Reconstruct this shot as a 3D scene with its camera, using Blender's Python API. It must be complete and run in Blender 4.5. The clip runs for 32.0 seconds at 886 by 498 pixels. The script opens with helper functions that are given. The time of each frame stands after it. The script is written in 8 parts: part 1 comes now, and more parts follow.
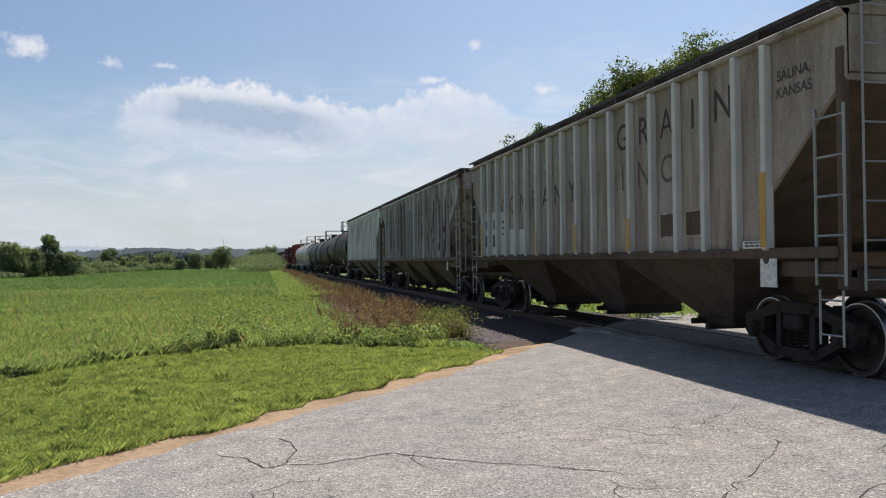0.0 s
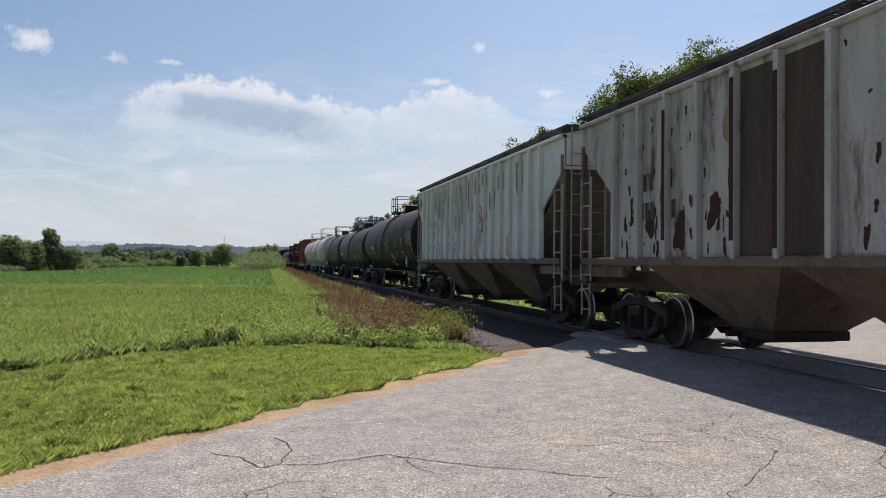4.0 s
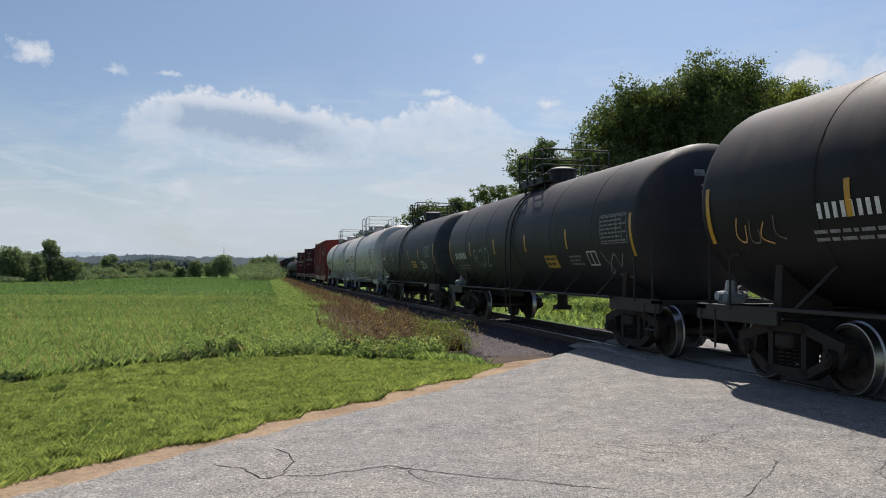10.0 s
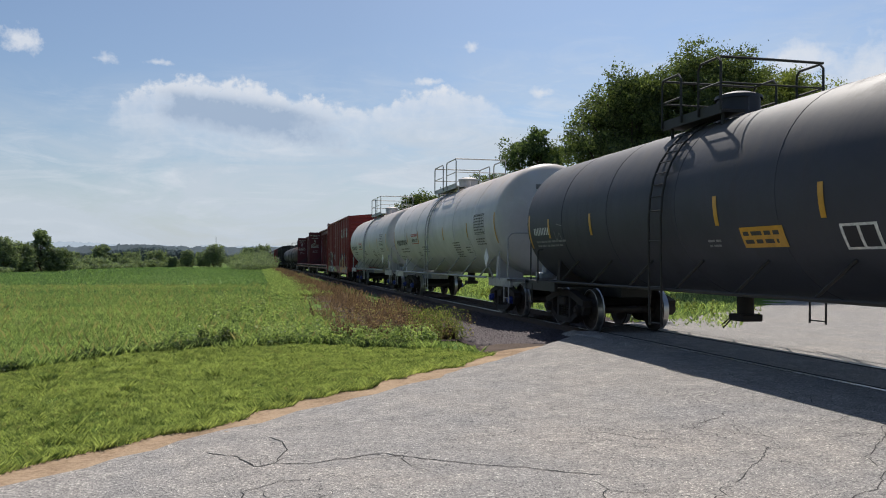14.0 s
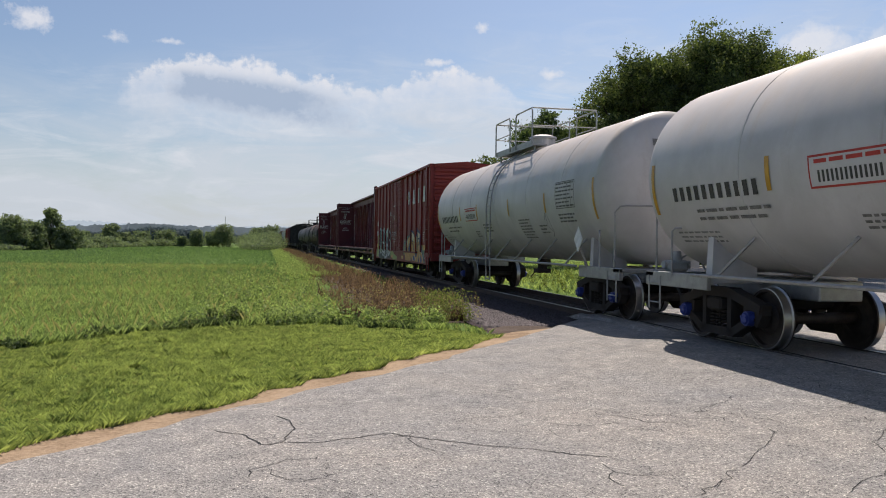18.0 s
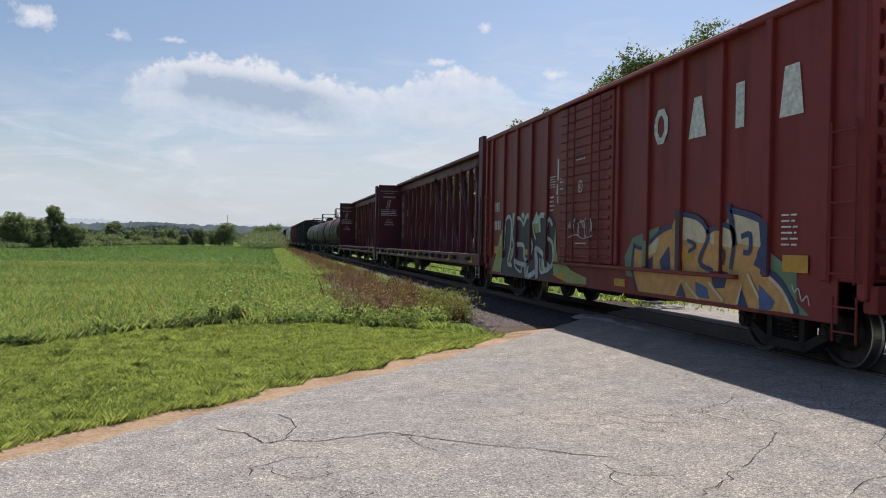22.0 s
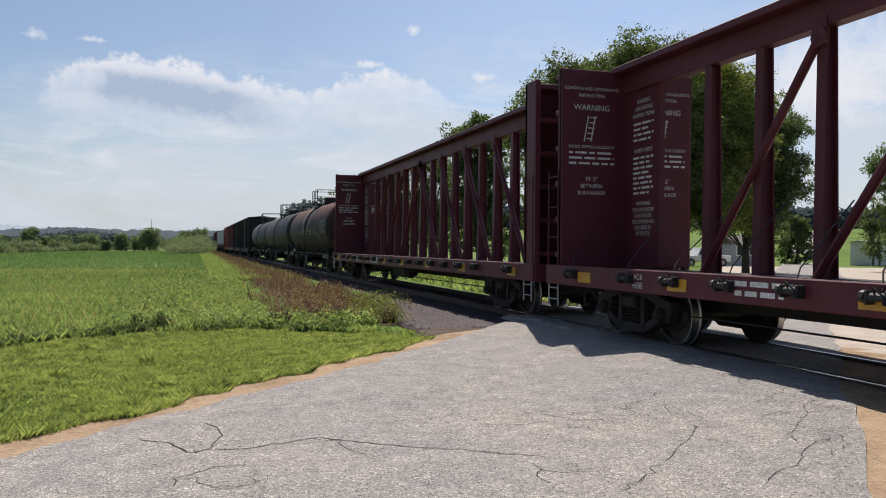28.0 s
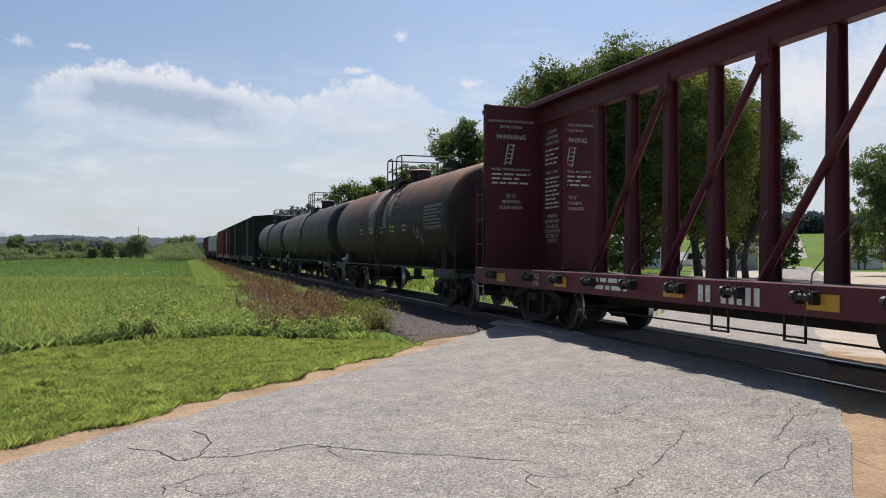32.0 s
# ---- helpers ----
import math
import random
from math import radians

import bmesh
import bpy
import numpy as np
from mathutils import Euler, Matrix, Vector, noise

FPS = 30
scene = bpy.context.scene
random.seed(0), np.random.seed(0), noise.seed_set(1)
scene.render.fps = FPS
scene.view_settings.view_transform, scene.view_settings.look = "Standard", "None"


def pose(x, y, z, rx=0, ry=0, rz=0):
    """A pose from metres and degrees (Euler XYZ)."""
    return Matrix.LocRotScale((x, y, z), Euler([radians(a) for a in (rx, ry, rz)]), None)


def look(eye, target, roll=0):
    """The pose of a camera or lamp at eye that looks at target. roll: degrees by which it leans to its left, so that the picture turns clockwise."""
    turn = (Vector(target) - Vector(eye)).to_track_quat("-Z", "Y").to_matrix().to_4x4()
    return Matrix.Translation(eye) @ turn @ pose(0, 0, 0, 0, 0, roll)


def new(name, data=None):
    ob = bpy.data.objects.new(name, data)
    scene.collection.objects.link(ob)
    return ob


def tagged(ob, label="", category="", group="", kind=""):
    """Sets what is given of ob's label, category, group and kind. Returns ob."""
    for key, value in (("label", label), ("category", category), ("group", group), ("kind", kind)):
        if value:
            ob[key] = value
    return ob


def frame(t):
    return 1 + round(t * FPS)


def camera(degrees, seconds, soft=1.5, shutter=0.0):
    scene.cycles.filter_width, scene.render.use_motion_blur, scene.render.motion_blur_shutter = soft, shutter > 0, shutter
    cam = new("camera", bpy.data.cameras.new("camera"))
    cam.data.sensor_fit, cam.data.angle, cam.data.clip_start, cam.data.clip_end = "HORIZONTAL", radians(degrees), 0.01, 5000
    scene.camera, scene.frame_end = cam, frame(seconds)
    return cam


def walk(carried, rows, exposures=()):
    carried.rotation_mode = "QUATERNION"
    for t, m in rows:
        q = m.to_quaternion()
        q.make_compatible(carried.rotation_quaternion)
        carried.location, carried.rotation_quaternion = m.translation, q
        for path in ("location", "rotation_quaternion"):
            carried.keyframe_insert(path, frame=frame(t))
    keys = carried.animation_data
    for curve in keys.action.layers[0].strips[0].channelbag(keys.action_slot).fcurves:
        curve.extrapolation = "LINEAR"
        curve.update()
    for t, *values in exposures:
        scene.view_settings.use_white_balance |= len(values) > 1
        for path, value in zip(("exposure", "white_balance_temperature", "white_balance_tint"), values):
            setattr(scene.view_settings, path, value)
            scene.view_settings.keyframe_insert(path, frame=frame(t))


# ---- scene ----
cam = camera(56.7, 32.0, soft=1.0)
PATH = [
    (0.0, look((-0.001, 0.017, 1.649), (2.197, 9.771, 1.785), -0.65)),
    (0.5, look((-0.003, 0.018, 1.647), (2.160, 9.781, 1.745), -0.80)),
    (1.0, look((-0.007, 0.013, 1.648), (2.128, 9.782, 1.698), -0.86)),
    (1.5, look((-0.006, 0.013, 1.649), (2.114, 9.786, 1.664), -0.64)),
    (2.0, look((0.003, 0.011, 1.648), (2.119, 9.785, 1.648), -0.20)),
    (2.5, look((0.011, 0.015, 1.648), (2.132, 9.787, 1.655), 0.25)),
    (3.0, look((0.016, 0.027, 1.655), (2.157, 9.795, 1.685), 0.49)),
    (3.5, look((0.018, 0.033, 1.654), (2.196, 9.793, 1.744), 0.59)),
    (5.5, look((-0.012, 0.011, 1.655), (2.193, 9.761, 1.933), 0.18)),
    (6.0, look((-0.002, 0.010, 1.655), (2.192, 9.763, 1.930), 0.07)),
    (6.5, look((0.009, 0.010, 1.654), (2.196, 9.764, 1.940), 0.07)),
    (7.0, look((-0.000, 0.013, 1.647), (2.169, 9.770, 1.952), 0.09)),
    (7.5, look((-0.013, 0.015, 1.646), (2.129, 9.777, 1.975), 0.05)),
    (8.0, look((-0.013, 0.024, 1.644), (2.107, 9.790, 1.997), -0.00)),
    (8.5, look((-0.004, 0.019, 1.649), (2.122, 9.784, 2.001), -0.09)),
    (9.0, look((-0.000, 0.008, 1.659), (2.157, 9.766, 1.996), -0.12)),
    (9.5, look((-0.007, -0.007, 1.658), (2.174, 9.748, 1.976), 0.11)),
    (10.0, look((-0.011, -0.005, 1.660), (2.179, 9.748, 1.946), 0.42)),
    (10.5, look((-0.013, -0.000, 1.663), (2.171, 9.755, 1.909), 0.61)),
    (11.0, look((-0.010, 0.001, 1.655), (2.158, 9.761, 1.861), 0.64)),
    (11.5, look((-0.010, 0.006, 1.654), (2.138, 9.771, 1.818), 0.64)),
    (12.0, look((-0.009, 0.006, 1.653), (2.136, 9.772, 1.790), 0.56)),
    (12.5, look((-0.010, -0.006, 1.656), (2.151, 9.757, 1.786), 0.45)),
    (13.0, look((-0.006, -0.005, 1.654), (2.190, 9.750, 1.798), 0.39)),
    (13.5, look((-0.007, -0.008, 1.652), (2.231, 9.737, 1.807), 0.37)),
    (14.0, look((-0.012, -0.009, 1.650), (2.266, 9.727, 1.805), 0.29)),
    (14.5, look((-0.009, -0.006, 1.648), (2.298, 9.723, 1.786), 0.22)),
    (16.5, look((-0.010, 0.013, 1.643), (2.215, 9.762, 1.639), 0.44)),
    (17.0, look((-0.005, 0.016, 1.642), (2.184, 9.774, 1.607), 0.55)),
    (17.5, look((-0.006, 0.015, 1.643), (2.172, 9.775, 1.588), 0.71)),
    (18.0, look((-0.007, 0.006, 1.645), (2.172, 9.766, 1.578), 0.80)),
    (18.5, look((-0.010, 0.003, 1.645), (2.178, 9.761, 1.573), 0.86)),
    (19.0, look((-0.009, 0.005, 1.646), (2.172, 9.764, 1.565), 0.93)),
    (19.5, look((-0.008, 0.005, 1.648), (2.166, 9.766, 1.562), 0.95)),
    (20.0, look((-0.003, 0.006, 1.647), (2.137, 9.774, 1.564), 1.01)),
    (20.5, look((-0.012, 0.005, 1.648), (2.088, 9.782, 1.578), 1.03)),
    (21.0, look((-0.017, 0.006, 1.644), (2.050, 9.790, 1.585), 1.03)),
    (21.5, look((-0.013, 0.006, 1.641), (2.065, 9.788, 1.584), 1.07)),
    (22.0, look((-0.007, 0.005, 1.641), (2.149, 9.770, 1.570), 1.06)),
    (22.5, look((-0.003, 0.009, 1.640), (2.295, 9.741, 1.539), 1.10)),
    (23.0, look((0.001, 0.001, 1.643), (2.476, 9.689, 1.523), 1.17)),
    (23.5, look((0.004, -0.015, 1.644), (2.659, 9.626, 1.533), 1.30)),
    (24.0, look((0.009, -0.012, 1.650), (2.822, 9.583, 1.563), 1.42)),
    (24.5, look((0.017, -0.020, 1.652), (2.948, 9.541, 1.598), 1.47)),
    (25.0, look((0.012, -0.023, 1.653), (3.009, 9.518, 1.621), 1.42)),
    (25.5, look((0.010, -0.027, 1.654), (3.032, 9.506, 1.634), 1.29)),
    (27.5, look((0.020, -0.025, 1.648), (2.995, 9.522, 1.620), 0.49)),
    (28.0, look((0.020, -0.020, 1.647), (2.986, 9.530, 1.615), 0.43)),
    (28.5, look((0.024, -0.015, 1.648), (2.988, 9.536, 1.612), 0.37)),
    (29.0, look((0.022, -0.014, 1.650), (2.990, 9.535, 1.612), 0.27)),
    (29.5, look((0.028, -0.013, 1.645), (3.017, 9.530, 1.623), 0.24)),
    (30.0, look((0.020, -0.023, 1.649), (3.036, 9.512, 1.648), 0.21)),
    (30.5, look((0.010, -0.031, 1.649), (3.048, 9.496, 1.660), 0.24)),
    (31.0, look((0.010, -0.029, 1.649), (3.065, 9.493, 1.658), 0.25)),
    (31.5, look((0.011, -0.026, 1.651), (3.093, 9.487, 1.660), 0.20)),
    (32.0, look((0.013, -0.047, 1.652), (3.113, 9.461, 1.692), 0.16)),
]

walk(cam, PATH, exposures=[(0.0, 0.25, 6720, 13), (7.0, 0.2, 6720, 13), (10.0, 0.09, 6520, 11.5), (14.0, 0.09, 6470, 11), (17.0, 0.14, 6720, 14), (20.0, 0.17, 6720, 14), (24.0, 0.24, 6720, 14), (32.0, 0.22, 6720, 14)])

# ---- light ----
SUN = Vector((1.2, 3.4, 4.7)).normalized()
SUN_EL, SUN_AZ = math.asin(SUN.z), math.atan2(SUN.x, SUN.y)
sun_data = bpy.data.lights.new("sun", "SUN")
sun_data.energy, sun_data.angle, sun_data.color = 5.0, radians(0.6), (1.0, 0.95, 0.87)
sun = new("sun", sun_data)
sun.matrix_world = look(SUN * 200, (0, 0, 0))


class Nodes:
    """Short hand for node trees."""

    def __init__(self, tree):
        self.tree = tree
        tree.nodes.clear()

    def add(self, kind, **values):
        node = self.tree.nodes.new(kind)
        for key, value in values.items():
            self.put(value, node.inputs[key])
        return node

    def put(self, value, socket):
        if isinstance(value, bpy.types.NodeSocket):
            self.tree.links.new(value, socket)
        else:
            socket.default_value = value

    def math(self, op, a, b=0.0, c=0.0, clamp=False):
        node = self.tree.nodes.new("ShaderNodeMath")
        node.operation, node.use_clamp = op, clamp
        for i, value in enumerate((a, b, c)):
            self.put(value, node.inputs[i])
        return node.outputs[0]

    def ramp(self, value, stops, easing="LINEAR"):
        node = self.tree.nodes.new("ShaderNodeValToRGB")
        node.color_ramp.interpolation = easing
        while len(node.color_ramp.elements) < len(stops):
            node.color_ramp.elements.new(0.5)
        for el, (place, colour) in zip(node.color_ramp.elements, stops):
            el.position = place
            el.color = (colour, colour, colour, 1) if isinstance(colour, (int, float)) else (*colour, 1)
        self.put(value, node.inputs[0])
        return node.outputs[0]

    def noise(self, vector, scale, detail=4.0, rough=0.55, distort=0.0):
        node = self.tree.nodes.new("ShaderNodeTexNoise")
        for key, value in (("Vector", vector), ("Scale", scale), ("Detail", detail), ("Roughness", rough), ("Distortion", distort)):
            self.put(value, node.inputs[key])
        return node.outputs["Fac"]

    def mix(self, fac, a, b, blend="MIX"):
        node = self.tree.nodes.new("ShaderNodeMix")
        node.data_type, node.blend_type = "RGBA", blend
        self.put(fac, node.inputs[0])
        for value, socket in ((a, node.inputs[6]), (b, node.inputs[7])):
            self.put((*value, 1) if isinstance(value, tuple) and len(value) == 3 else value, socket)
        return node.outputs[2]

    def scaled(self, vector, x, y, z):
        node = self.tree.nodes.new("ShaderNodeMapping")
        self.put(vector, node.inputs["Vector"])
        node.inputs["Scale"].default_value = (x, y, z)
        return node.outputs[0]


def build_world():
    world = bpy.data.worlds.new("sky")
    scene.world, world.use_nodes = world, True
    n = Nodes(world.node_tree)
    sky = n.add("ShaderNodeTexSky")
    sky.sky_type, sky.sun_disc, sky.sun_elevation, sky.sun_rotation = "NISHITA", False, SUN_EL, SUN_AZ
    sky.air_density, sky.dust_density, sky.ozone_density = 1.0, 1.2, 1.5
    coord = n.add("ShaderNodeTexCoord").outputs["Generated"]
    sep = n.add("ShaderNodeSeparateXYZ", Vector=coord)
    x, y, z = sep.outputs
    az = n.math("MULTIPLY", n.math("ARCTAN2", x, y), 57.2958)
    el = n.math("MULTIPLY", n.math("ARCSINE", z), 57.2958)
    plane = n.add("ShaderNodeCombineXYZ", X=az, Y=el, Z=0.0).outputs[0]
    wob = n.math("SUBTRACT", n.noise(plane, 0.55, 7.0, 0.62), 0.5)
    wob2 = n.math("SUBTRACT", n.noise(n.scaled(plane, 0.5, 1.0, 1.0), 0.2, 3.0, 0.5), 0.5)

    fine = n.math("SUBTRACT", n.noise(plane, 1.3, 6.0, 0.6), 0.5)

    def puff(a0, e0, ra, re, soft, rough=1.0):
        """Mask of a cloud round azimuth a0 and elevation e0, in degrees."""
        da = n.math("DIVIDE", n.math("SUBTRACT", az, a0), ra)
        de = n.math("DIVIDE", n.math("SUBTRACT", el, e0), re)
        r = n.math("SQRT", n.math("ADD", n.math("MULTIPLY", da, da), n.math("MULTIPLY", de, de)))
        r = n.math("ADD", r, n.math("ADD", n.math("MULTIPLY", wob, 1.25 * rough), n.math("ADD", n.math("MULTIPLY", wob2, 0.4 * rough), n.math("MULTIPLY", fine, 1.1 * rough))))
        return n.math("SUBTRACT", 1.0, n.math("MULTIPLY", n.math("SUBTRACT", r, 1.0 - soft), 1.0 / soft, clamp=True), clamp=True)

    def most(*masks):
        out = masks[0]
        for m in masks[1:]:
            out = n.math("MAXIMUM", out, m)
        return out


    def ramp01(value, width):
        return n.math("MULTIPLY", value, 1.0 / width, clamp=True)

    def curve(stops):
        """A height in degrees that changes with the azimuth."""
        f = n.math("MULTIPLY", n.math("ADD", az, 20.0), 1 / 50.0, clamp=True)
        return n.math("MULTIPLY", n.ramp(f, [((a + 20.0) / 50.0, h / 20.0) for a, h in stops], "B_SPLINE"), 20.0)

    ragged = n.math("ADD", n.math("MULTIPLY", wob2, 1.6), n.math("ADD", n.math("MULTIPLY", wob, 2.4), n.math("MULTIPLY", fine, 1.7)))
    top = curve([(-11.0, 8.4), (-8.6, 10.8), (-6.0, 12.0), (-3.0, 12.3), (0.5, 12.0), (4.0, 11.3), (7.0, 10.7), (8.6, 10.3), (10.5, 11.7), (14.0, 11.9), (16.5, 11.4), (18.2, 9.6), (20.5, 7.0)])
    deep = n.math("SUBTRACT", n.math("ADD", top, ragged), el)
    foot = curve([(-11.0, 8.0), (-8.0, 7.4), (-4.0, 6.6), (2.0, 6.2), (8.0, 7.2), (12.0, 8.3), (16.0, 8.4), (19.0, 8.0)])
    above = n.math("SUBTRACT", n.math("ADD", el, n.math("MULTIPLY", ragged, 0.8)), foot)
    main = n.math("MULTIPLY", ramp01(deep, 0.55), ramp01(above, 4.6))
    main = n.math("MULTIPLY", main, ramp01(n.math("ADD", n.math("ADD", az, 9.2), n.math("MULTIPLY", ragged, 0.8)), 1.0))
    main = n.math("MULTIPLY", main, ramp01(n.math("ADD", n.math("SUBTRACT", 18.6, az), n.math("MULTIPLY", ragged, 1.2)), 2.5))
    small = most(puff(-14.2, 13.5, 1.7, 0.9, 0.8, 1.9), puff(-9.3, 12.8, 0.8, 0.42, 1.0, 2.0), puff(-6.0, 12.9, 1.0, 0.28, 1.0, 2.0), puff(15.1, 14.8, 0.7, 0.45, 1.0, 2.0), puff(12.2, 12.4, 1.6, 0.3, 1.0, 2.2),
                 puff(20.0, 11.6, 1.1, 0.4, 1.0, 2.0), puff(36.5, 12.9, 2.5, 1.2, 0.6), puff(42.0, 10.5, 5.0, 3.4, 0.7), puff(48.0, 12.0, 6.0, 5.0, 0.9),
                 puff(-40.0, 14.0, 12.0, 4.0, 1.0), puff(70.0, 22.0, 20.0, 7.0, 1.0), puff(-90.0, 25.0, 25.0, 9.0, 1.0))
    bright = most(main, small)
    belly = curve([(-9.0, 10.8), (-5.5, 10.4), (-2.5, 10.0), (1.0, 9.7), (4.0, 9.2), (7.0, 8.6)])
    off = n.math("ABSOLUTE", n.math("SUBTRACT", n.math("ADD", el, n.math("MULTIPLY", ragged, 0.7)), belly))
    under = n.math("SUBTRACT", 1.0, ramp01(n.math("SUBTRACT", off, 0.6), 1.0), clamp=True)
    under = n.math("MULTIPLY", under, ramp01(n.math("ADD", n.math("ADD", az, 6.6), ragged), 1.6))
    under = n.math("MULTIPLY", under, ramp01(n.math("ADD", n.math("SUBTRACT", 6.6, az), n.math("MULTIPLY", ragged, 2.0)), 4.0))
    under = n.math("MULTIPLY", under, ramp01(n.math("SUBTRACT", deep, 0.5), 0.9))
    streak = n.noise(n.scaled(plane, 0.24, 0.8, 1.0), 0.45, 8.0, 0.64, 0.8)
    low = n.math("SUBTRACT", 1.0, n.math("MULTIPLY", n.math("SUBTRACT", n.math("SUBTRACT", el, n.math("MULTIPLY", n.math("MINIMUM", n.math("MAXIMUM", az, -25.0), 40.0), 0.12)), 5.0), 1 / 9.0, clamp=True), clamp=True)
    veil = n.math("MULTIPLY", n.math("ADD", n.math("MULTIPLY", low, 0.62), n.math("MULTIPLY", n.math("SUBTRACT", streak, 0.42), 2.9)), low, clamp=True)
    wisp = n.noise(n.scaled(plane, 0.16, 0.7, 1.0), 0.8, 9.0, 0.66, 1.2)
    wisp = n.math("MULTIPLY", n.math("MULTIPLY", n.math("SUBTRACT", wisp, 0.5), 3.4, clamp=True), n.math("MULTIPLY", low, 1.4, clamp=True))
    sunward = n.math("ADD", 1.0, n.math("MULTIPLY", n.math("MULTIPLY", n.math("SUBTRACT", az, 6.0), 1 / 26.0, clamp=True), 0.2))
    clear = n.mix(1.0, sky.outputs[0], n.mix(1.0, (0.062, 0.070, 0.078), n.add("ShaderNodeCombineColor", Red=sunward, Green=sunward, Blue=sunward).outputs[0], "MULTIPLY"), "MULTIPLY")
    col = n.mix(n.math("MULTIPLY", veil, 0.85), clear, (0.52, 0.585, 0.655))
    col = n.mix(n.math("MULTIPLY", wisp, 0.6), col, (0.68, 0.72, 0.77))
    col = n.mix(n.math("MULTIPLY", bright, n.math("ADD", 0.78, n.math("MULTIPLY", ragged, 0.22), clamp=True)), col, (0.70, 0.73, 0.77))
    col = n.mix(n.math("MULTIPLY", under, 0.95), col, (0.325, 0.42, 0.555))
    haze = n.math("SUBTRACT", 1.0, n.math("MULTIPLY", el, 1 / 5.0, clamp=True), clamp=True)
    col = n.mix(n.math("MULTIPLY", haze, 0.55), col, (0.49, 0.565, 0.64))
    back = n.add("ShaderNodeBackground", Color=col, Strength=1.0)

    out = n.add("ShaderNodeOutputWorld")
    n.tree.links.new(back.outputs[0], out.inputs[0])


build_world()

# ---- materials ----
def material(name, build):
    mat = bpy.data.materials.new(name)
    mat.use_nodes = True
    n = Nodes(mat.node_tree)
    shader = n.add("ShaderNodeBsdfPrincipled")
    out = n.add("ShaderNodeOutputMaterial")
    n.tree.links.new(shader.outputs[0], out.inputs[0])
    build(n, shader)
    return mat


def bump(n, shader, height, strength, distance=0.02):
    node = n.add("ShaderNodeBump", Height=height, Strength=strength, Distance=distance)
    n.tree.links.new(node.outputs[0], shader.inputs["Normal"])


def place(n):
    """Object space."""
    return n.add("ShaderNodeTexCoord").outputs["Object"]


def ground_place(n):
    return n.add("ShaderNodeNewGeometry").outputs["Position"]


def plain(name, colour, rough=0.6, metal=0.0, vary=0.12, scale=6.0):
    def build(n, s):
        p = place(n)
        a = n.noise(p, scale, 5.0, 0.6)
        b = n.noise(p, scale * 7, 3.0, 0.6)
        f = n.math("ADD", n.math("MULTIPLY", a, 0.7), n.math("MULTIPLY", b, 0.3))
        dark, light = tuple(c * (1 - 2 * vary) for c in colour), tuple(min(1, c * (1 + 2 * vary)) for c in colour)
        n.put(n.ramp(f, [(0.3, dark), (0.7, light)]), s.inputs["Base Color"])
        n.put(n.math("ADD", rough - 0.1, n.math("MULTIPLY", b, 0.2)), s.inputs["Roughness"])
        s.inputs["Metallic"].default_value = metal
        bump(n, s, b, 0.12, 0.01)

    return material(name, build)


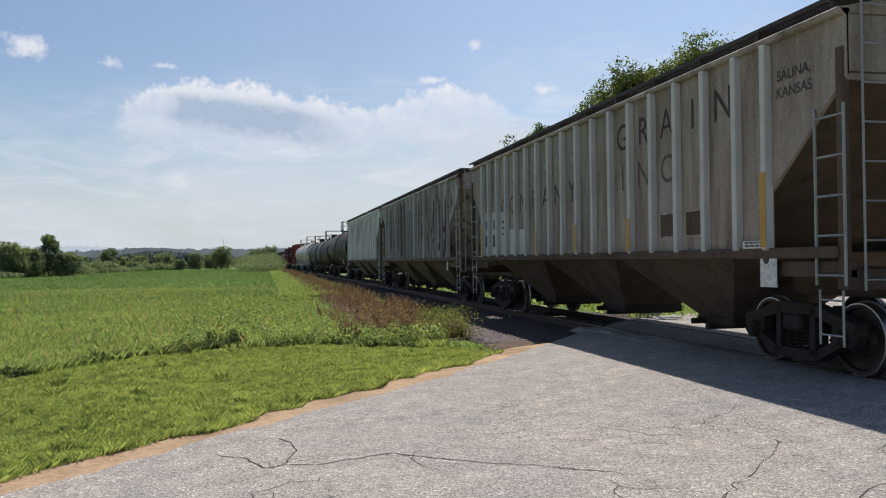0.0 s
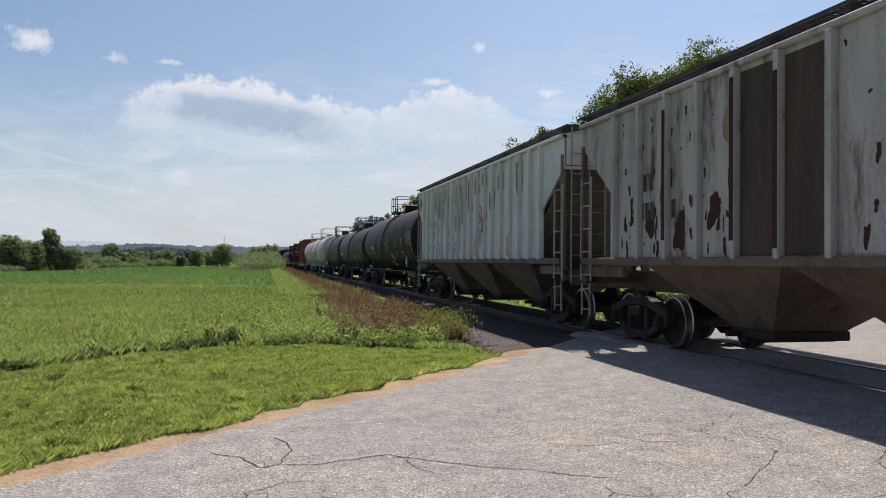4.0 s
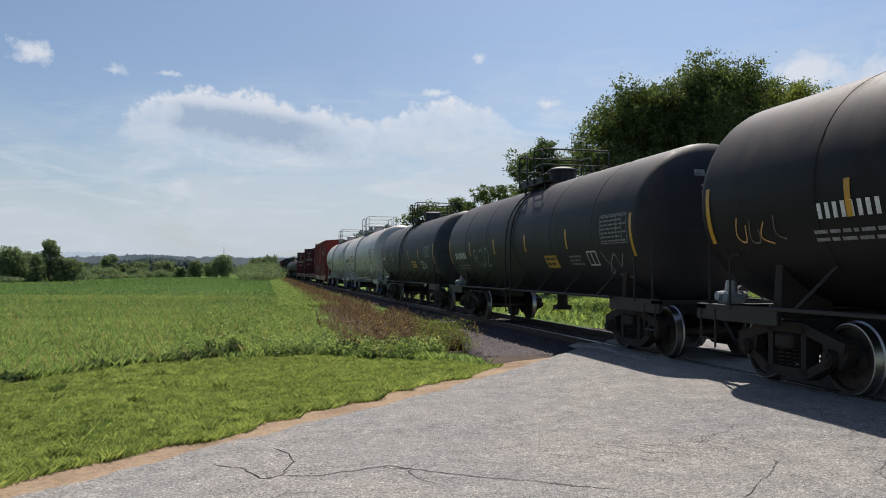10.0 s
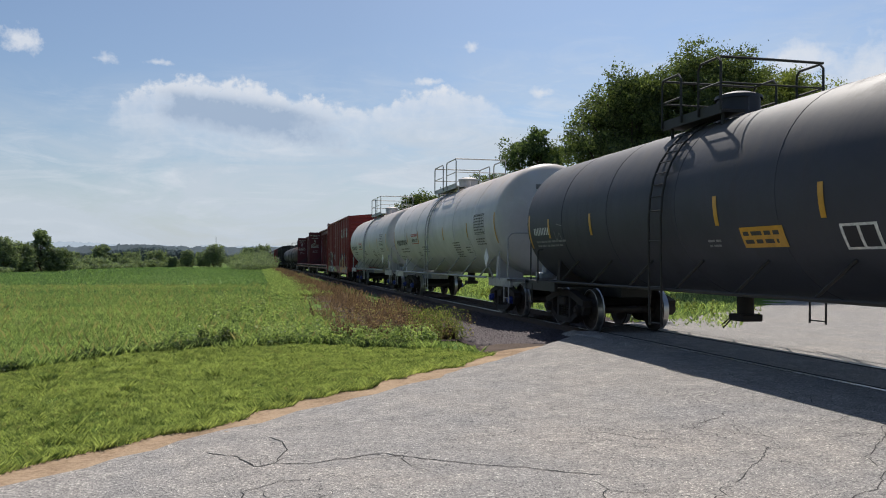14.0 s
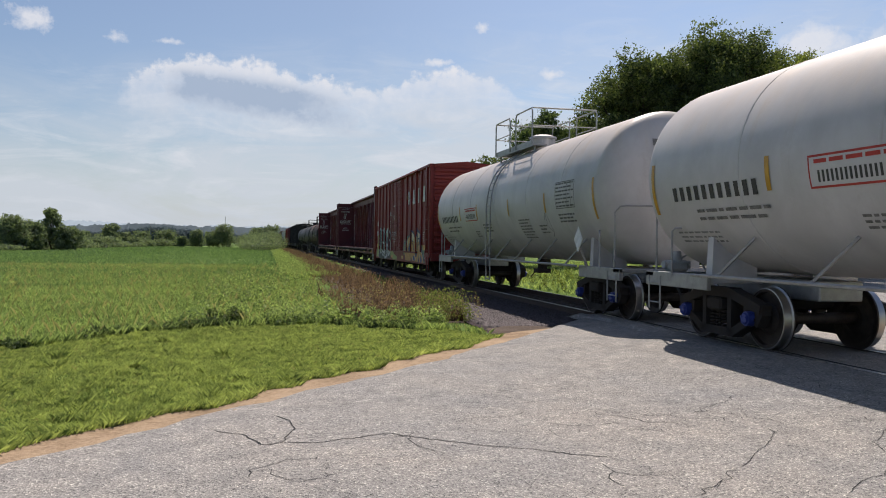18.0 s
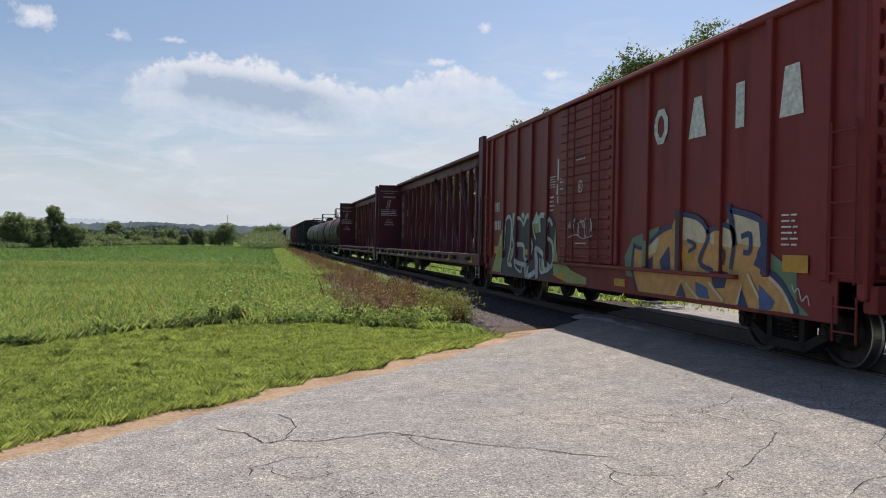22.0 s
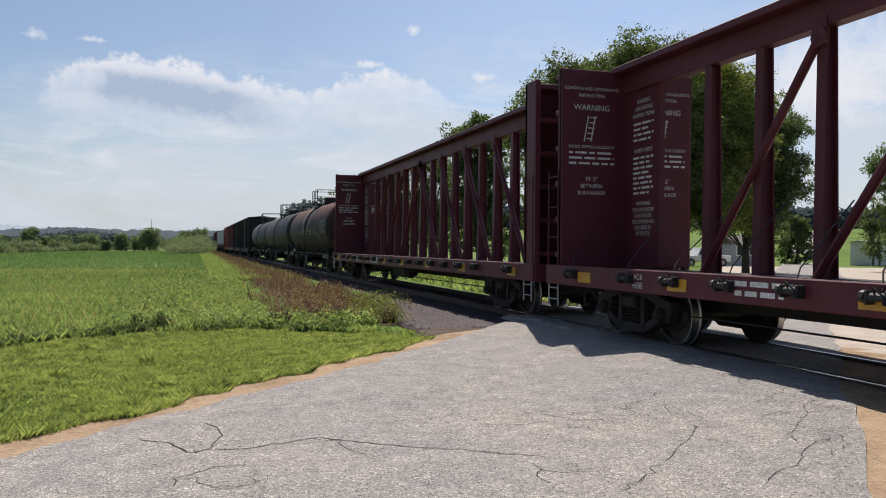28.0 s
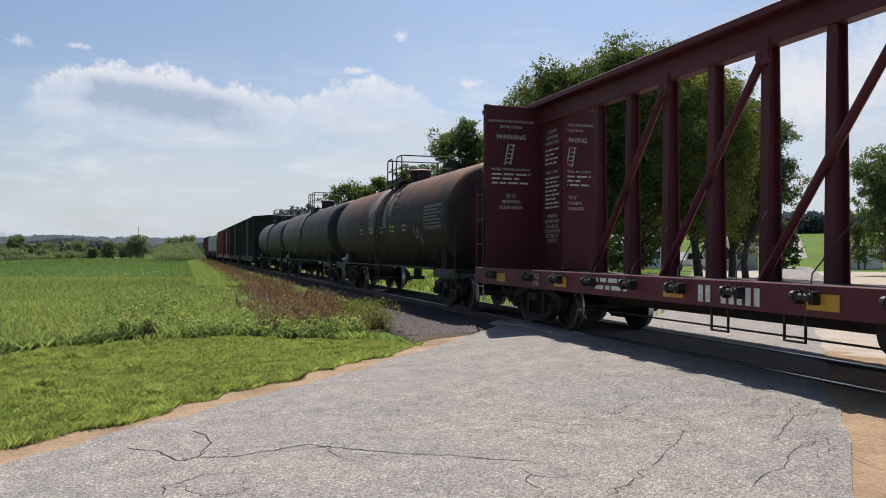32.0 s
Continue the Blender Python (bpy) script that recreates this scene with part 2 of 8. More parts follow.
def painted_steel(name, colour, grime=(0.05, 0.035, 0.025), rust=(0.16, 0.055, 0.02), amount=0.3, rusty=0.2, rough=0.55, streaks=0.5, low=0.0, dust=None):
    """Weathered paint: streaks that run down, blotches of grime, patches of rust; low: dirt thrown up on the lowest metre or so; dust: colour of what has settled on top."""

    def build(n, s):
        p = place(n)
        run = n.noise(n.scaled(p, 2.4, 2.4, 0.3), 1.1, 7.0, 0.62, 0.4)
        blot = n.noise(p, 0.9, 6.0, 0.62, 0.3)
        fine = n.noise(p, 22.0, 4.0, 0.6)
        dirt = n.math("ADD", n.math("MULTIPLY", run, streaks), n.math("MULTIPLY", blot, 1.0 - streaks))
        dirt = n.math("ADD", dirt, n.math("MULTIPLY", n.math("SUBTRACT", fine, 0.5), 0.25))
        dirt_mask = n.ramp(dirt, [(0.62 - 0.35 * amount, 0.0), (0.86 - 0.25 * amount, 1.0)])
        base = n.mix(n.ramp(blot, [(0.3, 0.0), (0.7, 1.0)]), tuple(c * 0.82 for c in colour), tuple(min(1, c * 1.1) for c in colour))
        col = n.mix(n.math("MULTIPLY", dirt_mask, min(1.0, 0.35 + amount)), base, grime)
        patch = n.math("ADD", n.math("MULTIPLY", n.noise(n.scaled(p, 1.3, 1.3, 0.5), 1.3, 7.0, 0.7, 0.5), 0.7), n.math("MULTIPLY", run, 0.3))
        rust_mask = n.ramp(patch, [(0.70 - 0.25 * rusty, 0.0), (0.76 - 0.22 * rusty, 1.0)])
        col = n.mix(n.math("MULTIPLY", rust_mask, 0.85 if rusty > 0 else 0.0), col, n.mix(fine, rust, tuple(c * 0.35 for c in rust)))
        if low:
            z = n.add("ShaderNodeSeparateXYZ", Vector=p).outputs[2]
            thrown = n.math("SUBTRACT", 1.0, n.math("MULTIPLY", n.math("SUBTRACT", z, n.math("MULTIPLY", run, low)), 1.1), clamp=True)
            col = n.mix(n.math("MULTIPLY", thrown, 0.75), col, grime)
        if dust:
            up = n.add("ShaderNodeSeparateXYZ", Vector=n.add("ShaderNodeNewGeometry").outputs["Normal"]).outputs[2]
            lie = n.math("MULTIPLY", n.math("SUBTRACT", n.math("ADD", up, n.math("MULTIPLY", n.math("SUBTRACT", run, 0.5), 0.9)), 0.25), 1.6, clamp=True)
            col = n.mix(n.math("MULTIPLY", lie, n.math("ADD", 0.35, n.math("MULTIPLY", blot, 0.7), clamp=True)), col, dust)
        n.put(col, s.inputs["Base Color"])
        n.put(n.math("ADD", rough, n.math("MULTIPLY", dirt_mask, 0.25)), s.inputs["Roughness"])
        s.inputs["Specular IOR Level"].default_value = 0.2
        bump(n, s, n.math("ADD", n.math("MULTIPLY", blot, 0.7), n.math("MULTIPLY", fine, 0.3)), 0.15, 0.02)

    return material(name, build)


def leafy(name, dark, light, gloss=0.55, through_tint=(1.25, 1.3, 0.75)):
    def build(n, s):
        rnd = n.add("ShaderNodeNewGeometry").outputs["Random Per Island"]
        p = ground_place(n)
        f = n.math("ADD", n.math("MULTIPLY", rnd, 0.5), n.math("ADD", n.math("MULTIPLY", n.noise(p, 0.35, 4.0), 0.3), n.math("MULTIPLY", n.math("SUBTRACT", n.noise(p, 3.2, 5.0, 0.7), 0.34), 0.95)))
        col = n.ramp(f, [(0.28, dark), (0.84, light)])
        n.put(col, s.inputs["Base Color"])
        s.inputs["Roughness"].default_value = gloss
        n.tree.nodes.remove(s)
        d = n.add("ShaderNodeBsdfDiffuse", Color=col)
        tr = n.add("ShaderNodeBsdfTranslucent", Color=n.mix(1.0, col, through_tint, "MULTIPLY"))
        gl = n.add("ShaderNodeBsdfGlossy", Color=(0.5, 0.5, 0.5, 1), Roughness=gloss)
        m1 = n.add("ShaderNodeMixShader", Fac=0.46)
        n.tree.links.new(d.outputs[0], m1.inputs[1])
        n.tree.links.new(tr.outputs[0], m1.inputs[2])
        m2 = n.add("ShaderNodeMixShader", Fac=0.05)
        n.tree.links.new(m1.outputs[0], m2.inputs[1])
        n.tree.links.new(gl.outputs[0], m2.inputs[2])
        out = [x for x in n.tree.nodes if x.type == "OUTPUT_MATERIAL"][0]
        n.tree.links.new(m2.outputs[0], out.inputs[0])

    return material(name, build)


def asphalt_build(n, s):
    p = ground_place(n)

    def chips(scale):
        """Crushed stone: one random shade to each chip."""
        v = n.add("ShaderNodeTexVoronoi", Vector=p, Scale=scale)
        return n.add("ShaderNodeSeparateColor", Color=v.outputs["Color"]).outputs[0], v.outputs["Distance"]

    big, dist = chips(70.0)
    small, _ = chips(150.0)
    patch = n.noise(p, 0.45, 6.0, 0.6, 0.4)
    wear = n.noise(p, 3.0, 6.0, 0.7)
    f = n.math("ADD", n.math("MULTIPLY", big, 0.6), n.math("MULTIPLY", small, 0.4))
    f = n.math("ADD", f, n.math("MULTIPLY", n.math("SUBTRACT", wear, 0.5), 0.5))
    stone = n.ramp(f, [(0.07, (0.055, 0.054, 0.055)), (0.28, (0.205, 0.198, 0.193)), (0.68, (0.285, 0.273, 0.262)), (0.86, (0.42, 0.40, 0.375)), (0.97, (0.70, 0.67, 0.62))])
    tone = n.ramp(n.math("ADD", n.math("MULTIPLY", patch, 0.7), n.math("MULTIPLY", wear, 0.3)), [(0.3, (0.90, 0.915, 0.94)), (0.5, (1.04, 1.02, 0.99)), (0.72, (1.24, 1.16, 1.07))])
    n.put(n.mix(1.0, stone, tone, "MULTIPLY"), s.inputs["Base Color"])
    s.inputs["Roughness"].default_value, s.inputs["Specular IOR Level"].default_value = 0.9, 0.12
    bump(n, s, n.math("ADD", dist, n.math("MULTIPLY", big, 0.4)), 0.5, 0.011)


def earth_build(dark, light, grit=60.0):
    def build(n, s):
        p = ground_place(n)
        f = n.math("ADD", n.math("MULTIPLY", n.noise(p, grit, 4.0, 0.7), 0.5), n.math("MULTIPLY", n.noise(p, 1.4, 5.0, 0.6), 0.5))
        n.put(n.ramp(f, [(0.32, dark), (0.68, light)]), s.inputs["Base Color"])
        s.inputs["Roughness"].default_value, s.inputs["Specular IOR Level"].default_value = 0.95, 0.08
        bump(n, s, f, 0.8, 0.03)

    return build


def field_build(n, s):
    p = ground_place(n)
    big = n.noise(n.scaled(p, 1.0, 0.25, 1.0), 0.05, 5.0, 0.6, 0.5)
    fine = n.noise(p, 7.0, 5.0, 0.7)
    f = n.math("ADD", n.math("MULTIPLY", big, 0.55), n.math("MULTIPLY", fine, 0.45))
    n.put(n.ramp(f, [(0.3, (0.06, 0.10, 0.02)), (0.5, (0.10, 0.165, 0.03)), (0.7, (0.16, 0.23, 0.05))]), s.inputs["Base Color"])
    s.inputs["Roughness"].default_value, s.inputs["Specular IOR Level"].default_value = 0.9, 0.08
    bump(n, s, fine, 0.8, 0.1)


def glow(name, colour, strength):
    def build(n, s):
        s.inputs["Base Color"].default_value = (*colour, 1)
        s.inputs["Emission Color"].default_value = (*colour, 1)
        s.inputs["Emission Strength"].default_value = strength

    return material(name, build)


M_ASPHALT = material("asphalt", asphalt_build)
M_CRACK = plain("crack", (0.018, 0.017, 0.016), 0.95)
M_SAND = material("sandy_shoulder", earth_build((0.17, 0.112, 0.068), (0.49, 0.36, 0.24), 24.0))
M_GRAVEL = material("gravel_lot", earth_build((0.30, 0.25, 0.20), (0.56, 0.50, 0.43)))
M_FIELD = material("field", field_build)
M_BALLAST = material("ballast", earth_build((0.022, 0.017, 0.018), (0.078, 0.06, 0.061), 30.0))
M_STONE = plain("ballast_stone", (0.085, 0.068, 0.07), 0.9, 0.0, 0.38, 9.0)
M_TIE = plain("creosoted_wood", (0.06, 0.045, 0.034), 0.9, 0.0, 0.25)
M_RAIL = plain("rail_web", (0.07, 0.045, 0.035), 0.7, 0.3)
M_RAILTOP = plain("rail_head", (0.55, 0.54, 0.53), 0.28, 1.0, 0.06)
M_TRUCK = painted_steel("truck_iron", (0.035, 0.031, 0.029), (0.05, 0.035, 0.025), (0.09, 0.045, 0.025), 0.5, 0.3, 0.75)
M_WHEEL = plain("wheel_steel", (0.05, 0.038, 0.032), 0.6, 0.4, 0.25)
M_TREAD = plain("wheel_tread", (0.42, 0.41, 0.40), 0.35, 1.0, 0.08)
M_BLUE = plain("blue_cap", (0.02, 0.04, 0.22), 0.5)
M_BLACKIRON = plain("black_iron", (0.02, 0.019, 0.018), 0.6, 0.2)
M_GALV = plain("galvanised_steel", (0.33, 0.33, 0.33), 0.5, 0.6)
M_YELLOW = plain("yellow_reflector", (0.50, 0.26, 0.025), 0.4)
M_WHITE = plain("white_stencil", (0.62, 0.62, 0.60), 0.7, 0.0, 0.2, 14.0)
M_DARKINK = plain("dark_stencil", (0.045, 0.042, 0.04), 0.7, 0.0, 0.25, 14.0)
M_REDINK = plain("red_stencil", (0.42, 0.04, 0.03), 0.7)
M_HOPPER_A = painted_steel("grimy_grey_paint", (0.46, 0.385, 0.335), (0.15, 0.105, 0.08), (0.17, 0.07, 0.035), 0.66, 0.18, 0.7, 0.7)
M_HOPPER_A_POST = painted_steel("worn_light_grey_paint", (0.62, 0.60, 0.58), (0.2, 0.15, 0.12), (0.17, 0.07, 0.035), 0.26, 0.1, 0.7, 0.8)
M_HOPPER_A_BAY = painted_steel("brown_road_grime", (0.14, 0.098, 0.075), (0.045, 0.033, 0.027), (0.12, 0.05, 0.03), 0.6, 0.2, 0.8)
M_HOPPER_B = painted_steel("rusting_grey_paint", (0.48, 0.45, 0.445), (0.13, 0.09, 0.077), (0.15, 0.055, 0.032), 0.5, 0.72, 0.65, 0.7)
M_HOPPER_B_DARK = painted_steel("dark_bare_panel", (0.085, 0.06, 0.05), (0.04, 0.03, 0.026), (0.16, 0.06, 0.03), 0.5, 0.35, 0.75, 0.8)
M_HOPPER_C = painted_steel("pale_grey_paint", (0.70, 0.675, 0.675), (0.30, 0.245, 0.2), (0.33, 0.14, 0.05), 0.24, 0.22, 0.5, 0.85)
M_HOPPER_C_POST = painted_steel("pale_grey_post_paint", (0.74, 0.72, 0.71), (0.34, 0.27, 0.21), (0.30, 0.13, 0.05), 0.2, 0.1, 0.5, 0.9)
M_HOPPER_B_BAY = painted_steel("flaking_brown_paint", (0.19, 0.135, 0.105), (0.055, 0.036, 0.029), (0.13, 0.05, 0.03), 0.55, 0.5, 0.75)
M_GRATING = plain("sooty_grating", (0.05, 0.045, 0.042), 0.7, 0.2)
# Bays, sills and ends: much darker and browner than the pale sides.
M_HOPPER_C_BAY = painted_steel("brown_grey_lower_paint", (0.20, 0.162, 0.14), (0.055, 0.04, 0.033), (0.16, 0.075, 0.04), 0.6, 0.2, 0.7)
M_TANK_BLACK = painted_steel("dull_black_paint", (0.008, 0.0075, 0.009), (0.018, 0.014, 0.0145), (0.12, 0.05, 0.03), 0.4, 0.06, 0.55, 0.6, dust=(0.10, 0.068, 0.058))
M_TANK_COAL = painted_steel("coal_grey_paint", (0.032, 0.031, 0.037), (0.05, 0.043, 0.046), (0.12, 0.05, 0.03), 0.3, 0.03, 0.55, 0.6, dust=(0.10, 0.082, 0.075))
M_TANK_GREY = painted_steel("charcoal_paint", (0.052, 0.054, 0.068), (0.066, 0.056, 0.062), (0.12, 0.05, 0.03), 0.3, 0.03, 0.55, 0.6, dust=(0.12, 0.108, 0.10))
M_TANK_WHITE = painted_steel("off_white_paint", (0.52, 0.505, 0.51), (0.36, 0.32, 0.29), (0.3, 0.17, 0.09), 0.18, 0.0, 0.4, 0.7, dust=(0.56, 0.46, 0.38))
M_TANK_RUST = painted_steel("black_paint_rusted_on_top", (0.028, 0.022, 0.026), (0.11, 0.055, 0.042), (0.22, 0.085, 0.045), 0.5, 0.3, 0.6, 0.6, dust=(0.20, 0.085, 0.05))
M_BOX = painted_steel("oxide_red_paint", (0.225, 0.038, 0.036), (0.095, 0.032, 0.03), (0.13, 0.04, 0.025), 0.3, 0.12, 0.5, 0.8)
M_BEAM = painted_steel("maroon_paint", (0.112, 0.026, 0.036), (0.072, 0.036, 0.036), (0.12, 0.045, 0.03), 0.35, 0.15, 0.5, 0.7)
M_DARKCAR = painted_steel("sooty_black_paint", (0.03, 0.029, 0.03), (0.06, 0.045, 0.04), (0.1, 0.05, 0.03), 0.4, 0.1, 0.7)
M_LEAF = leafy("leaf", (0.03, 0.05, 0.02), (0.185, 0.225, 0.08))
M_LEAF2 = leafy("leaf_deep", (0.034, 0.058, 0.026), (0.16, 0.21, 0.085))
M_LEAF3 = leafy("leaf_yellowish", (0.07, 0.10, 0.025), (0.28, 0.31, 0.09))
# Leaf colour for distant plants, paled by painted-in haze.
M_LEAF4 = leafy("leaf_far_hazed", (0.09, 0.12, 0.08), (0.24, 0.29, 0.175))
M_DIRT = material("dark_dirt", earth_build((0.05, 0.036, 0.03), (0.15, 0.115, 0.093), 24.0))
M_BARK = plain("bark", (0.075, 0.058, 0.042), 0.95, 0.0, 0.3, 8.0)
M_GRASS = leafy("mown_grass", (0.062, 0.10, 0.031), (0.55, 0.61, 0.235), 0.45)
M_GRASS2 = leafy("rough_grass", (0.08, 0.125, 0.048), (0.46, 0.545, 0.225), 0.45)
M_CROP = leafy("crop", (0.055, 0.105, 0.045), (0.21, 0.305, 0.13), 0.5)
M_DEAD = leafy("dead_weed", (0.06, 0.036, 0.031), (0.26, 0.165, 0.128), 0.7)
M_SEED = leafy("pale_seed_head", (0.24, 0.20, 0.09), (0.42, 0.36, 0.2), 0.7)
# Far woods and hills: distance haze is painted into the leaf colours.
M_FARWOOD_HAZED = leafy("far_woods", (0.07, 0.10, 0.11), (0.145, 0.185, 0.19), 0.9, (1.0, 1.0, 1.0))
M_FARHILL_HAZED = leafy("haze_tinted_hills", (0.26, 0.32, 0.37), (0.32, 0.38, 0.43), 0.9, (1.0, 1.0, 1.0))
M_SIDING = plain("white_siding", (0.68, 0.68, 0.66), 0.6)
M_GREYWALL = plain("grey_siding", (0.33, 0.35, 0.37), 0.6)
M_ROOFING = plain("roof_shingle", (0.12, 0.11, 0.105), 0.9)
M_REDLAMP = glow("red_lamp", (0.9, 0.01, 0.03), 4.0)
M_SIGNWHITE = plain("sign_white", (0.7, 0.7, 0.7), 0.5)
M_DARKGLASS = plain("dark_glass", (0.02, 0.025, 0.03), 0.15)
M_AQUA = plain("pale_graffiti", (0.45, 0.55, 0.53), 0.6)
M_ORANGE = plain("orange_graffiti", (0.55, 0.30, 0.10), 0.6)
M_CREAM = plain("cream_graffiti", (0.60, 0.52, 0.36), 0.6)
M_NAVY = plain("navy_graffiti", (0.03, 0.045, 0.13), 0.6)
M_LIME = plain("green_graffiti", (0.30, 0.36, 0.12), 0.6)
M_SOOT = plain("black_graffiti", (0.04, 0.04, 0.046), 0.6)


# ---- geometry ----
class Geo:
    """Collects faces for one mesh."""

    def __init__(self):
        self.v, self.f, self.m, self.cur = [], [], [], 0

    def add(self, verts, faces):
        k = len(self.v)
        self.v.extend(tuple(p) for p in verts)
        self.f.extend(tuple(i + k for i in face) for face in faces)
        self.m.extend([self.cur] * len(faces))
        return self

    def box(self, x0, x1, y0, y1, z0, z1, c=0.0):
        """A box, with its edges taken off by c."""
        if c <= 0:
            v = [(x, y, z) for x in (x0, x1) for y in (y0, y1) for z in (z0, z1)]
            return self.add(v, [(0, 1, 3, 2), (4, 6, 7, 5), (0, 4, 5, 1), (2, 3, 7, 6), (0, 2, 6, 4), (1, 5, 7, 3)])
        c = min(c, abs(x1 - x0) / 2.1, abs(y1 - y0) / 2.1, abs(z1 - z0) / 2.1)
        v, key, lo, hi = [], {}, (x0, y0, z0), (x1, y1, z1)
        for sx in (0, 1):
            for sy in (0, 1):
                for sz in (0, 1):
                    s = (sx, sy, sz)
                    for a in range(3):
                        key[(s, a)] = len(v)
                        v.append([(hi[k] if s[k] else lo[k]) if k == a else (hi[k] - c if s[k] else lo[k] + c) for k in range(3)])
        f = []
        for a in range(3):
            b, d = (a + 1) % 3, (a + 2) % 3
            for sa in (0, 1):
                ring = []
                for sb, sd in ((0, 0), (1, 0), (1, 1), (0, 1)):
                    s = [0, 0, 0]
                    s[a], s[b], s[d] = sa, sb, sd
                    ring.append(key[(tuple(s), a)])
                f.append(tuple(ring) if sa else tuple(reversed(ring)))
            for sb in (0, 1):
                for sd in (0, 1):
                    s0, s1 = [0, 0, 0], [0, 0, 0]
                    s0[a], s0[b], s0[d] = 0, sb, sd
                    s1[a], s1[b], s1[d] = 1, sb, sd
                    s0, s1 = tuple(s0), tuple(s1)
                    quad = (key[(s0, b)], key[(s1, b)], key[(s1, d)], key[(s0, d)])
                    f.append(quad if sb == sd else tuple(reversed(quad)))
        for sx in (0, 1):
            for sy in (0, 1):
                for sz in (0, 1):
                    s = (sx, sy, sz)
                    tri = tuple(key[(s, a)] for a in range(3))
                    f.append(tri if (sx + sy + sz) % 2 else tuple(reversed(tri)))
        return self.add(v, f)

    def hexa(self, low, high):
        """A solid between two loops of as many corners, the lower one counter-clockwise seen from above."""
        n = len(low)
        return self.add([*low, *high], [tuple(reversed(range(n))), tuple(range(n, 2 * n))] + [(i, (i + 1) % n, n + (i + 1) % n, n + i) for i in range(n)])

    def cyl(self, p, q, r, n=12, r2=None, cap=True):
        p, q = Vector(p), Vector(q)
        ax = (q - p).normalized()
        side = ax.orthogonal().normalized()
        up = ax.cross(side)
        r2 = r if r2 is None else r2
        v = [p + (side * math.cos(a) + up * math.sin(a)) * r for a in (2 * math.pi * i / n for i in range(n))]
        v += [q + (side * math.cos(a) + up * math.sin(a)) * r2 for a in (2 * math.pi * i / n for i in range(n))]
        f = [(i, (i + 1) % n, n + (i + 1) % n, n + i) for i in range(n)]
        if cap:
            f += [tuple(reversed(range(n))), tuple(range(n, 2 * n))]
        return self.add(v, f)

    def tube(self, points, r, n=6):
        pts = [Vector(p) for p in points]
        v, prev = [], None
        for i, p in enumerate(pts):
            ax = (pts[min(i + 1, len(pts) - 1)] - pts[max(i - 1, 0)]).normalized()
            side = ax.orthogonal().normalized() if prev is None else (prev - ax * prev.dot(ax)).normalized()
            prev = side
            up = ax.cross(side)
            v += [p + (side * math.cos(a) + up * math.sin(a)) * r for a in (2 * math.pi * k / n for k in range(n))]
        f = [(i * n + k, i * n + (k + 1) % n, (i + 1) * n + (k + 1) % n, (i + 1) * n + k) for i in range(len(pts) - 1) for k in range(n)]
        f += [tuple(reversed(range(n))), tuple(range(len(v) - n, len(v)))]
        return self.add(v, f)

    def lathe(self, profile, axis="x", n=32, centre=(0, 0, 0)):
        """Turns (along, radius) pairs round the axis."""
        v, f, k = [], [], len(profile)
        for i in range(n):
            a = 2 * math.pi * i / n
            for along, r in profile:
                u, w = r * math.cos(a), r * math.sin(a)
                p = (along, u, w) if axis == "x" else (w, along, u) if axis == "y" else (u, w, along)
                v.append(tuple(c + d for c, d in zip(centre, p)))
        for i in range(n):
            j = (i + 1) % n
            f += [(i * k + s, j * k + s, j * k + s + 1, i * k + s + 1) for s in range(k - 1)]
        return self.add(v, f)

    def prism(self, poly, x0, x1):
        """A plate: a (y, z) outline between two x."""
        n = len(poly)
        v = [(x0, y, z) for y, z in poly] + [(x1, y, z) for y, z in poly]
        return self.add(v, [tuple(reversed(range(n))), tuple(range(n, 2 * n))] + [(i, (i + 1) % n, n + (i + 1) % n, n + i) for i in range(n)])

    def mesh(self, name, mats, smooth=32.0):
        me = bpy.data.meshes.new(name)
        me.from_pydata(self.v, [], self.f)
        for mat in mats if isinstance(mats, (list, tuple)) else [mats]:
            me.materials.append(mat)
        if len(me.materials) > 1:
            me.polygons.foreach_set("material_index", self.m)
        bm = bmesh.new()
        bm.from_mesh(me)
        bmesh.ops.recalc_face_normals(bm, faces=bm.faces)
        bm.to_mesh(me)
        bm.free()
        if smooth:
            me.polygons.foreach_set("use_smooth", [True] * len(me.polygons))
            me.set_sharp_from_angle(angle=radians(smooth))
        return me


def part(name, geo, mats, parent, label="", at=None):
    """One mesh object under a thing or a part; geo: a Geo or a mesh that is shared."""
    ob = new(name, geo if isinstance(geo, bpy.types.Mesh) else geo.mesh(name, mats))
    ob.parent = parent
    if at is not None:
        ob.matrix_basis = at if isinstance(at, Matrix) else Matrix.Translation(at)
    return tagged(ob, label) if label else ob


def thing(name, label, category, at=None, group="", kind=""):
    ob = new(name)
    ob.empty_display_size = 0.3
    if at is not None:
        ob.matrix_basis = at if isinstance(at, Matrix) else Matrix.Translation(at)
    return tagged(ob, label, category, group, kind)


def solid(name, geo, mats, label, category, group="", kind="", at=None, smooth=32.0):
    """A thing or a piece of the setting that is one mesh."""
    ob = new(name, geo if isinstance(geo, bpy.types.Mesh) else geo.mesh(name, mats, smooth))
    if at is not None:
        ob.matrix_basis = at if isinstance(at, Matrix) else Matrix.Translation(at)
    return tagged(ob, label, category, group, kind)


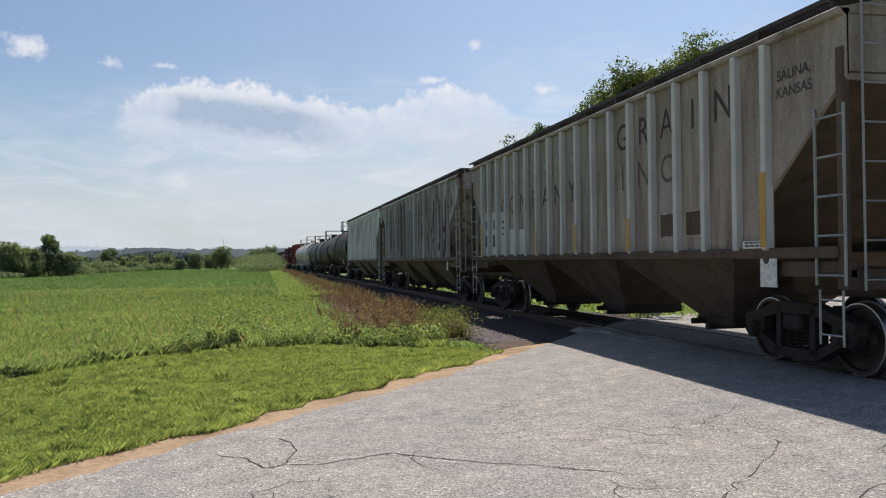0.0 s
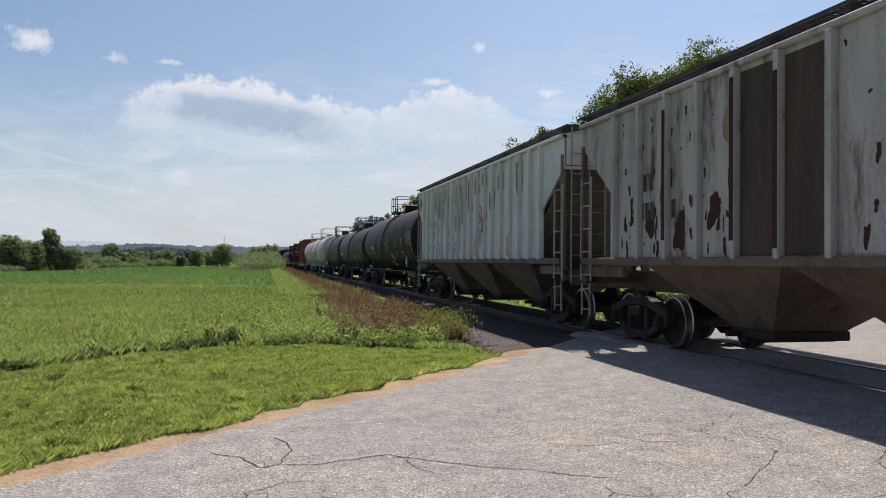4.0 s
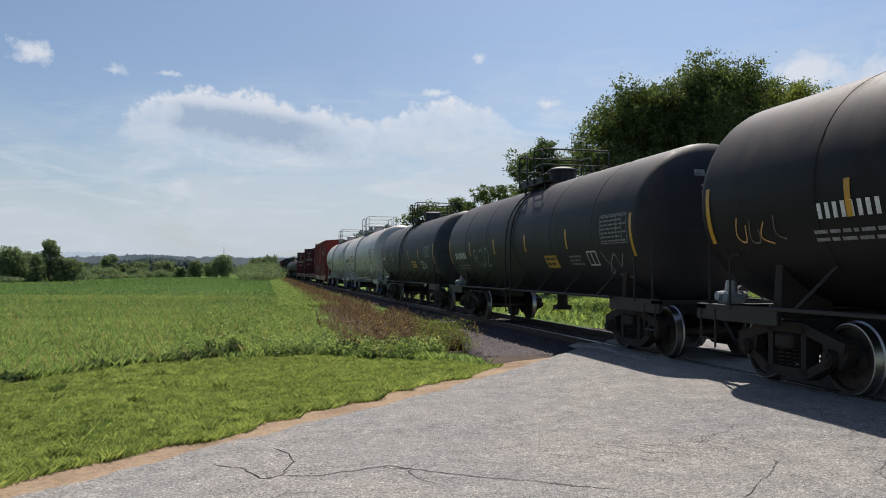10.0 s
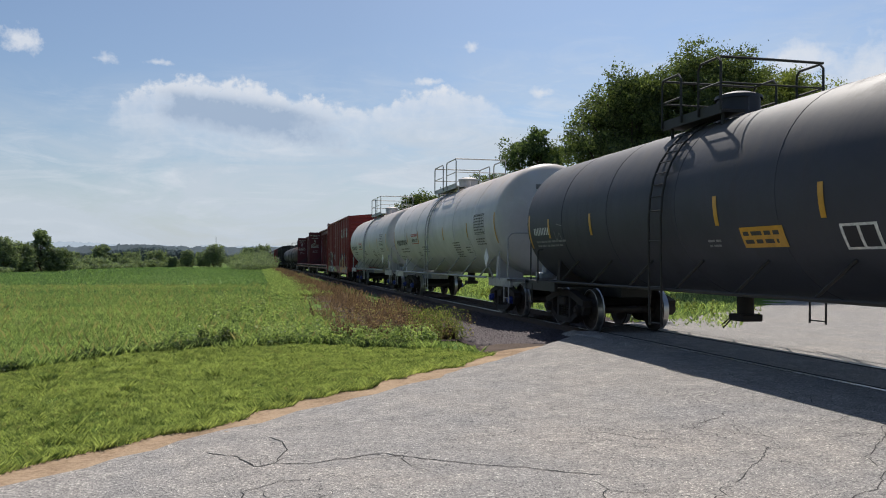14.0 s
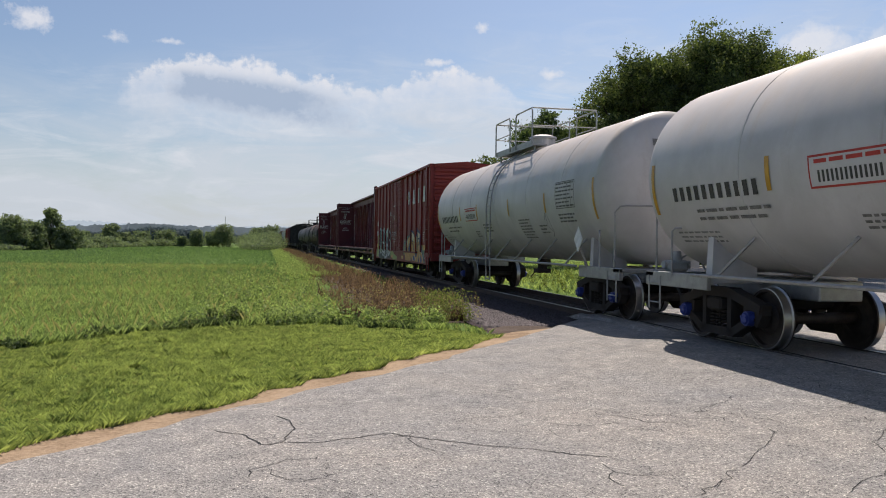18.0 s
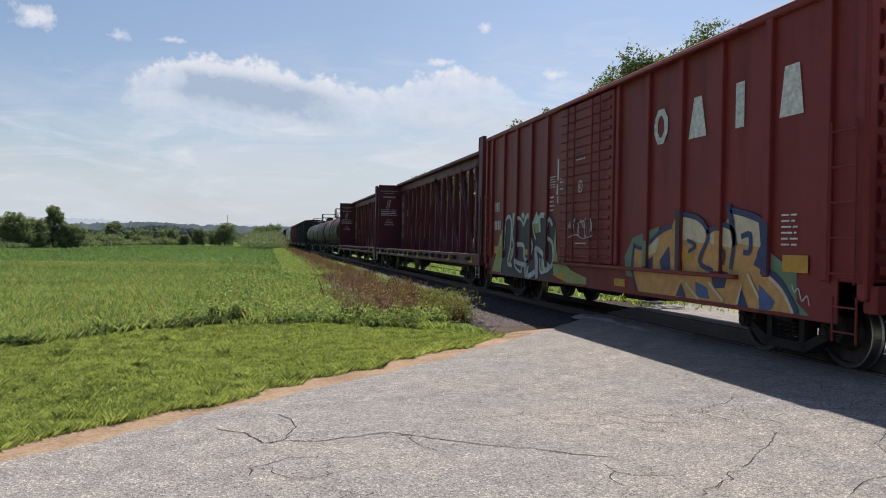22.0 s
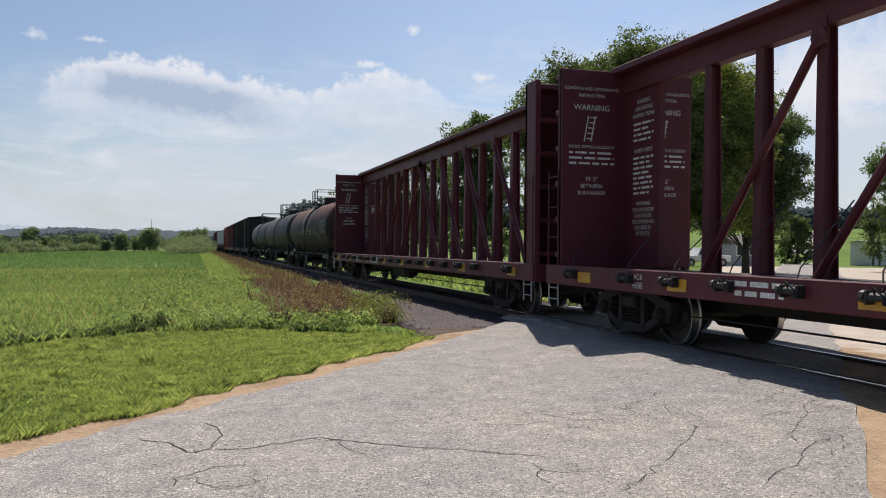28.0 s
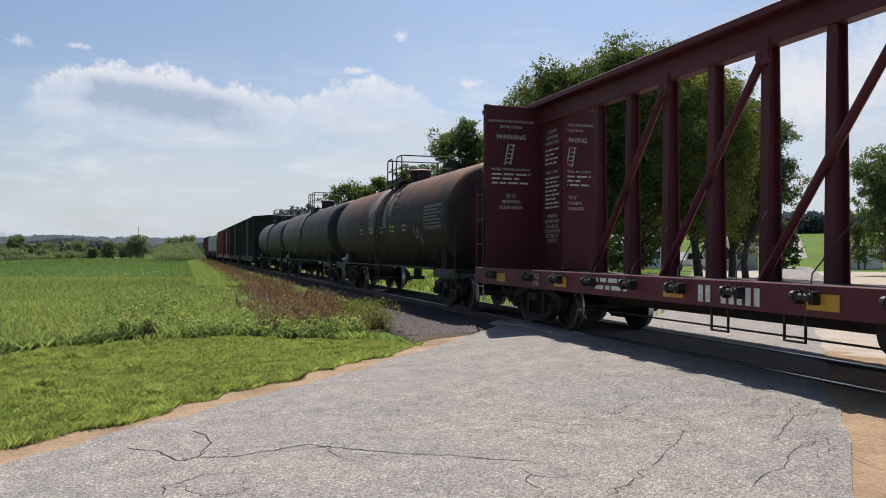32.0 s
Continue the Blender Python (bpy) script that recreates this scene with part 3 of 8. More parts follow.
def soup(name, verts, faces, mat, label, category, kind="stuff", parent=None):
    """Many loose small faces (n x 3 or n x 4 corners) in one mesh, from arrays."""
    verts, faces = np.asarray(verts, dtype=np.float32).reshape(-1, 3), np.asarray(faces, dtype=np.int32)
    me = bpy.data.meshes.new(name)
    k = faces.shape[1]
    me.vertices.add(len(verts))
    me.vertices.foreach_set("co", verts.ravel())
    me.loops.add(faces.size)
    me.loops.foreach_set("vertex_index", faces.ravel())
    me.polygons.add(len(faces))
    me.polygons.foreach_set("loop_start", np.arange(0, faces.size, k, dtype=np.int32))
    me.update(calc_edges=True)
    me.materials.append(mat)
    ob = new(name, me)
    if parent is not None:
        ob.parent = parent
        return ob
    return tagged(ob, label, category, "", kind)


FONT_CACHE = {}


def letters(text, size):
    """A flat mesh of a line of writing, centred."""
    if (text, size) not in FONT_CACHE:
        curve = bpy.data.curves.new("writing", "FONT")
        curve.body, curve.size, curve.align_x, curve.align_y = text, size, "CENTER", "CENTER"
        ob = bpy.data.objects.new("writing", curve)
        scene.collection.objects.link(ob)
        me = bpy.data.meshes.new_from_object(ob.evaluated_get(bpy.context.evaluated_depsgraph_get()))
        bpy.data.objects.remove(ob)
        FONT_CACHE[(text, size)] = me
    return FONT_CACHE[(text, size)]


SIDE = Matrix(((0, 0, -1, 0), (-1, 0, 0, 0), (0, 1, 0, 0), (0, 0, 0, 1)))
FRONT = Matrix(((1, 0, 0, 0), (0, 0, -1, 0), (0, 1, 0, 0), (0, 0, 0, 1)))

# ---- the ground, the road and the track ----
XC, RZ = 8.1, 0.15          # middle of the track, top of the rail
ROAD = Vector((0.658, 0.753))  # the way the road runs
ACROSS = Vector((0.753, -0.658))
LEFT_EDGE = Vector((-1.83, 6.49))
rng = np.random.default_rng(7)


def level(x, y=0.0):
    """Height of the made ground at x: it climbs to the rails."""
    d = abs(x - XC)
    s = min(1.0, max(0.0, (5.2 - d) / 4.2))
    return 0.138 * s * s * (3 - 2 * s)


def edge_x(y):
    """The road's edge at y."""
    return LEFT_EDGE.x + (y - LEFT_EDGE.y) * 0.875


def sheet(name, mat, label, category, xs, ys, height, keep=None, kind="structure"):
    """A grid of ground."""
    geo = Geo()
    rows = {}
    for i, y in enumerate(ys):
        for j, x in enumerate(xs):
            rows[i, j] = len(geo.v)
            geo.v.append((x, y, height(x, y)))
    for i in range(len(ys) - 1):
        for j in range(len(xs) - 1):
            if keep is None or keep((xs[j] + xs[j + 1]) / 2, (ys[i] + ys[i + 1]) / 2):
                geo.f.append((rows[i, j], rows[i, j + 1], rows[i + 1, j + 1], rows[i + 1, j]))
    geo.m = [0] * len(geo.f)
    return solid(name, geo, mat, label, category, "", kind)


def spread(lo, hi, fine, n_far, far):
    """Steps that are fine in the middle and widen towards the horizon."""
    mid = list(np.arange(lo, hi, fine))
    out = [hi + (far - hi) * (k / n_far) ** 2.4 for k in range(0, n_far + 1)]
    back = [lo - (far + lo) * (k / n_far) ** 2.4 for k in range(n_far, 0, -1)]
    return back + mid + out


def ground_height(x, y):
    base = -0.05
    if 10.5 < x < 60 and -20 < y < 90:
        base = -0.03
    near = abs(x) < 40 and abs(y) < 60
    lift = 0.05 * noise.noise((x * 0.35, y * 0.35, 0)) if near and not -8 < (x - edge_x(y)) * 0.75 < 12 else 0.0
    far = max(0.0, math.hypot(x, y) - 110) * 0.04 * min(1.0, max(0.0, (x - 30) / 60))
    return base + lift + min(far, 18)


sheet("ground", M_FIELD, "flat green farm field that reaches the far woods", "ground", spread(-30, 40, 1.0, 16, 3500), spread(-20, 60, 1.0, 18, 3500), ground_height)


def road_point(s, w, lift=0.0):
    b = min(1.0, max(0.0, (s - 14) / 34))
    w = w + b * b * (3 - 2 * b) * (3.4 - w * 0.3)
    p = LEFT_EDGE + ROAD * s + ACROSS * w
    return (p.x, p.y, level(p.x) + lift + (0.12 + ground_height(p.x, p.y) if s > 80 else 0.0))


def road_bump(x, y):
    return 0.004 * noise.noise((x * 1.3, y * 1.3, 0))


def build_road():
    geo, n, width = Geo(), 0, 6.1
    steps = list(np.arange(-16, 26, 0.35)) + list(np.arange(26, 300, 4.0))
    for s in steps:
        for k in range(15):
            w = width * k / 14
            if k == 0:
                w += 0.16 * noise.noise((s * 0.7, 3.1, 0)) + 0.08 * noise.noise((s * 2.9, 8.1, 0))
            if k == 14:
                w += 0.18 * noise.noise((s * 0.6, 9.7, 0)) + 0.06 * noise.noise((s * 3.3, 2.0, 0))
            x, y, z = road_point(s, w)
            geo.v.append((x, y, z + road_bump(x, y) - (0.012 if k in (0, 14) else 0)))
    for i in range(len(steps) - 1):
        for k in range(14):
            geo.f.append((i * 15 + k, i * 15 + k + 1, i * 15 + 16 + k, i * 15 + 15 + k))
    geo.m = [0] * len(geo.f)
    return solid("road", geo, M_ASPHALT, "worn pale grey asphalt road with long cracks", "road", "", "structure")


road = build_road()


def strip(geo, points, width, lift):
    """A thin ribbon along points on the road, of uneven width."""
    pts = []
    for (x0, y0), (x1, y1) in zip(points, points[1:]):
        steps = max(2, int(math.hypot(x1 - x0, y1 - y0) / 0.06))
        pts += [(x0 + (x1 - x0) * k / steps, y0 + (y1 - y0) * k / steps) for k in range(steps)]
    pts.append(points[-1])
    v = []
    for i, (x, y) in enumerate(pts):
        x += 0.03 * noise.noise((x * 5, y * 5, 1.0)) + 0.022 * noise.noise((x * 23, y * 23, 2.0))
        y += 0.03 * noise.noise((x * 5, y * 5, 4.0)) + 0.022 * noise.noise((x * 23, y * 23, 6.0))
        a, b = pts[max(i - 1, 0)], pts[min(i + 1, len(pts) - 1)]
        d = Vector((b[0] - a[0], b[1] - a[1])).normalized()
        w = width * (0.55 + 0.9 * abs(noise.noise((x * 9, y * 9, 0))))
        if i in (0, len(pts) - 1):
            w *= 0.2
        z = level(x) + road_bump(x, y) + lift
        v += [(x - d.y * w, y + d.x * w, z), (x + d.y * w, y - d.x * w, z)]
    geo.add(v, [(2 * i, 2 * i + 1, 2 * i + 3, 2 * i + 2) for i in range(len(pts) - 1)])


CRACKS = (
    ((-0.38, 7.33), (-0.14, 7.16), (0.03, 6.78), (0.18, 6.83), (0.45, 6.78), (0.83, 6.89), (1.09, 7.01), (1.34, 6.8), (1.75, 6.49), (2.12, 6.29), (2.47, 6.04), (2.69, 5.93)),
    ((0.15, 7.91), (0.27, 7.64), (0.32, 7.31), (0.25, 7.05), (0.18, 6.83)),
    ((0.32, 8.31), (1.0, 8.32), (1.76, 8.59), (2.72, 8.87), (3.62, 9.1)),
    ((6.11, 6.82), (5.8, 6.62), (5.57, 6.29), (5.22, 6.03), (4.94, 5.78), (4.8, 5.52)),
    ((5.19, 5.5), (4.98, 5.52), (4.72, 5.35), (4.35, 5.03), (4.11, 4.95), (3.84, 4.74)),
    ((2.53, 5.77), (2.53, 5.52), (2.67, 5.43), (2.93, 5.4)),
    ((4.45, 6.39), (4.11, 6.04), (3.72, 5.66), (3.5, 5.47)),
    ((2.54, 5.6), (2.43, 5.4), (2.47, 5.17)),
    ((5.12, 8.75), (6.35, 9.4), (6.81, 9.06)),
    ((6.37, 10.11), (6.17, 8.43), (6.86, 8.9), (6.73, 8.25), (7.0, 7.76)),
)
for k, pts in enumerate(CRACKS):
    g = Geo()
    strip(g, pts, (0.009, 0.007, 0.0045)[min(k, 2)], 0.004)
    part("crack", g, M_CRACK, road, "dark crack in the asphalt")

r = random.Random(5)


def hairline(p, a, steps, width, forks):
    """A jagged crack that wanders from p and forks."""
    pts = [tuple(p)]
    for _ in range(steps):
        a += r.uniform(-0.35, 0.35)
        b = a + r.choice((-0.7, 0.0, 0.0, 0.7))
        d = r.uniform(0.06, 0.16)
        p = [p[0] + d * math.cos(b), p[1] + d * math.sin(b)]
        pts.append(tuple(p))
        if forks and r.random() < 0.16:
            hairline(p, a + r.choice((-1.1, 1.1)), steps // 2, width * 0.7, forks - 1)
    g = Geo()
    strip(g, pts, width, 0.004)
    part("crack", g, M_CRACK, road, "dark crack in the asphalt")


for k in range(40):
    p = [4.2 + 2.0 * r.random(), 4.9 + 2.8 * r.random()] if k < 16 else [-0.5 + 5.5 * r.random(), 5.0 + 5.5 * r.random()]
    if p[0] > edge_x(p[1]) + 0.7:
        hairline(p, r.choice((0.4, 2.2, 3.5, 5.2)) + r.uniform(-0.4, 0.4), r.randint(4, 12), r.uniform(0.003, 0.0055), 2 if k < 16 else 1)

# sandy strips along both edges of the road
for name, w0, w1, s0, s1 in (("shoulder_1", -0.6, 0.2, -14, 11.4), ("shoulder_2", 5.8, 8.2, -14, 11.5)):
    g = Geo()
    steps = list(np.arange(s0, s1, 0.2))
    for s in steps:
        for k in range(6):
            thin = min(1.0, max(0.12, (s1 - s) / 1.6)) if w0 < 0 else 1.0
            w = w1 - (w1 - w0) * (1 - k / 5) * thin + (0.2 * noise.noise((s * 1.1, k * 3.0, w0)) + 0.14 * noise.noise((s * 3.7, k * 3.0, 2.0)) if k in (0, 5) else 0)
            x, y, z = road_point(s, w, 0)
            g.v.append((x, y, z - 0.022 + 0.016 * noise.noise((x * 2.5, y * 2.5, 5))))
    for i in range(len(steps) - 1):
        for k in range(5):
            g.f.append((i * 6 + k, i * 6 + k + 1, i * 6 + 7 + k, i * 6 + 6 + k))
    g.m = [0] * len(g.f)
    solid(name, g, M_SAND, "strip of bare sandy dirt along the asphalt", "shoulder", "", "structure")

g = Geo()
for k in range(15):
    for j in range(15):
        a, b = k / 7 - 1, j / 7 - 1
        x0, y0 = 5.1 + 0.95 * a + 0.1 * b, 15.5 + 0.75 * a + 0.75 * b
        e = max(abs(a), abs(b))
        g.v.append((x0 + 0.12 * noise.noise((k, j, 1.0)), y0 + 0.12 * noise.noise((k, j, 5.0)), -0.012 - (0.07 if e > 0.95 else 0) + 0.03 * noise.noise((x0 * 2, y0 * 2, 0))))
for k in range(14):
    for j in range(14):
        g.f.append((k * 15 + j, k * 15 + j + 1, k * 15 + j + 16, k * 15 + j + 15))
g.m = [0] * len(g.f)
solid("dirt_corner", g, M_DIRT, "bare dirt between the grass and the ballast", "dirt", "", "structure")

# bare soil where the weeds have died
sheet("bare_soil", M_DIRT, "strip of bare brown soil between the grass and the ballast", "soil", list(np.arange(2.0, 5.4, 0.2)), list(np.arange(17.0, 60, 0.4)) + list(np.arange(60, 200, 4.0)),
      lambda x, y: ground_height(x, y) + 0.014,
      lambda x, y: 2.75 + 0.008 * (y - 17) + 0.4 * noise.noise((x, y * 0.5, 9)) < x < 4.6 + 0.004 * y)

# gravel lot beyond the track
sheet("gravel_lot", M_GRAVEL, "pale gravel lot beside the crossing", "gravel", list(np.arange(9.6, 62, 0.8)), list(np.arange(4, 70, 0.8)),
      lambda x, y: level(x) - 0.02 + 0.015 * noise.noise((x * 0.8, y * 0.8, 0)),
      lambda x, y: y < 13 + (x - 9.6) * 1.45 + 1.2 * noise.noise((x * 0.5, y * 0.5, 3)) and y > 4 + (x - 9.6) * 0.5 and math.hypot(x, y) < 84)


def ballast_height(x, y):
    d = abs(x - XC)
    h = -0.03 if d < 1.55 or y < 24 else -0.03 - (d - 1.55) * 0.1
    return max(h, -0.2) + 0.02 * noise.noise((x * 2.2, y * 2.2, 0)) + 0.015 * noise.noise((x * 7, y * 7, 0)) - (0.3 if y < 14.5 and x < 7 else 0)


sheet("ballast_bed", M_BALLAST, "bed of dark reddish-grey crushed stone under the track", "ballast", list(np.arange(4.3, 11.4, 0.2)), list(np.arange(-40, 60, 0.4)) + list(np.arange(60, 900, 8.0)), ballast_height)


def build_stones():
    n = 24000
    y = 15.9 + 40 * rng.random(n) ** 1.9
    x = np.where(rng.random(n) < 0.8, 4.5 + 2.85 * rng.random(n), 7.3 + 2.6 * rng.random(n))
    r = 0.014 + 0.026 * rng.random(n)
    base = np.array([(1, 1, 0), (-1, 1, 0), (-1, -1, 0), (1, -1, 0), (0.6, 0.1, 1), (-0.5, -0.4, 0.9)], dtype=np.float32)
    faces = np.array([(0, 1, 4), (1, 5, 4), (1, 2, 5), (2, 3, 5), (3, 4, 5), (3, 0, 4)])
    a = rng.random(n) * 6.28
    jit = base[None] * (0.6 + 0.8 * rng.random((n, 6, 3)))
    px = (jit[..., 0] * np.cos(a)[:, None] - jit[..., 1] * np.sin(a)[:, None]) * r[:, None] + x[:, None]
    py = (jit[..., 0] * np.sin(a)[:, None] + jit[..., 1] * np.cos(a)[:, None]) * r[:, None] + y[:, None]
    d = np.abs(x - XC)
    z0 = np.where((d < 1.55) | (y < 24), -0.03, -0.03 - (d - 1.55) * 0.1)
    pz = jit[..., 2] * r[:, None] * 1.2 + z0[:, None]
    f = (faces[None] + (np.arange(n) * 6)[:, None, None]).reshape(-1, 3)
    soup("ballast_stones", np.stack([px, py, pz], -1), f, M_STONE, "loose crushed stones beside the rails", "ballast")


build_stones()

track = thing("railway_track", "straight single railway track on dark wooden ties", "track", (XC, 0, RZ), "", "structure")
RAIL_PROFILE = [(-0.065, -0.17), (0.065, -0.17), (0.06, -0.155), (0.012, -0.14), (0.01, -0.045), (0.034, -0.035), (0.036, -0.008), (0.028, 0.0), (-0.028, 0.0), (-0.036, -0.008), (-0.034, -0.035), (-0.01, -0.045), (-0.012, -0.14), (-0.06, -0.155)]
for sx in (-0.755, 0.755):
    g = Geo()
    k = len(RAIL_PROFILE)
    v = [(sx + x, y, z) for y in (-60, 900) for x, z in RAIL_PROFILE]
    g.add(v, [(i, (i + 1) % k, k + (i + 1) % k, k + i) for i in range(k)])
    g.m = [1 if i in (6, 7, 8) else 0 for i in range(k)]
    part("rail", g, [M_RAIL, M_RAILTOP], track, "rail with a polished top")
tie = Geo().box(-1.28, 1.28, -0.11, 0.11, -0.32, -0.155, 0.012).mesh("tie", M_TIE)
for k in range(150):
    part("tie", tie, None, track, "", (0.03 * math.sin(k * 7.1), 16.2 + 0.5 * k, 0.004 * math.sin(k * 3.3)))
g = Geo()
for k in range(400):
    g.box(-1.28, 1.28, 91.3 + 0.5 * k - 0.11, 91.3 + 0.5 * k + 0.11, -0.32, -0.155)
for k in range(90):
    g.box(-1.28, 1.28, 7 - 0.5 * k - 0.11, 7 - 0.5 * k + 0.11, -0.32, -0.155)
tagged(part("far_ties", g, M_TIE, track), kind="stuff")
# slots beside the rails in the crossing
for sx in (-0.68, 0.68):
    g = Geo()
    g.add([(sx - 0.045, 7.2, -0.003), (sx + 0.045, 7.2, -0.003), (sx + 0.045, 18.5, -0.003), (sx - 0.045, 18.5, -0.003)], [(0, 1, 2, 3)])
    part("flangeway", g, M_CRACK, track, "dark slot beside the rail")
# raised broken slab of asphalt at the corner of the crossing
g = Geo()
for k in range(25):
    for j in range(11):
        a, b = k / 12 - 1, j / 5 - 1
        h = 0.15 * (1 - abs(a) ** 8) * (1 - abs(b) ** 6) * (0.85 + 0.3 * noise.noise((k * 0.35, j * 0.4, 3)))
        x0, y0 = 6.98 + 0.32 * b + 0.05 * a, 15.0 + 2.1 * a - 0.25 * b
        q = 0.07 * noise.noise((k * 0.5, j * 0.5, 0))
        g.v.append((x0 + q, y0 + q, level(x0) * 0.6 - 0.03 + h))
for k in range(24):
    for j in range(10):
        g.f.append((k * 11 + j, k * 11 + j + 1, k * 11 + j + 12, k * 11 + j + 11))
g.m = [0] * len(g.f)
solid("asphalt_slab", g, M_ASPHALT, "broken raised slab of asphalt at the edge of the crossing", "pavement", "", "structure")


# ---- plants on the ground ----
def blades(name, x, y, z, h, w, mat, label, category, lean=0.5):
    """Grass: one bent blade of two faces at each place."""
    n = len(x)
    a = rng.random(n) * 6.283
    dx, dy = np.cos(a) * w / 2, np.sin(a) * w / 2
    b = rng.random(n) * 6.283
    k = lean * (0.3 + rng.random(n)) * h
    lx, ly = np.cos(b) * k, np.sin(b) * k
    v = np.empty((n, 4, 3), np.float32)
    v[:, 0] = np.stack([x - dx, y - dy, z], -1)
    v[:, 1] = np.stack([x + dx, y + dy, z], -1)
    v[:, 2] = np.stack([x + dx * 0.7 + lx * 0.4, y + dy * 0.7 + ly * 0.4, z + h * 0.6], -1)
    v[:, 3] = np.stack([x + lx, y + ly, z + h], -1)
    f = (np.array([[0, 1, 2], [0, 2, 3]])[None] + (np.arange(n) * 4)[:, None, None]).reshape(-1, 3)
    return soup(name, v, f, mat, label, category)


def tall_line(x):
    """Where the mown grass ends."""
    return np.where(x > -0.7, 16.6 - 0.02 * (x + 0.7) ** 3 * (x > 1.5), 16.8 + (x + 0.7) * 1.1) + 0.25 * np.sin(x * 2.1) + 0.12 * np.sin(x * 5.7)


def lumps(x, y, s=1.0):
    return 0.5 + 0.25 * np.sin(x * 1.7 * s + 0.6 * np.sin(y * 1.1 * s)) + 0.25 * np.sin(y * 2.3 * s + 1.3 * np.sin(x * 0.9 * s))


def near_points(n, x0, x1, y0, y1, power=1.0):
    return x0 + (x1 - x0) * rng.random(n), y0 + (y1 - y0) * rng.random(n) ** power


def bumps(x, y, s):
    """Uneven patches with no regular pattern."""
    f = np.zeros(len(x))
    for k in range(6):
        a = 2.4 * k + 0.7
        q = s * (0.7 + 0.43 * k)
        f += np.sin(q * (x * math.cos(a) + y * math.sin(a)) + 1.9 * k + 0.8 * np.sin(q * 0.37 * (y * math.cos(a) - x * math.sin(a)) + k))
    return np.clip(0.5 + f / 7, 0, 1)


x, y = near_points(1250000, -8.2, 4.6, 6.0, 17.3)
corner = 4.25 - np.clip(y - 14.0, 0, 9) * 0.25 + 0.3 * (bumps(x, y, 3.5) - 0.5)
fringe = edge_x(y) - 0.33 - 0.32 * bumps(x, y, 3.2) - x
keep = (fringe > 0) & (y < tall_line(x) + 0.1) & (x > -0.62 * y - 0.4) & (x < corner)
keep &= bumps(x, y, 7.0) + bumps(y, x, 17.0) + 0.5 * rng.random(len(x)) > 1.02 - 0.5 * np.clip(1.0 - fringe / 0.5, 0, 1)
x, y, fringe = x[keep], y[keep], fringe[keep]
edge = np.clip(1.0 - fringe / 0.5, 0, 1)
patchy = bumps(x, y, 5.0) * bumps(y, x, 13.0)
n = len(x)
blades("mown_grass", x, y, np.full(n, -0.05), 0.02 + 0.03 * rng.random(n) + 0.10 * patchy ** 2 + 0.075 * edge * (0.3 + 0.7 * rng.random(n)), 0.0045 + 0.005 * rng.random(n), M_GRASS, "short mown green grass beside the road", "grass", 0.9)
k = (rng.random(n) < 0.006) & (fringe > 0.3)
blades("straw_blades", x[k], y[k], np.full(k.sum(), -0.05), 0.03 + 0.05 * rng.random(k.sum()), 0.003 + 0.003 * rng.random(k.sum()), M_SEED, "dry straw-coloured blades in the mown grass", "grass", 1.0)
x, y = near_points(420000, -24, 4.3, 13.6, 58, 1.6)
right = np.where(y < 19, 3.9 - np.clip(y - 16, 0, 3) * 0.7, 1.9 + 0.03 * (y - 19))
keep = (y > tall_line(x)) & (x < right + 0.6 * (lumps(x, y) - 0.5)) & (x > -0.42 * y - 1.0) & (x < edge_x(y) - 1.1)
x, y = x[keep], y[keep]
n = len(x)
tuft = bumps(x, y, 1.2) * bumps(y, x, 3.0)
front = np.clip(1.0 - (y - tall_line(x)) / 0.6, 0, 1) * (0.35 + 0.65 * bumps(x, y, 1.5))
blades("rough_grass", x, y, np.full(n, -0.06), 0.04 + 0.06 * rng.random(n) + 0.16 * tuft ** 1.5 * (0.4 + 0.6 * rng.random(n)) + 0.17 * front, (0.0065 + 0.0065 * rng.random(n)) * (0.6 + y / 35), M_GRASS2, "rough unmown grass between road and field", "grass", 0.8)
k = rng.random(n) < 0.02
blades("seeding_grass", x[k], y[k], np.full(k.sum(), -0.06), 0.12 + 0.2 * rng.random(k.sum()), (0.005 + 0.005 * rng.random(k.sum())) * (0.6 + y[k] / 35), M_SEED, "pale seeding stalks in the rough grass", "grass", 0.6)
x, y = near_points(180000, -75, 3.5, 30, 200, 1.5)
keep = (x < 1.0 + 0.008 * y) & (x > -0.36 * y - 2) & (y > 34 + 0.6 * x)
x, y = x[keep], y[keep]
blades("crop_rows", x, y, np.full(len(x), -0.06), (0.10 + 0.13 * rng.random(len(x))) * (0.6 + 0.7 * lumps(x, y, 0.15)), (0.014 + 0.016 * rng.random(len(x))) * (0.6 + y / 45), M_CROP, "low green crop across the wide field", "crop", 0.9)


x, y = near_points(90000, 0.0, 6.0, 40, 200, 1.5)
keep = (x > 0.8 + 0.008 * y) & (x < 3.0 + 0.012 * y + 0.5 * np.sin(y * 0.5))
x, y = x[keep], y[keep]
blades("verge_grass", x, y, np.full(len(x), -0.06), 0.10 + 0.18 * rng.random(len(x)), (0.012 + 0.014 * rng.random(len(x))) * (0.6 + y / 45), M_GRASS2, "grassy verge between the field and the track", "grass", 0.8)


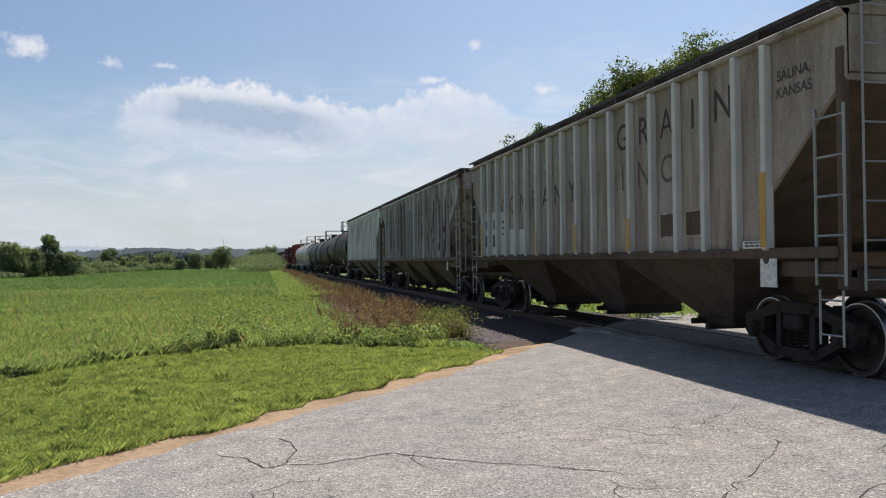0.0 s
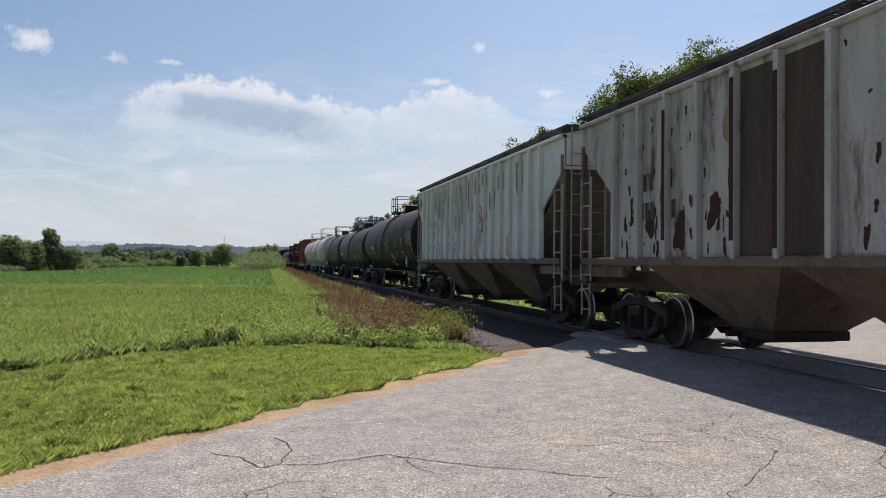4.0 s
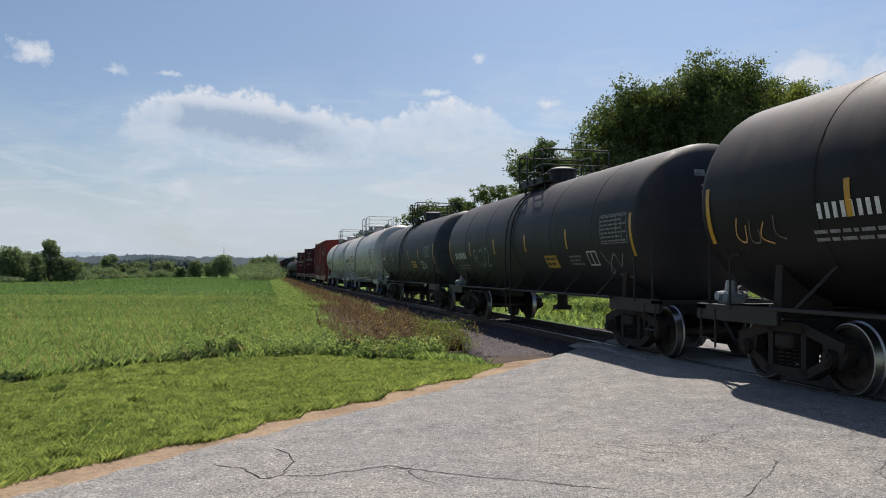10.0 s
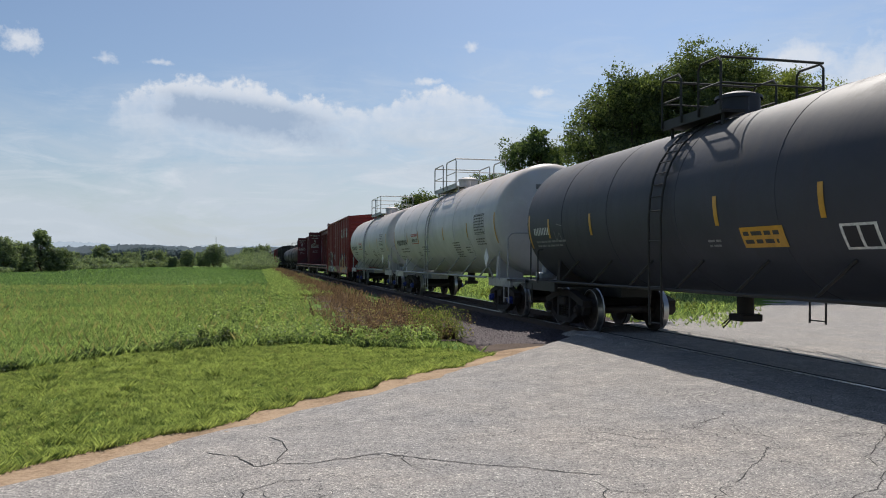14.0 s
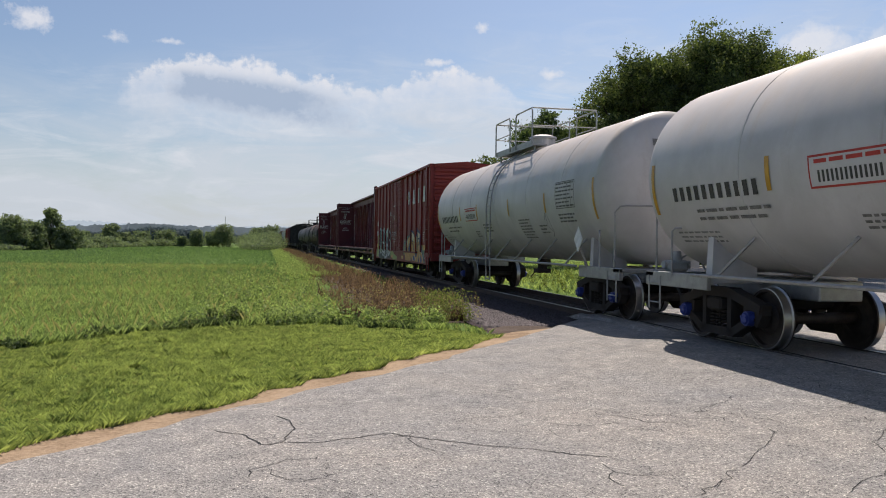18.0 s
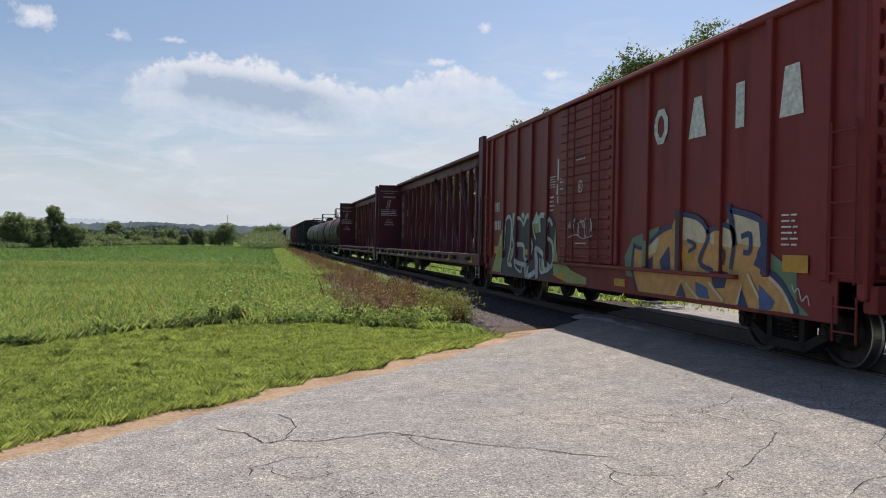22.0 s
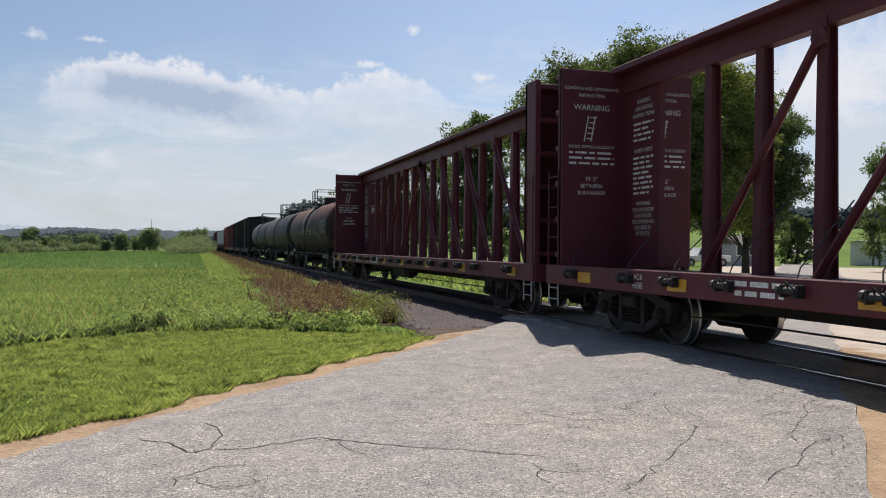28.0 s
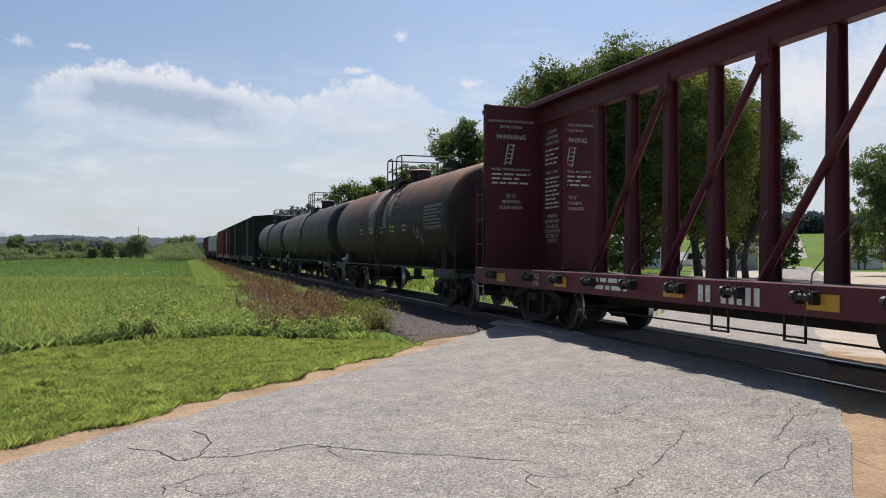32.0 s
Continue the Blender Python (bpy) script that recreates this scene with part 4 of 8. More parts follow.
def weeds(name, count, region, height, mats, label, leaf=0.05, per=26):
    """Upright plants with many small leaves along thin stems."""
    px, py = region(count)
    m = len(px)
    h = height * (0.45 + 0.75 * rng.random(m))
    t = rng.random((m, per))
    a = rng.random((m, per)) * 6.283
    r = (0.03 + 0.32 * (1 - t) ** 0.6 * t * 1.6) * h[:, None]
    cx = px[:, None] + r * np.cos(a) + 0.1 * h[:, None] * t * np.cos(px[:, None] * 9)
    cy = py[:, None] + r * np.sin(a)
    cz = -0.06 + h[:, None] * t
    c = np.stack([cx, cy, cz], -1).reshape(-1, 3)
    leaves(name, c, leaf, mats, label, "weeds")


def leaves(name, c, size, mat, label, category, parent=None, kind="stuff"):
    """A folded leaf of four corners at every place in c."""
    n = len(c)
    u = rng.normal(size=(n, 3))
    u /= np.linalg.norm(u, axis=1, keepdims=True)
    w = np.cross(u, rng.normal(size=(n, 3)))
    w /= np.linalg.norm(w, axis=1, keepdims=True) + 1e-9
    s = size * (0.55 + 0.9 * rng.random((n, 1)))
    v = np.stack([c - u * s * 0.6, c + w * s * 0.32, c + u * s * 0.6, c - w * s * 0.32], 1)
    f = np.arange(n * 4).reshape(n, 4)
    return soup(name, v, f, mat, label, category, kind, parent)


def brown_region(n):
    y = 17.4 + 150 * rng.random(n) ** 2.3
    half = 0.85 + 0.95 * np.exp(-(y - 18) / 22)
    x = 3.5 + 0.012 * (y - 17) + half * rng.uniform(-1, 1, n) + 0.35 * np.sin(y * 0.7) + 0.2 * np.sin(y * 1.9)
    k = (lumps(x, y, 1.1) + 0.5 * rng.random(n) > 0.5) & ((y > 20.5) | (x < 4.4))
    return x[k], y[k]


weeds("dead_weeds", 1500, brown_region, 0.42, M_DEAD, "patch of dry reddish-brown dead weeds beside the ballast", 0.045, 26)
x, y = brown_region(17000)
k = lumps(x, y, 1.3) > 0.3
x, y = x[k], y[k]
blades("dead_stems", x, y, np.full(len(x), -0.06), (0.15 + 0.4 * rng.random(len(x))) * (0.4 + 0.8 * lumps(x, y, 0.9)), (0.006 + 0.006 * rng.random(len(x))) * (0.6 + y / 40), M_DEAD, "thin dry stems of dead weeds", "weeds", 0.4)
weeds("seeding_weeds", 90, lambda n: (2.2 + 2.6 * rng.random(n), 17.2 + 7 * rng.random(n) ** 2), 0.55, M_SEED, "pale seed heads among the dry weeds", 0.035, 18)
weeds("green_weeds", 300, lambda n: (0.2 + 3.6 * rng.random(n) ** 0.8, 16.5 + 2.0 * rng.random(n) ** 1.5), 0.34, M_GRASS2, "leafy green weeds at the edge of the mown grass", 0.045, 44)
weeds("trackside_weeds", 70, lambda n: (3.7 + 0.9 * rng.random(n), 17.0 + 2.6 * rng.random(n)), 0.6, M_LEAF3, "tall green weeds beside the ballast", 0.03, 90)
weeds("broad_weeds", 420, lambda n: (-1.8 + 3.6 * rng.random(n), 17 + 24 * rng.random(n) ** 1.4), 0.3, M_GRASS2, "broad-leaved weeds in the rough grass", 0.05, 36)
def line_region(n):
    x = -7.5 + 10.5 * rng.random(n)
    y = tall_line(x) + 0.02 + 0.45 * rng.random(n)
    k = bumps(x, y, 1.3) + 0.45 * rng.random(n) > 0.62
    return x[k], y[k]


# Dark-leaved plants added to give the shaded front of the tall grass.
weeds("shade_fringe_weeds", 1300, line_region, 0.17, M_LEAF2, "dark-coloured weeds added as the shaded front of the unmown grass", 0.04, 34)
weeds("dark_weeds", 22, lambda n: (-0.95 + 0.7 * rng.random(n), 16.8 + 0.4 * rng.random(n)), 0.36, M_LEAF, "dark clump of weeds", 0.05, 60)
weeds("far_side_weeds", 160, lambda n: (10.4 + 5 * rng.random(n), 22 + 22 * rng.random(n)), 0.5, M_LEAF3, "weeds beyond the track", 0.07, 40)
x, y = near_points(60000, 10.2, 48, 18, 75, 1.0)
keep = (y > 15 + (x - 9.6) * 1.45)
x, y = x[keep], y[keep]
blades("far_side_grass", x, y, np.full(len(x), -0.05), 0.12 + 0.12 * rng.random(len(x)), 0.04 + 0.05 * rng.random(len(x)), M_GRASS2, "grass beyond the track", "grass", 0.8)


# ---- trees ----
def tree(at, height, spread_r, count, mat, label, name="tree", leaf=0.24, clumps=26, low=0.12, group=""):
    x0, y0 = at
    t = thing(name, label, "tree", (x0, y0, -0.06), group)
    g = Geo()
    bend = [(0.25 * math.sin(x0 + k), 0.25 * math.cos(y0 + k * 1.3), height * 0.62 * k / 6) for k in range(7)]
    for k in range(6):
        r0, r1 = height * 0.022 * (1 - k / 7.5), height * 0.022 * (1 - (k + 1) / 7.5)
        g.cyl(bend[k], bend[k + 1], r0, 9, r1, False)
    part("trunk", g, M_BARK, t)
    centres = []
    limbs = Geo()
    for k in range(clumps):
        a = 2.4 * k + rng.random()
        f = (k + 0.5) / clumps
        up = low + (1 - low) * (f ** 0.8) * 0.94
        rad = spread_r * math.sqrt(max(0.05, 1 - ((up - low) / (1 - low) * 1.55 - 0.62) ** 2)) * (0.35 + 0.65 * rng.random())
        rad *= 0.82 + 0.3 * math.sin(2 * a + x0) * math.sin(7 * up + y0)
        c = (rad * math.cos(a), rad * math.sin(a), height * up * (0.93 + 0.1 * rng.random()))
        centres.append(c)
        start = bend[min(6, 1 + int(5 * max(0.0, up - 0.15)))]
        mid = tuple(0.5 * (p + q) for p, q in zip(start, c))
        limbs.tube([start, (mid[0], mid[1], mid[2] + 0.02 * height), c], height * 0.0045, 5)
    part("branchwork", limbs, M_BARK, t)
    centres = np.array(centres)
    size = spread_r * (0.22 + 0.26 * rng.random(clumps))
    sprays = clumps * 26
    pick = rng.integers(0, clumps, sprays)
    d = rng.normal(size=(sprays, 3))
    d /= np.linalg.norm(d, axis=1, keepdims=True)
    d *= (rng.random((sprays, 1)) ** 0.55) * size[pick][:, None] * (1, 1, 0.85)
    tips = centres[pick] + d
    at = rng.integers(0, sprays, count)
    e = rng.normal(size=(count, 3)) * (1, 1, 0.7) * (0.15 + 0.10 * rng.random((count, 1))) * (spread_r / 3.4)
    leaves("crown", tips[at] + e, leaf, mat, "", "", t)
    return t


G_TREES = "trees behind the track"
TALL = "tall full green tree beyond the railway crossing"
tree((20.0, 40.6), 11.9, 3.3, 125000, M_LEAF, TALL, group=G_TREES, leaf=0.115, clumps=90, low=0.27)
tree((23.8, 39.7), 13.0, 4.0, 165000, M_LEAF, TALL, group=G_TREES, leaf=0.115, clumps=110, low=0.27)
tree((28.2, 39.8), 12.2, 3.6, 120000, M_LEAF3, "tall tree with yellowish leaves beyond the track", group=G_TREES, leaf=0.115, clumps=84, low=0.27)
tree((36.6, 47.6), 13.0, 3.4, 60000, M_LEAF2, "dark green tree beside the far street", group=G_TREES, leaf=0.14, clumps=50, low=0.18)
tree((34.6, 43.5), 10.6, 3.3, 70000, M_LEAF2, "dark open-crowned tree beyond the crossing", group=G_TREES, leaf=0.125, clumps=46, low=0.34)
tree((20.9, 58.4), 11.7, 2.9, 60000, M_LEAF2, "narrow dark green tree beyond the track", group=G_TREES, leaf=0.14, clumps=50, low=0.1)
tree((20.4, 97.0), 10.0, 3.6, 26000, M_LEAF, "green tree farther along the track", group=G_TREES, leaf=0.2, low=0.1)
tree((24.2, 99.0), 11.4, 3.4, 26000, M_LEAF2, "green tree farther along the track", group=G_TREES, leaf=0.2, low=0.1)
tree((28.5, 96.0), 13.0, 3.6, 26000, M_LEAF, "green tree farther along the track", group=G_TREES, leaf=0.2, low=0.1)
tree((50.6, 48.0), 10.2, 3.4, 36000, M_LEAF2, "dark full tree beside the far street", group=G_TREES, leaf=0.15, low=0.08)
tree((57.0, 50.0), 11.0, 4.4, 36000, M_LEAF2, "dark full tree beside the far street", group=G_TREES, leaf=0.15, low=0.08)
tree((60.0, 70.0), 5.2, 2.2, 8000, M_LEAF2, "dark round tree at the foot of the far street", group=G_TREES, leaf=0.22, low=0.05)
tree((33.0, 55.0), 7.5, 3.6, 9000, M_LEAF2, "low dark tree behind the taller ones", group=G_TREES, leaf=0.24, low=0.04)


def bush_row(name, count, where, tall, mat, label, leaf):
    pts = []
    for _ in range(count):
        x0, y0, h, r = where()
        m = tall
        d = rng.normal(size=(m, 3))
        d /= np.linalg.norm(d, axis=1, keepdims=True)
        d *= (rng.random((m, 1)) ** 0.4) * (r, r, h * 0.55)
        pts.append(d + (x0, y0, h * 0.45))
    leaves(name, np.concatenate(pts), leaf, mat, label, "bushes")


for x0, y0, tall, wide, count in ((-28.7, 125, 6.0, 1.7, 9000), (-31.9, 118, 4.6, 2.4, 9000), (-30.4, 121, 3.9, 2.0, 7000), (-26.6, 126, 3.4, 1.9, 6000), (-40.0, 205, 3.4, 2.0, 3500), (-34.0, 205, 5.0, 2.4, 4500),
                                  (-31.5, 210, 3.2, 1.9, 3000), (-27.3, 205, 3.6, 2.6, 3500), (-23.0, 215, 4.0, 2.8, 3500), (-18.2, 205, 2.6, 1.4, 2500), (-15.2, 210, 4.2, 2.0, 3500), (-9.0, 215, 5.6, 3.2, 5000),
                                  (-12.0, 222, 3.8, 2.4, 3500), (-0.8, 260, 5.6, 3.6, 5000), (3.4, 250, 6.4, 3.0, 5000)):
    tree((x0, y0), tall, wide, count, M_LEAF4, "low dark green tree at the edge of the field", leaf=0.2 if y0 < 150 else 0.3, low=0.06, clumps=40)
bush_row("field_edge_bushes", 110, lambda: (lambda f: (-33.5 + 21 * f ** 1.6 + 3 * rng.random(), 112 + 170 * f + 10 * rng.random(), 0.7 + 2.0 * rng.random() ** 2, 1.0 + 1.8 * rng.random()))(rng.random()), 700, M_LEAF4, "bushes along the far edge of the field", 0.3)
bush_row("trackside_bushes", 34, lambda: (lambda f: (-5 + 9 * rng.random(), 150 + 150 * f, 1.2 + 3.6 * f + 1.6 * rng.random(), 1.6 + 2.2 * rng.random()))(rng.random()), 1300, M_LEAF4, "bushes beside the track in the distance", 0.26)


def far_woods(name, x0, x1, y0, y1, low, high, mat, label, n, foot=0.0):
    """Ragged belts of distant tree crowns."""
    pts = []
    for k in range(n):
        f = (k + rng.random()) / n
        h = low + (high - low) * rng.random() * (0.6 + 0.4 * math.sin(f * 21))
        c = np.array([x0 + (x1 - x0) * f, y0 + (y1 - y0) * f + 30 * rng.random(), foot + h * 0.45])
        d = rng.normal(size=(420, 3))
        d /= np.linalg.norm(d, axis=1, keepdims=True)
        d *= (rng.random((420, 1)) ** 0.4) * (h * 0.75, h * 0.5, h * 0.55)
        pts.append(c + d)
    leaves(name, np.concatenate(pts), 0.15 * high, mat, label, "woods")


def ridge(name, x0, x1, y0, y1, low, high, deep, rough, mat, label):
    """A long low wooded ridge with an uneven crest."""
    g, n = Geo(), 400
    for k in range(n + 1):
        f = k / n
        x, y = x0 + (x1 - x0) * f, y0 + (y1 - y0) * f
        z = low + (high - low) * (0.5 + 0.5 * noise.noise((x / rough, 3.0, 0))) + 0.12 * high * noise.noise((x / rough * 9, 7.0, 0)) + 0.08 * high * noise.noise((x / rough * 31, 1.0, 0))
        g.v += [(x, y, -0.5), (x, y + deep * 0.4, z), (x, y + deep, -0.5)]
    for k in range(n):
        a = 3 * k
        g.f += [(a, a + 3, a + 4, a + 1), (a + 1, a + 4, a + 5, a + 2)]
    g.m = [0] * len(g.f)
    solid(name, g, mat, label, "hills", "", "structure")


# Both ridge colours have blue-grey distance haze painted in.
M_RIDGE_HAZED = plain("haze_tinted_ridge", (0.085, 0.118, 0.135), 1.0, 0.0, 0.14, 0.05)
M_FARRIDGE_HAZED = plain("haze_tinted_far_ridge", (0.25, 0.31, 0.36), 1.0, 0.0, 0.06, 0.02)
ridge("wooded_ridge", -420, 70, 640, 720, 11, 16, 60, 60.0, M_RIDGE_HAZED, "belt of woods along the horizon, tinted with haze")
ridge("far_ridge", -1400, 420, 1750, 1800, 24, 46, 300, 260.0, M_FARRIDGE_HAZED, "pale blue haze-tinted hills on the horizon")
far_woods("far_woods", -330, 60, 560, 640, 5, 12, M_FARWOOD_HAZED, "belt of distant woods beyond the field", 230)
far_woods("far_hill_woods", -900, 300, 1600, 1680, 16, 30, M_FARHILL_HAZED, "haze-tinted wooded hills on the horizon", 200)
far_woods("far_side_woods", 45, 420, 330, 160, 8, 14, M_FARWOOD_HAZED, "belt of woods behind the town", 150, 9.0)

# ---- the freight train: parts that its cars share ----
R_WHEEL = 0.457
TRAIN = "cars of the freight train"


def wheelset_mesh(cap):
    g = Geo()
    g.cyl((-0.7, 0, 0), (0.7, 0, 0), 0.085, 14)
    for s in (-1, 1):
        prof = [(0.66, 0.10), (0.66, 0.19), (0.70, 0.24), (0.725, 0.36), (0.69, 0.42), (0.675, 0.483), (0.70, 0.486)]
        g.cur = 0
        g.lathe([(s * a, r) for a, r in prof], "x", 36)
        g.cur = 1
        g.lathe([(s * a, r) for a, r in ((0.70, 0.486), (0.715, 0.46), (0.835, 0.452), (0.838, 0.436))], "x", 36)
        g.cur = 0
        g.lathe([(s * a, r) for a, r in ((0.838, 0.436), (0.836, 0.395), (0.79, 0.375), (0.775, 0.24), (0.84, 0.17), (0.84, 0.09))], "x", 36)
        g.cyl((s * 0.7, 0, 0), (s * 1.08, 0, 0), 0.075, 12)
        g.cur = 2
        g.cyl((s * 1.06, 0, 0), (s * 1.17, 0, 0), 0.115, 16, 0.105)
        g.cyl((s * 1.17, 0, 0), (s * 1.20, 0, 0), 0.085, 6, 0.08)
        for k in range(3):
            a = 2.094 * k
            g.cyl((s * 1.17, 0.055 * math.cos(a), 0.055 * math.sin(a)), (s * 1.215, 0.055 * math.cos(a), 0.055 * math.sin(a)), 0.018, 6)
    return g.mesh("wheelset", [M_WHEEL, M_TREAD, cap])


def sideframe_mesh():
    """Cast frame of a truck, at x = 0, with its windows."""
    g = Geo()
    for lo, hi, t in (((-1.12, 0.60), (-0.34, 0.80), 0.14), ((-0.34, 0.80), (0.34, 0.80), 0.15), ((0.34, 0.80), (1.12, 0.60), 0.14),
                      ((-0.98, 0.47), (-0.42, 0.20), 0.12), ((-0.42, 0.20), (0.42, 0.20), 0.13), ((0.42, 0.20), (0.98, 0.47), 0.12),
                      ((-0.36, 0.22), (-0.36, 0.78), 0.11), ((0.36, 0.22), (0.36, 0.78), 0.11)):
        d = Vector((hi[0] - lo[0], hi[1] - lo[1])).normalized()
        n = Vector((-d.y, d.x)) * t / 2
        e = d * 0.03
        poly = [(lo[0] - e.x + n.x, lo[1] - e.y + n.y), (lo[0] - e.x - n.x, lo[1] - e.y - n.y), (hi[0] + e.x - n.x, hi[1] + e.y - n.y), (hi[0] + e.x + n.x, hi[1] + e.y + n.y)]
        g.prism(poly, -0.075, 0.075)
        g.prism([(a * 0.985, b + 0.004) for a, b in poly], -0.10, 0.10)
    for s in (-1, 1):
        g.prism([(s * 0.70, 0.62), (s * 0.74, 0.36), (s * 0.80, 0.36), (s * 0.79, 0.60), (s * 0.99, 0.60), (s * 0.98, 0.36), (s * 1.05, 0.34), (s * 1.17, 0.52), (s * 1.12, 0.68)], -0.08, 0.08)
        g.box(-0.09, 0.09, s * 0.89 - 0.13, s * 0.89 + 0.13, 0.56, 0.66, 0.02)
    return g.mesh("side_frame", M_TRUCK)


def spring_mesh():
    g = Geo()
    pts = [(0.055 * math.cos(a), 0.06 * math.sin(a), 0.27 + 0.26 * k / 36) for k, a in ((k, k * 2 * math.pi * 5 / 36) for k in range(37))]
    g.tube(pts, 0.015, 4)
    return g.mesh("spring", M_TRUCK)


def bolster_mesh():
    g = Geo()
    g.box(-1.16, 1.16, -0.2, 0.2, 0.52, 0.72, 0.03)
    g.box(-0.3, 0.3, -0.3, 0.3, 0.68, 0.80, 0.02)
    for s in (-1, 1):
        g.box(-0.72, 0.72, s * 0.36 - 0.04, s * 0.36 + 0.04, 0.38, 0.46, 0.01)
        for x in (-0.72, 0.72):
            g.box(x - 0.05, x + 0.05, s * 0.36 - 0.07, s * 0.36 + 0.1, 0.28, 0.56, 0.02)
    return g.mesh("bolster", M_TRUCK)


WHEELSET = {"dark": wheelset_mesh(M_TRUCK), "blue": wheelset_mesh(M_BLUE)}
SIDEFRAME, SPRING, BOLSTER = sideframe_mesh(), spring_mesh(), bolster_mesh()
TURNING = []


def truck(car, y, cap="dark"):
    t = part("truck", BOLSTER, None, car, "black cast-iron railway truck", (0, y, 0))
    for s in (-1, 1):
        part("side_frame", SIDEFRAME, None, t, "", (s * 1.0, 0, 0))
        for d in (-0.16, 0.0, 0.16):
            part("spring", SPRING, None, t, "", (s * 1.03, d, 0))
    for s in (-1, 1):
        w = part("wheelset", WHEELSET[cap], None, t, "steel wheels worn bright on the tread", (0, s * 0.89, R_WHEEL))
        TURNING.append((w, (0, s * 0.89, R_WHEEL)))


def coupler(car, y, s):
    """Coupler and air hose at the end y, that points along s."""
    g = Geo()
    g.box(-0.09, 0.09, min(y - s * 0.2, y + s * 0.55), max(y - s * 0.2, y + s * 0.55), 0.74, 0.92, 0.02)
    g.box(-0.15, 0.16, min(y + s * 0.5, y + s * 0.78), max(y + s * 0.5, y + s * 0.78), 0.70, 0.97, 0.05)
    part("coupler", g, M_TRUCK, car)
    h = Geo()
    h.tube([(-0.35, y + s * 0.1, 0.78), (-0.37, y + s * 0.35, 0.72), (-0.33, y + s * 0.55, 0.45), (-0.25, y + s * 0.72, 0.30), (-0.12, y + s * 0.80, 0.33)], 0.024, 6)
    part("air_hose", h, M_BLACKIRON, car)


def ladder(car, x, y, z0, z1, wide, rungs, mat, along="y", r=0.016, label=""):
    g = Geo()
    for d in (-wide / 2, wide / 2):
        p = (x, y + d) if along == "y" else (x + d, y)
        g.cyl((*p, z0), (*p, z1), r, 6)
    for k in range(rungs):
        z = z0 + 0.12 + (z1 - z0 - 0.24) * k / max(1, rungs - 1)
        a, b = ((x, y - wide / 2, z), (x, y + wide / 2, z)) if along == "y" else ((x - wide / 2, y, z), (x + wide / 2, y, z))
        g.cyl(a, b, r * 0.8, 5)
    return part("ladder", g, mat, car, label)


def handrail(car, points, mat, r=0.018):
    return part("handrail", Geo().tube(points, r, 6), mat, car)


def stencil(car, text, y, z, x, size, mat, name="lettering", face=SIDE, label=""):
    me = letters(text, size).copy()
    me.materials.clear()
    me.materials.append(mat)
    at = Matrix.Translation((x, y, z)) @ face
    return tagged(part(name, me, None, car, label, at), kind="stuff")


def bars(car, y, z, x, wide, high, rows, mat, name="stencil_panel", face=SIDE, fill=0.55, blocks=0, seed=1):
    """Writing too small to read: rows of short bars; blocks: that many letter-sized bars in each row."""
    g, r = Geo(), random.Random(seed)
    pitch = high / rows
    for k in range(rows):
        y1 = high / 2 - k * pitch
        y0 = y1 - pitch * fill
        if blocks:
            w = wide / blocks
            for b in range(blocks):
                g.add([(-wide / 2 + b * w, y0, 0), (-wide / 2 + b * w + w * 0.66, y0, 0), (-wide / 2 + b * w + w * 0.66, y1, 0), (-wide / 2 + b * w, y1, 0)], [(0, 1, 2, 3)])
        else:
            p = -wide / 2
            end = wide / 2 * (1 - 0.6 * r.random() * (k % 2))
            while p < end - 0.02:
                w = min(end - p, pitch * (0.8 + 2.2 * r.random()))
                g.add([(p, y0, 0), (p + w, y0, 0), (p + w, y1, 0), (p, y1, 0)], [(0, 1, 2, 3)])
                p += w + pitch * 0.5
    me = g.mesh(name, mat, 0)
    return tagged(part(name, me, None, car, "", Matrix.Translation((x, y, z)) @ face), kind="stuff")


def block_letters(car, text, y, z, x, size, mat, gap=1.0, name="marking", face=SIDE, wide=0.46):
    """A marking drawn as plain upright blocks, one a sign."""
    g = Geo()
    n = len(text)
    for k, ch in enumerate(text):
        if ch != " ":
            c = (k - (n - 1) / 2) * size * gap
            w, h = size * wide / 2, size / 2
            g.add([(c - w, -h, 0), (c + w, -h, 0), (c + w, h, 0), (c - w, h, 0)], [(0, 1, 2, 3)])
    return tagged(part(name, g.mesh(name, mat, 0), None, car, "", Matrix.Translation((x, y, z)) @ face), kind="stuff")


def patch(car, y0, y1, z0, z1, x, mat, name, label=""):
    """A flat painted or stuck-on panel on the near side."""
    g = Geo().box(x - 0.006, x, y0, y1, z0, z1)
    return part(name, g, mat, car, label)


def car_thing(name, u0, u1, label, category):
    car = thing(name, label, category, (XC, (u0 + u1) / 2, RZ), TRAIN)
    CARS.append((car, (u0 + u1) / 2))
    return car, (u1 - u0) / 2


CARS = []


M_BLUESPRAY = plain("blue_graffiti", (0.06, 0.11, 0.27), 0.6)
M_SAGE = plain("sage_graffiti", (0.14, 0.22, 0.14), 0.6)
M_SCAB = painted_steel("rust_scab", (0.06, 0.028, 0.023), (0.04, 0.022, 0.018), (0.14, 0.055, 0.03), 0.5, 0.4, 0.85)
M_OCHRE = painted_steel("ochre_stain", (0.26, 0.17, 0.09), (0.32, 0.27, 0.22), (0.2, 0.09, 0.04), 0.6, 0.3, 0.8, 0.9)


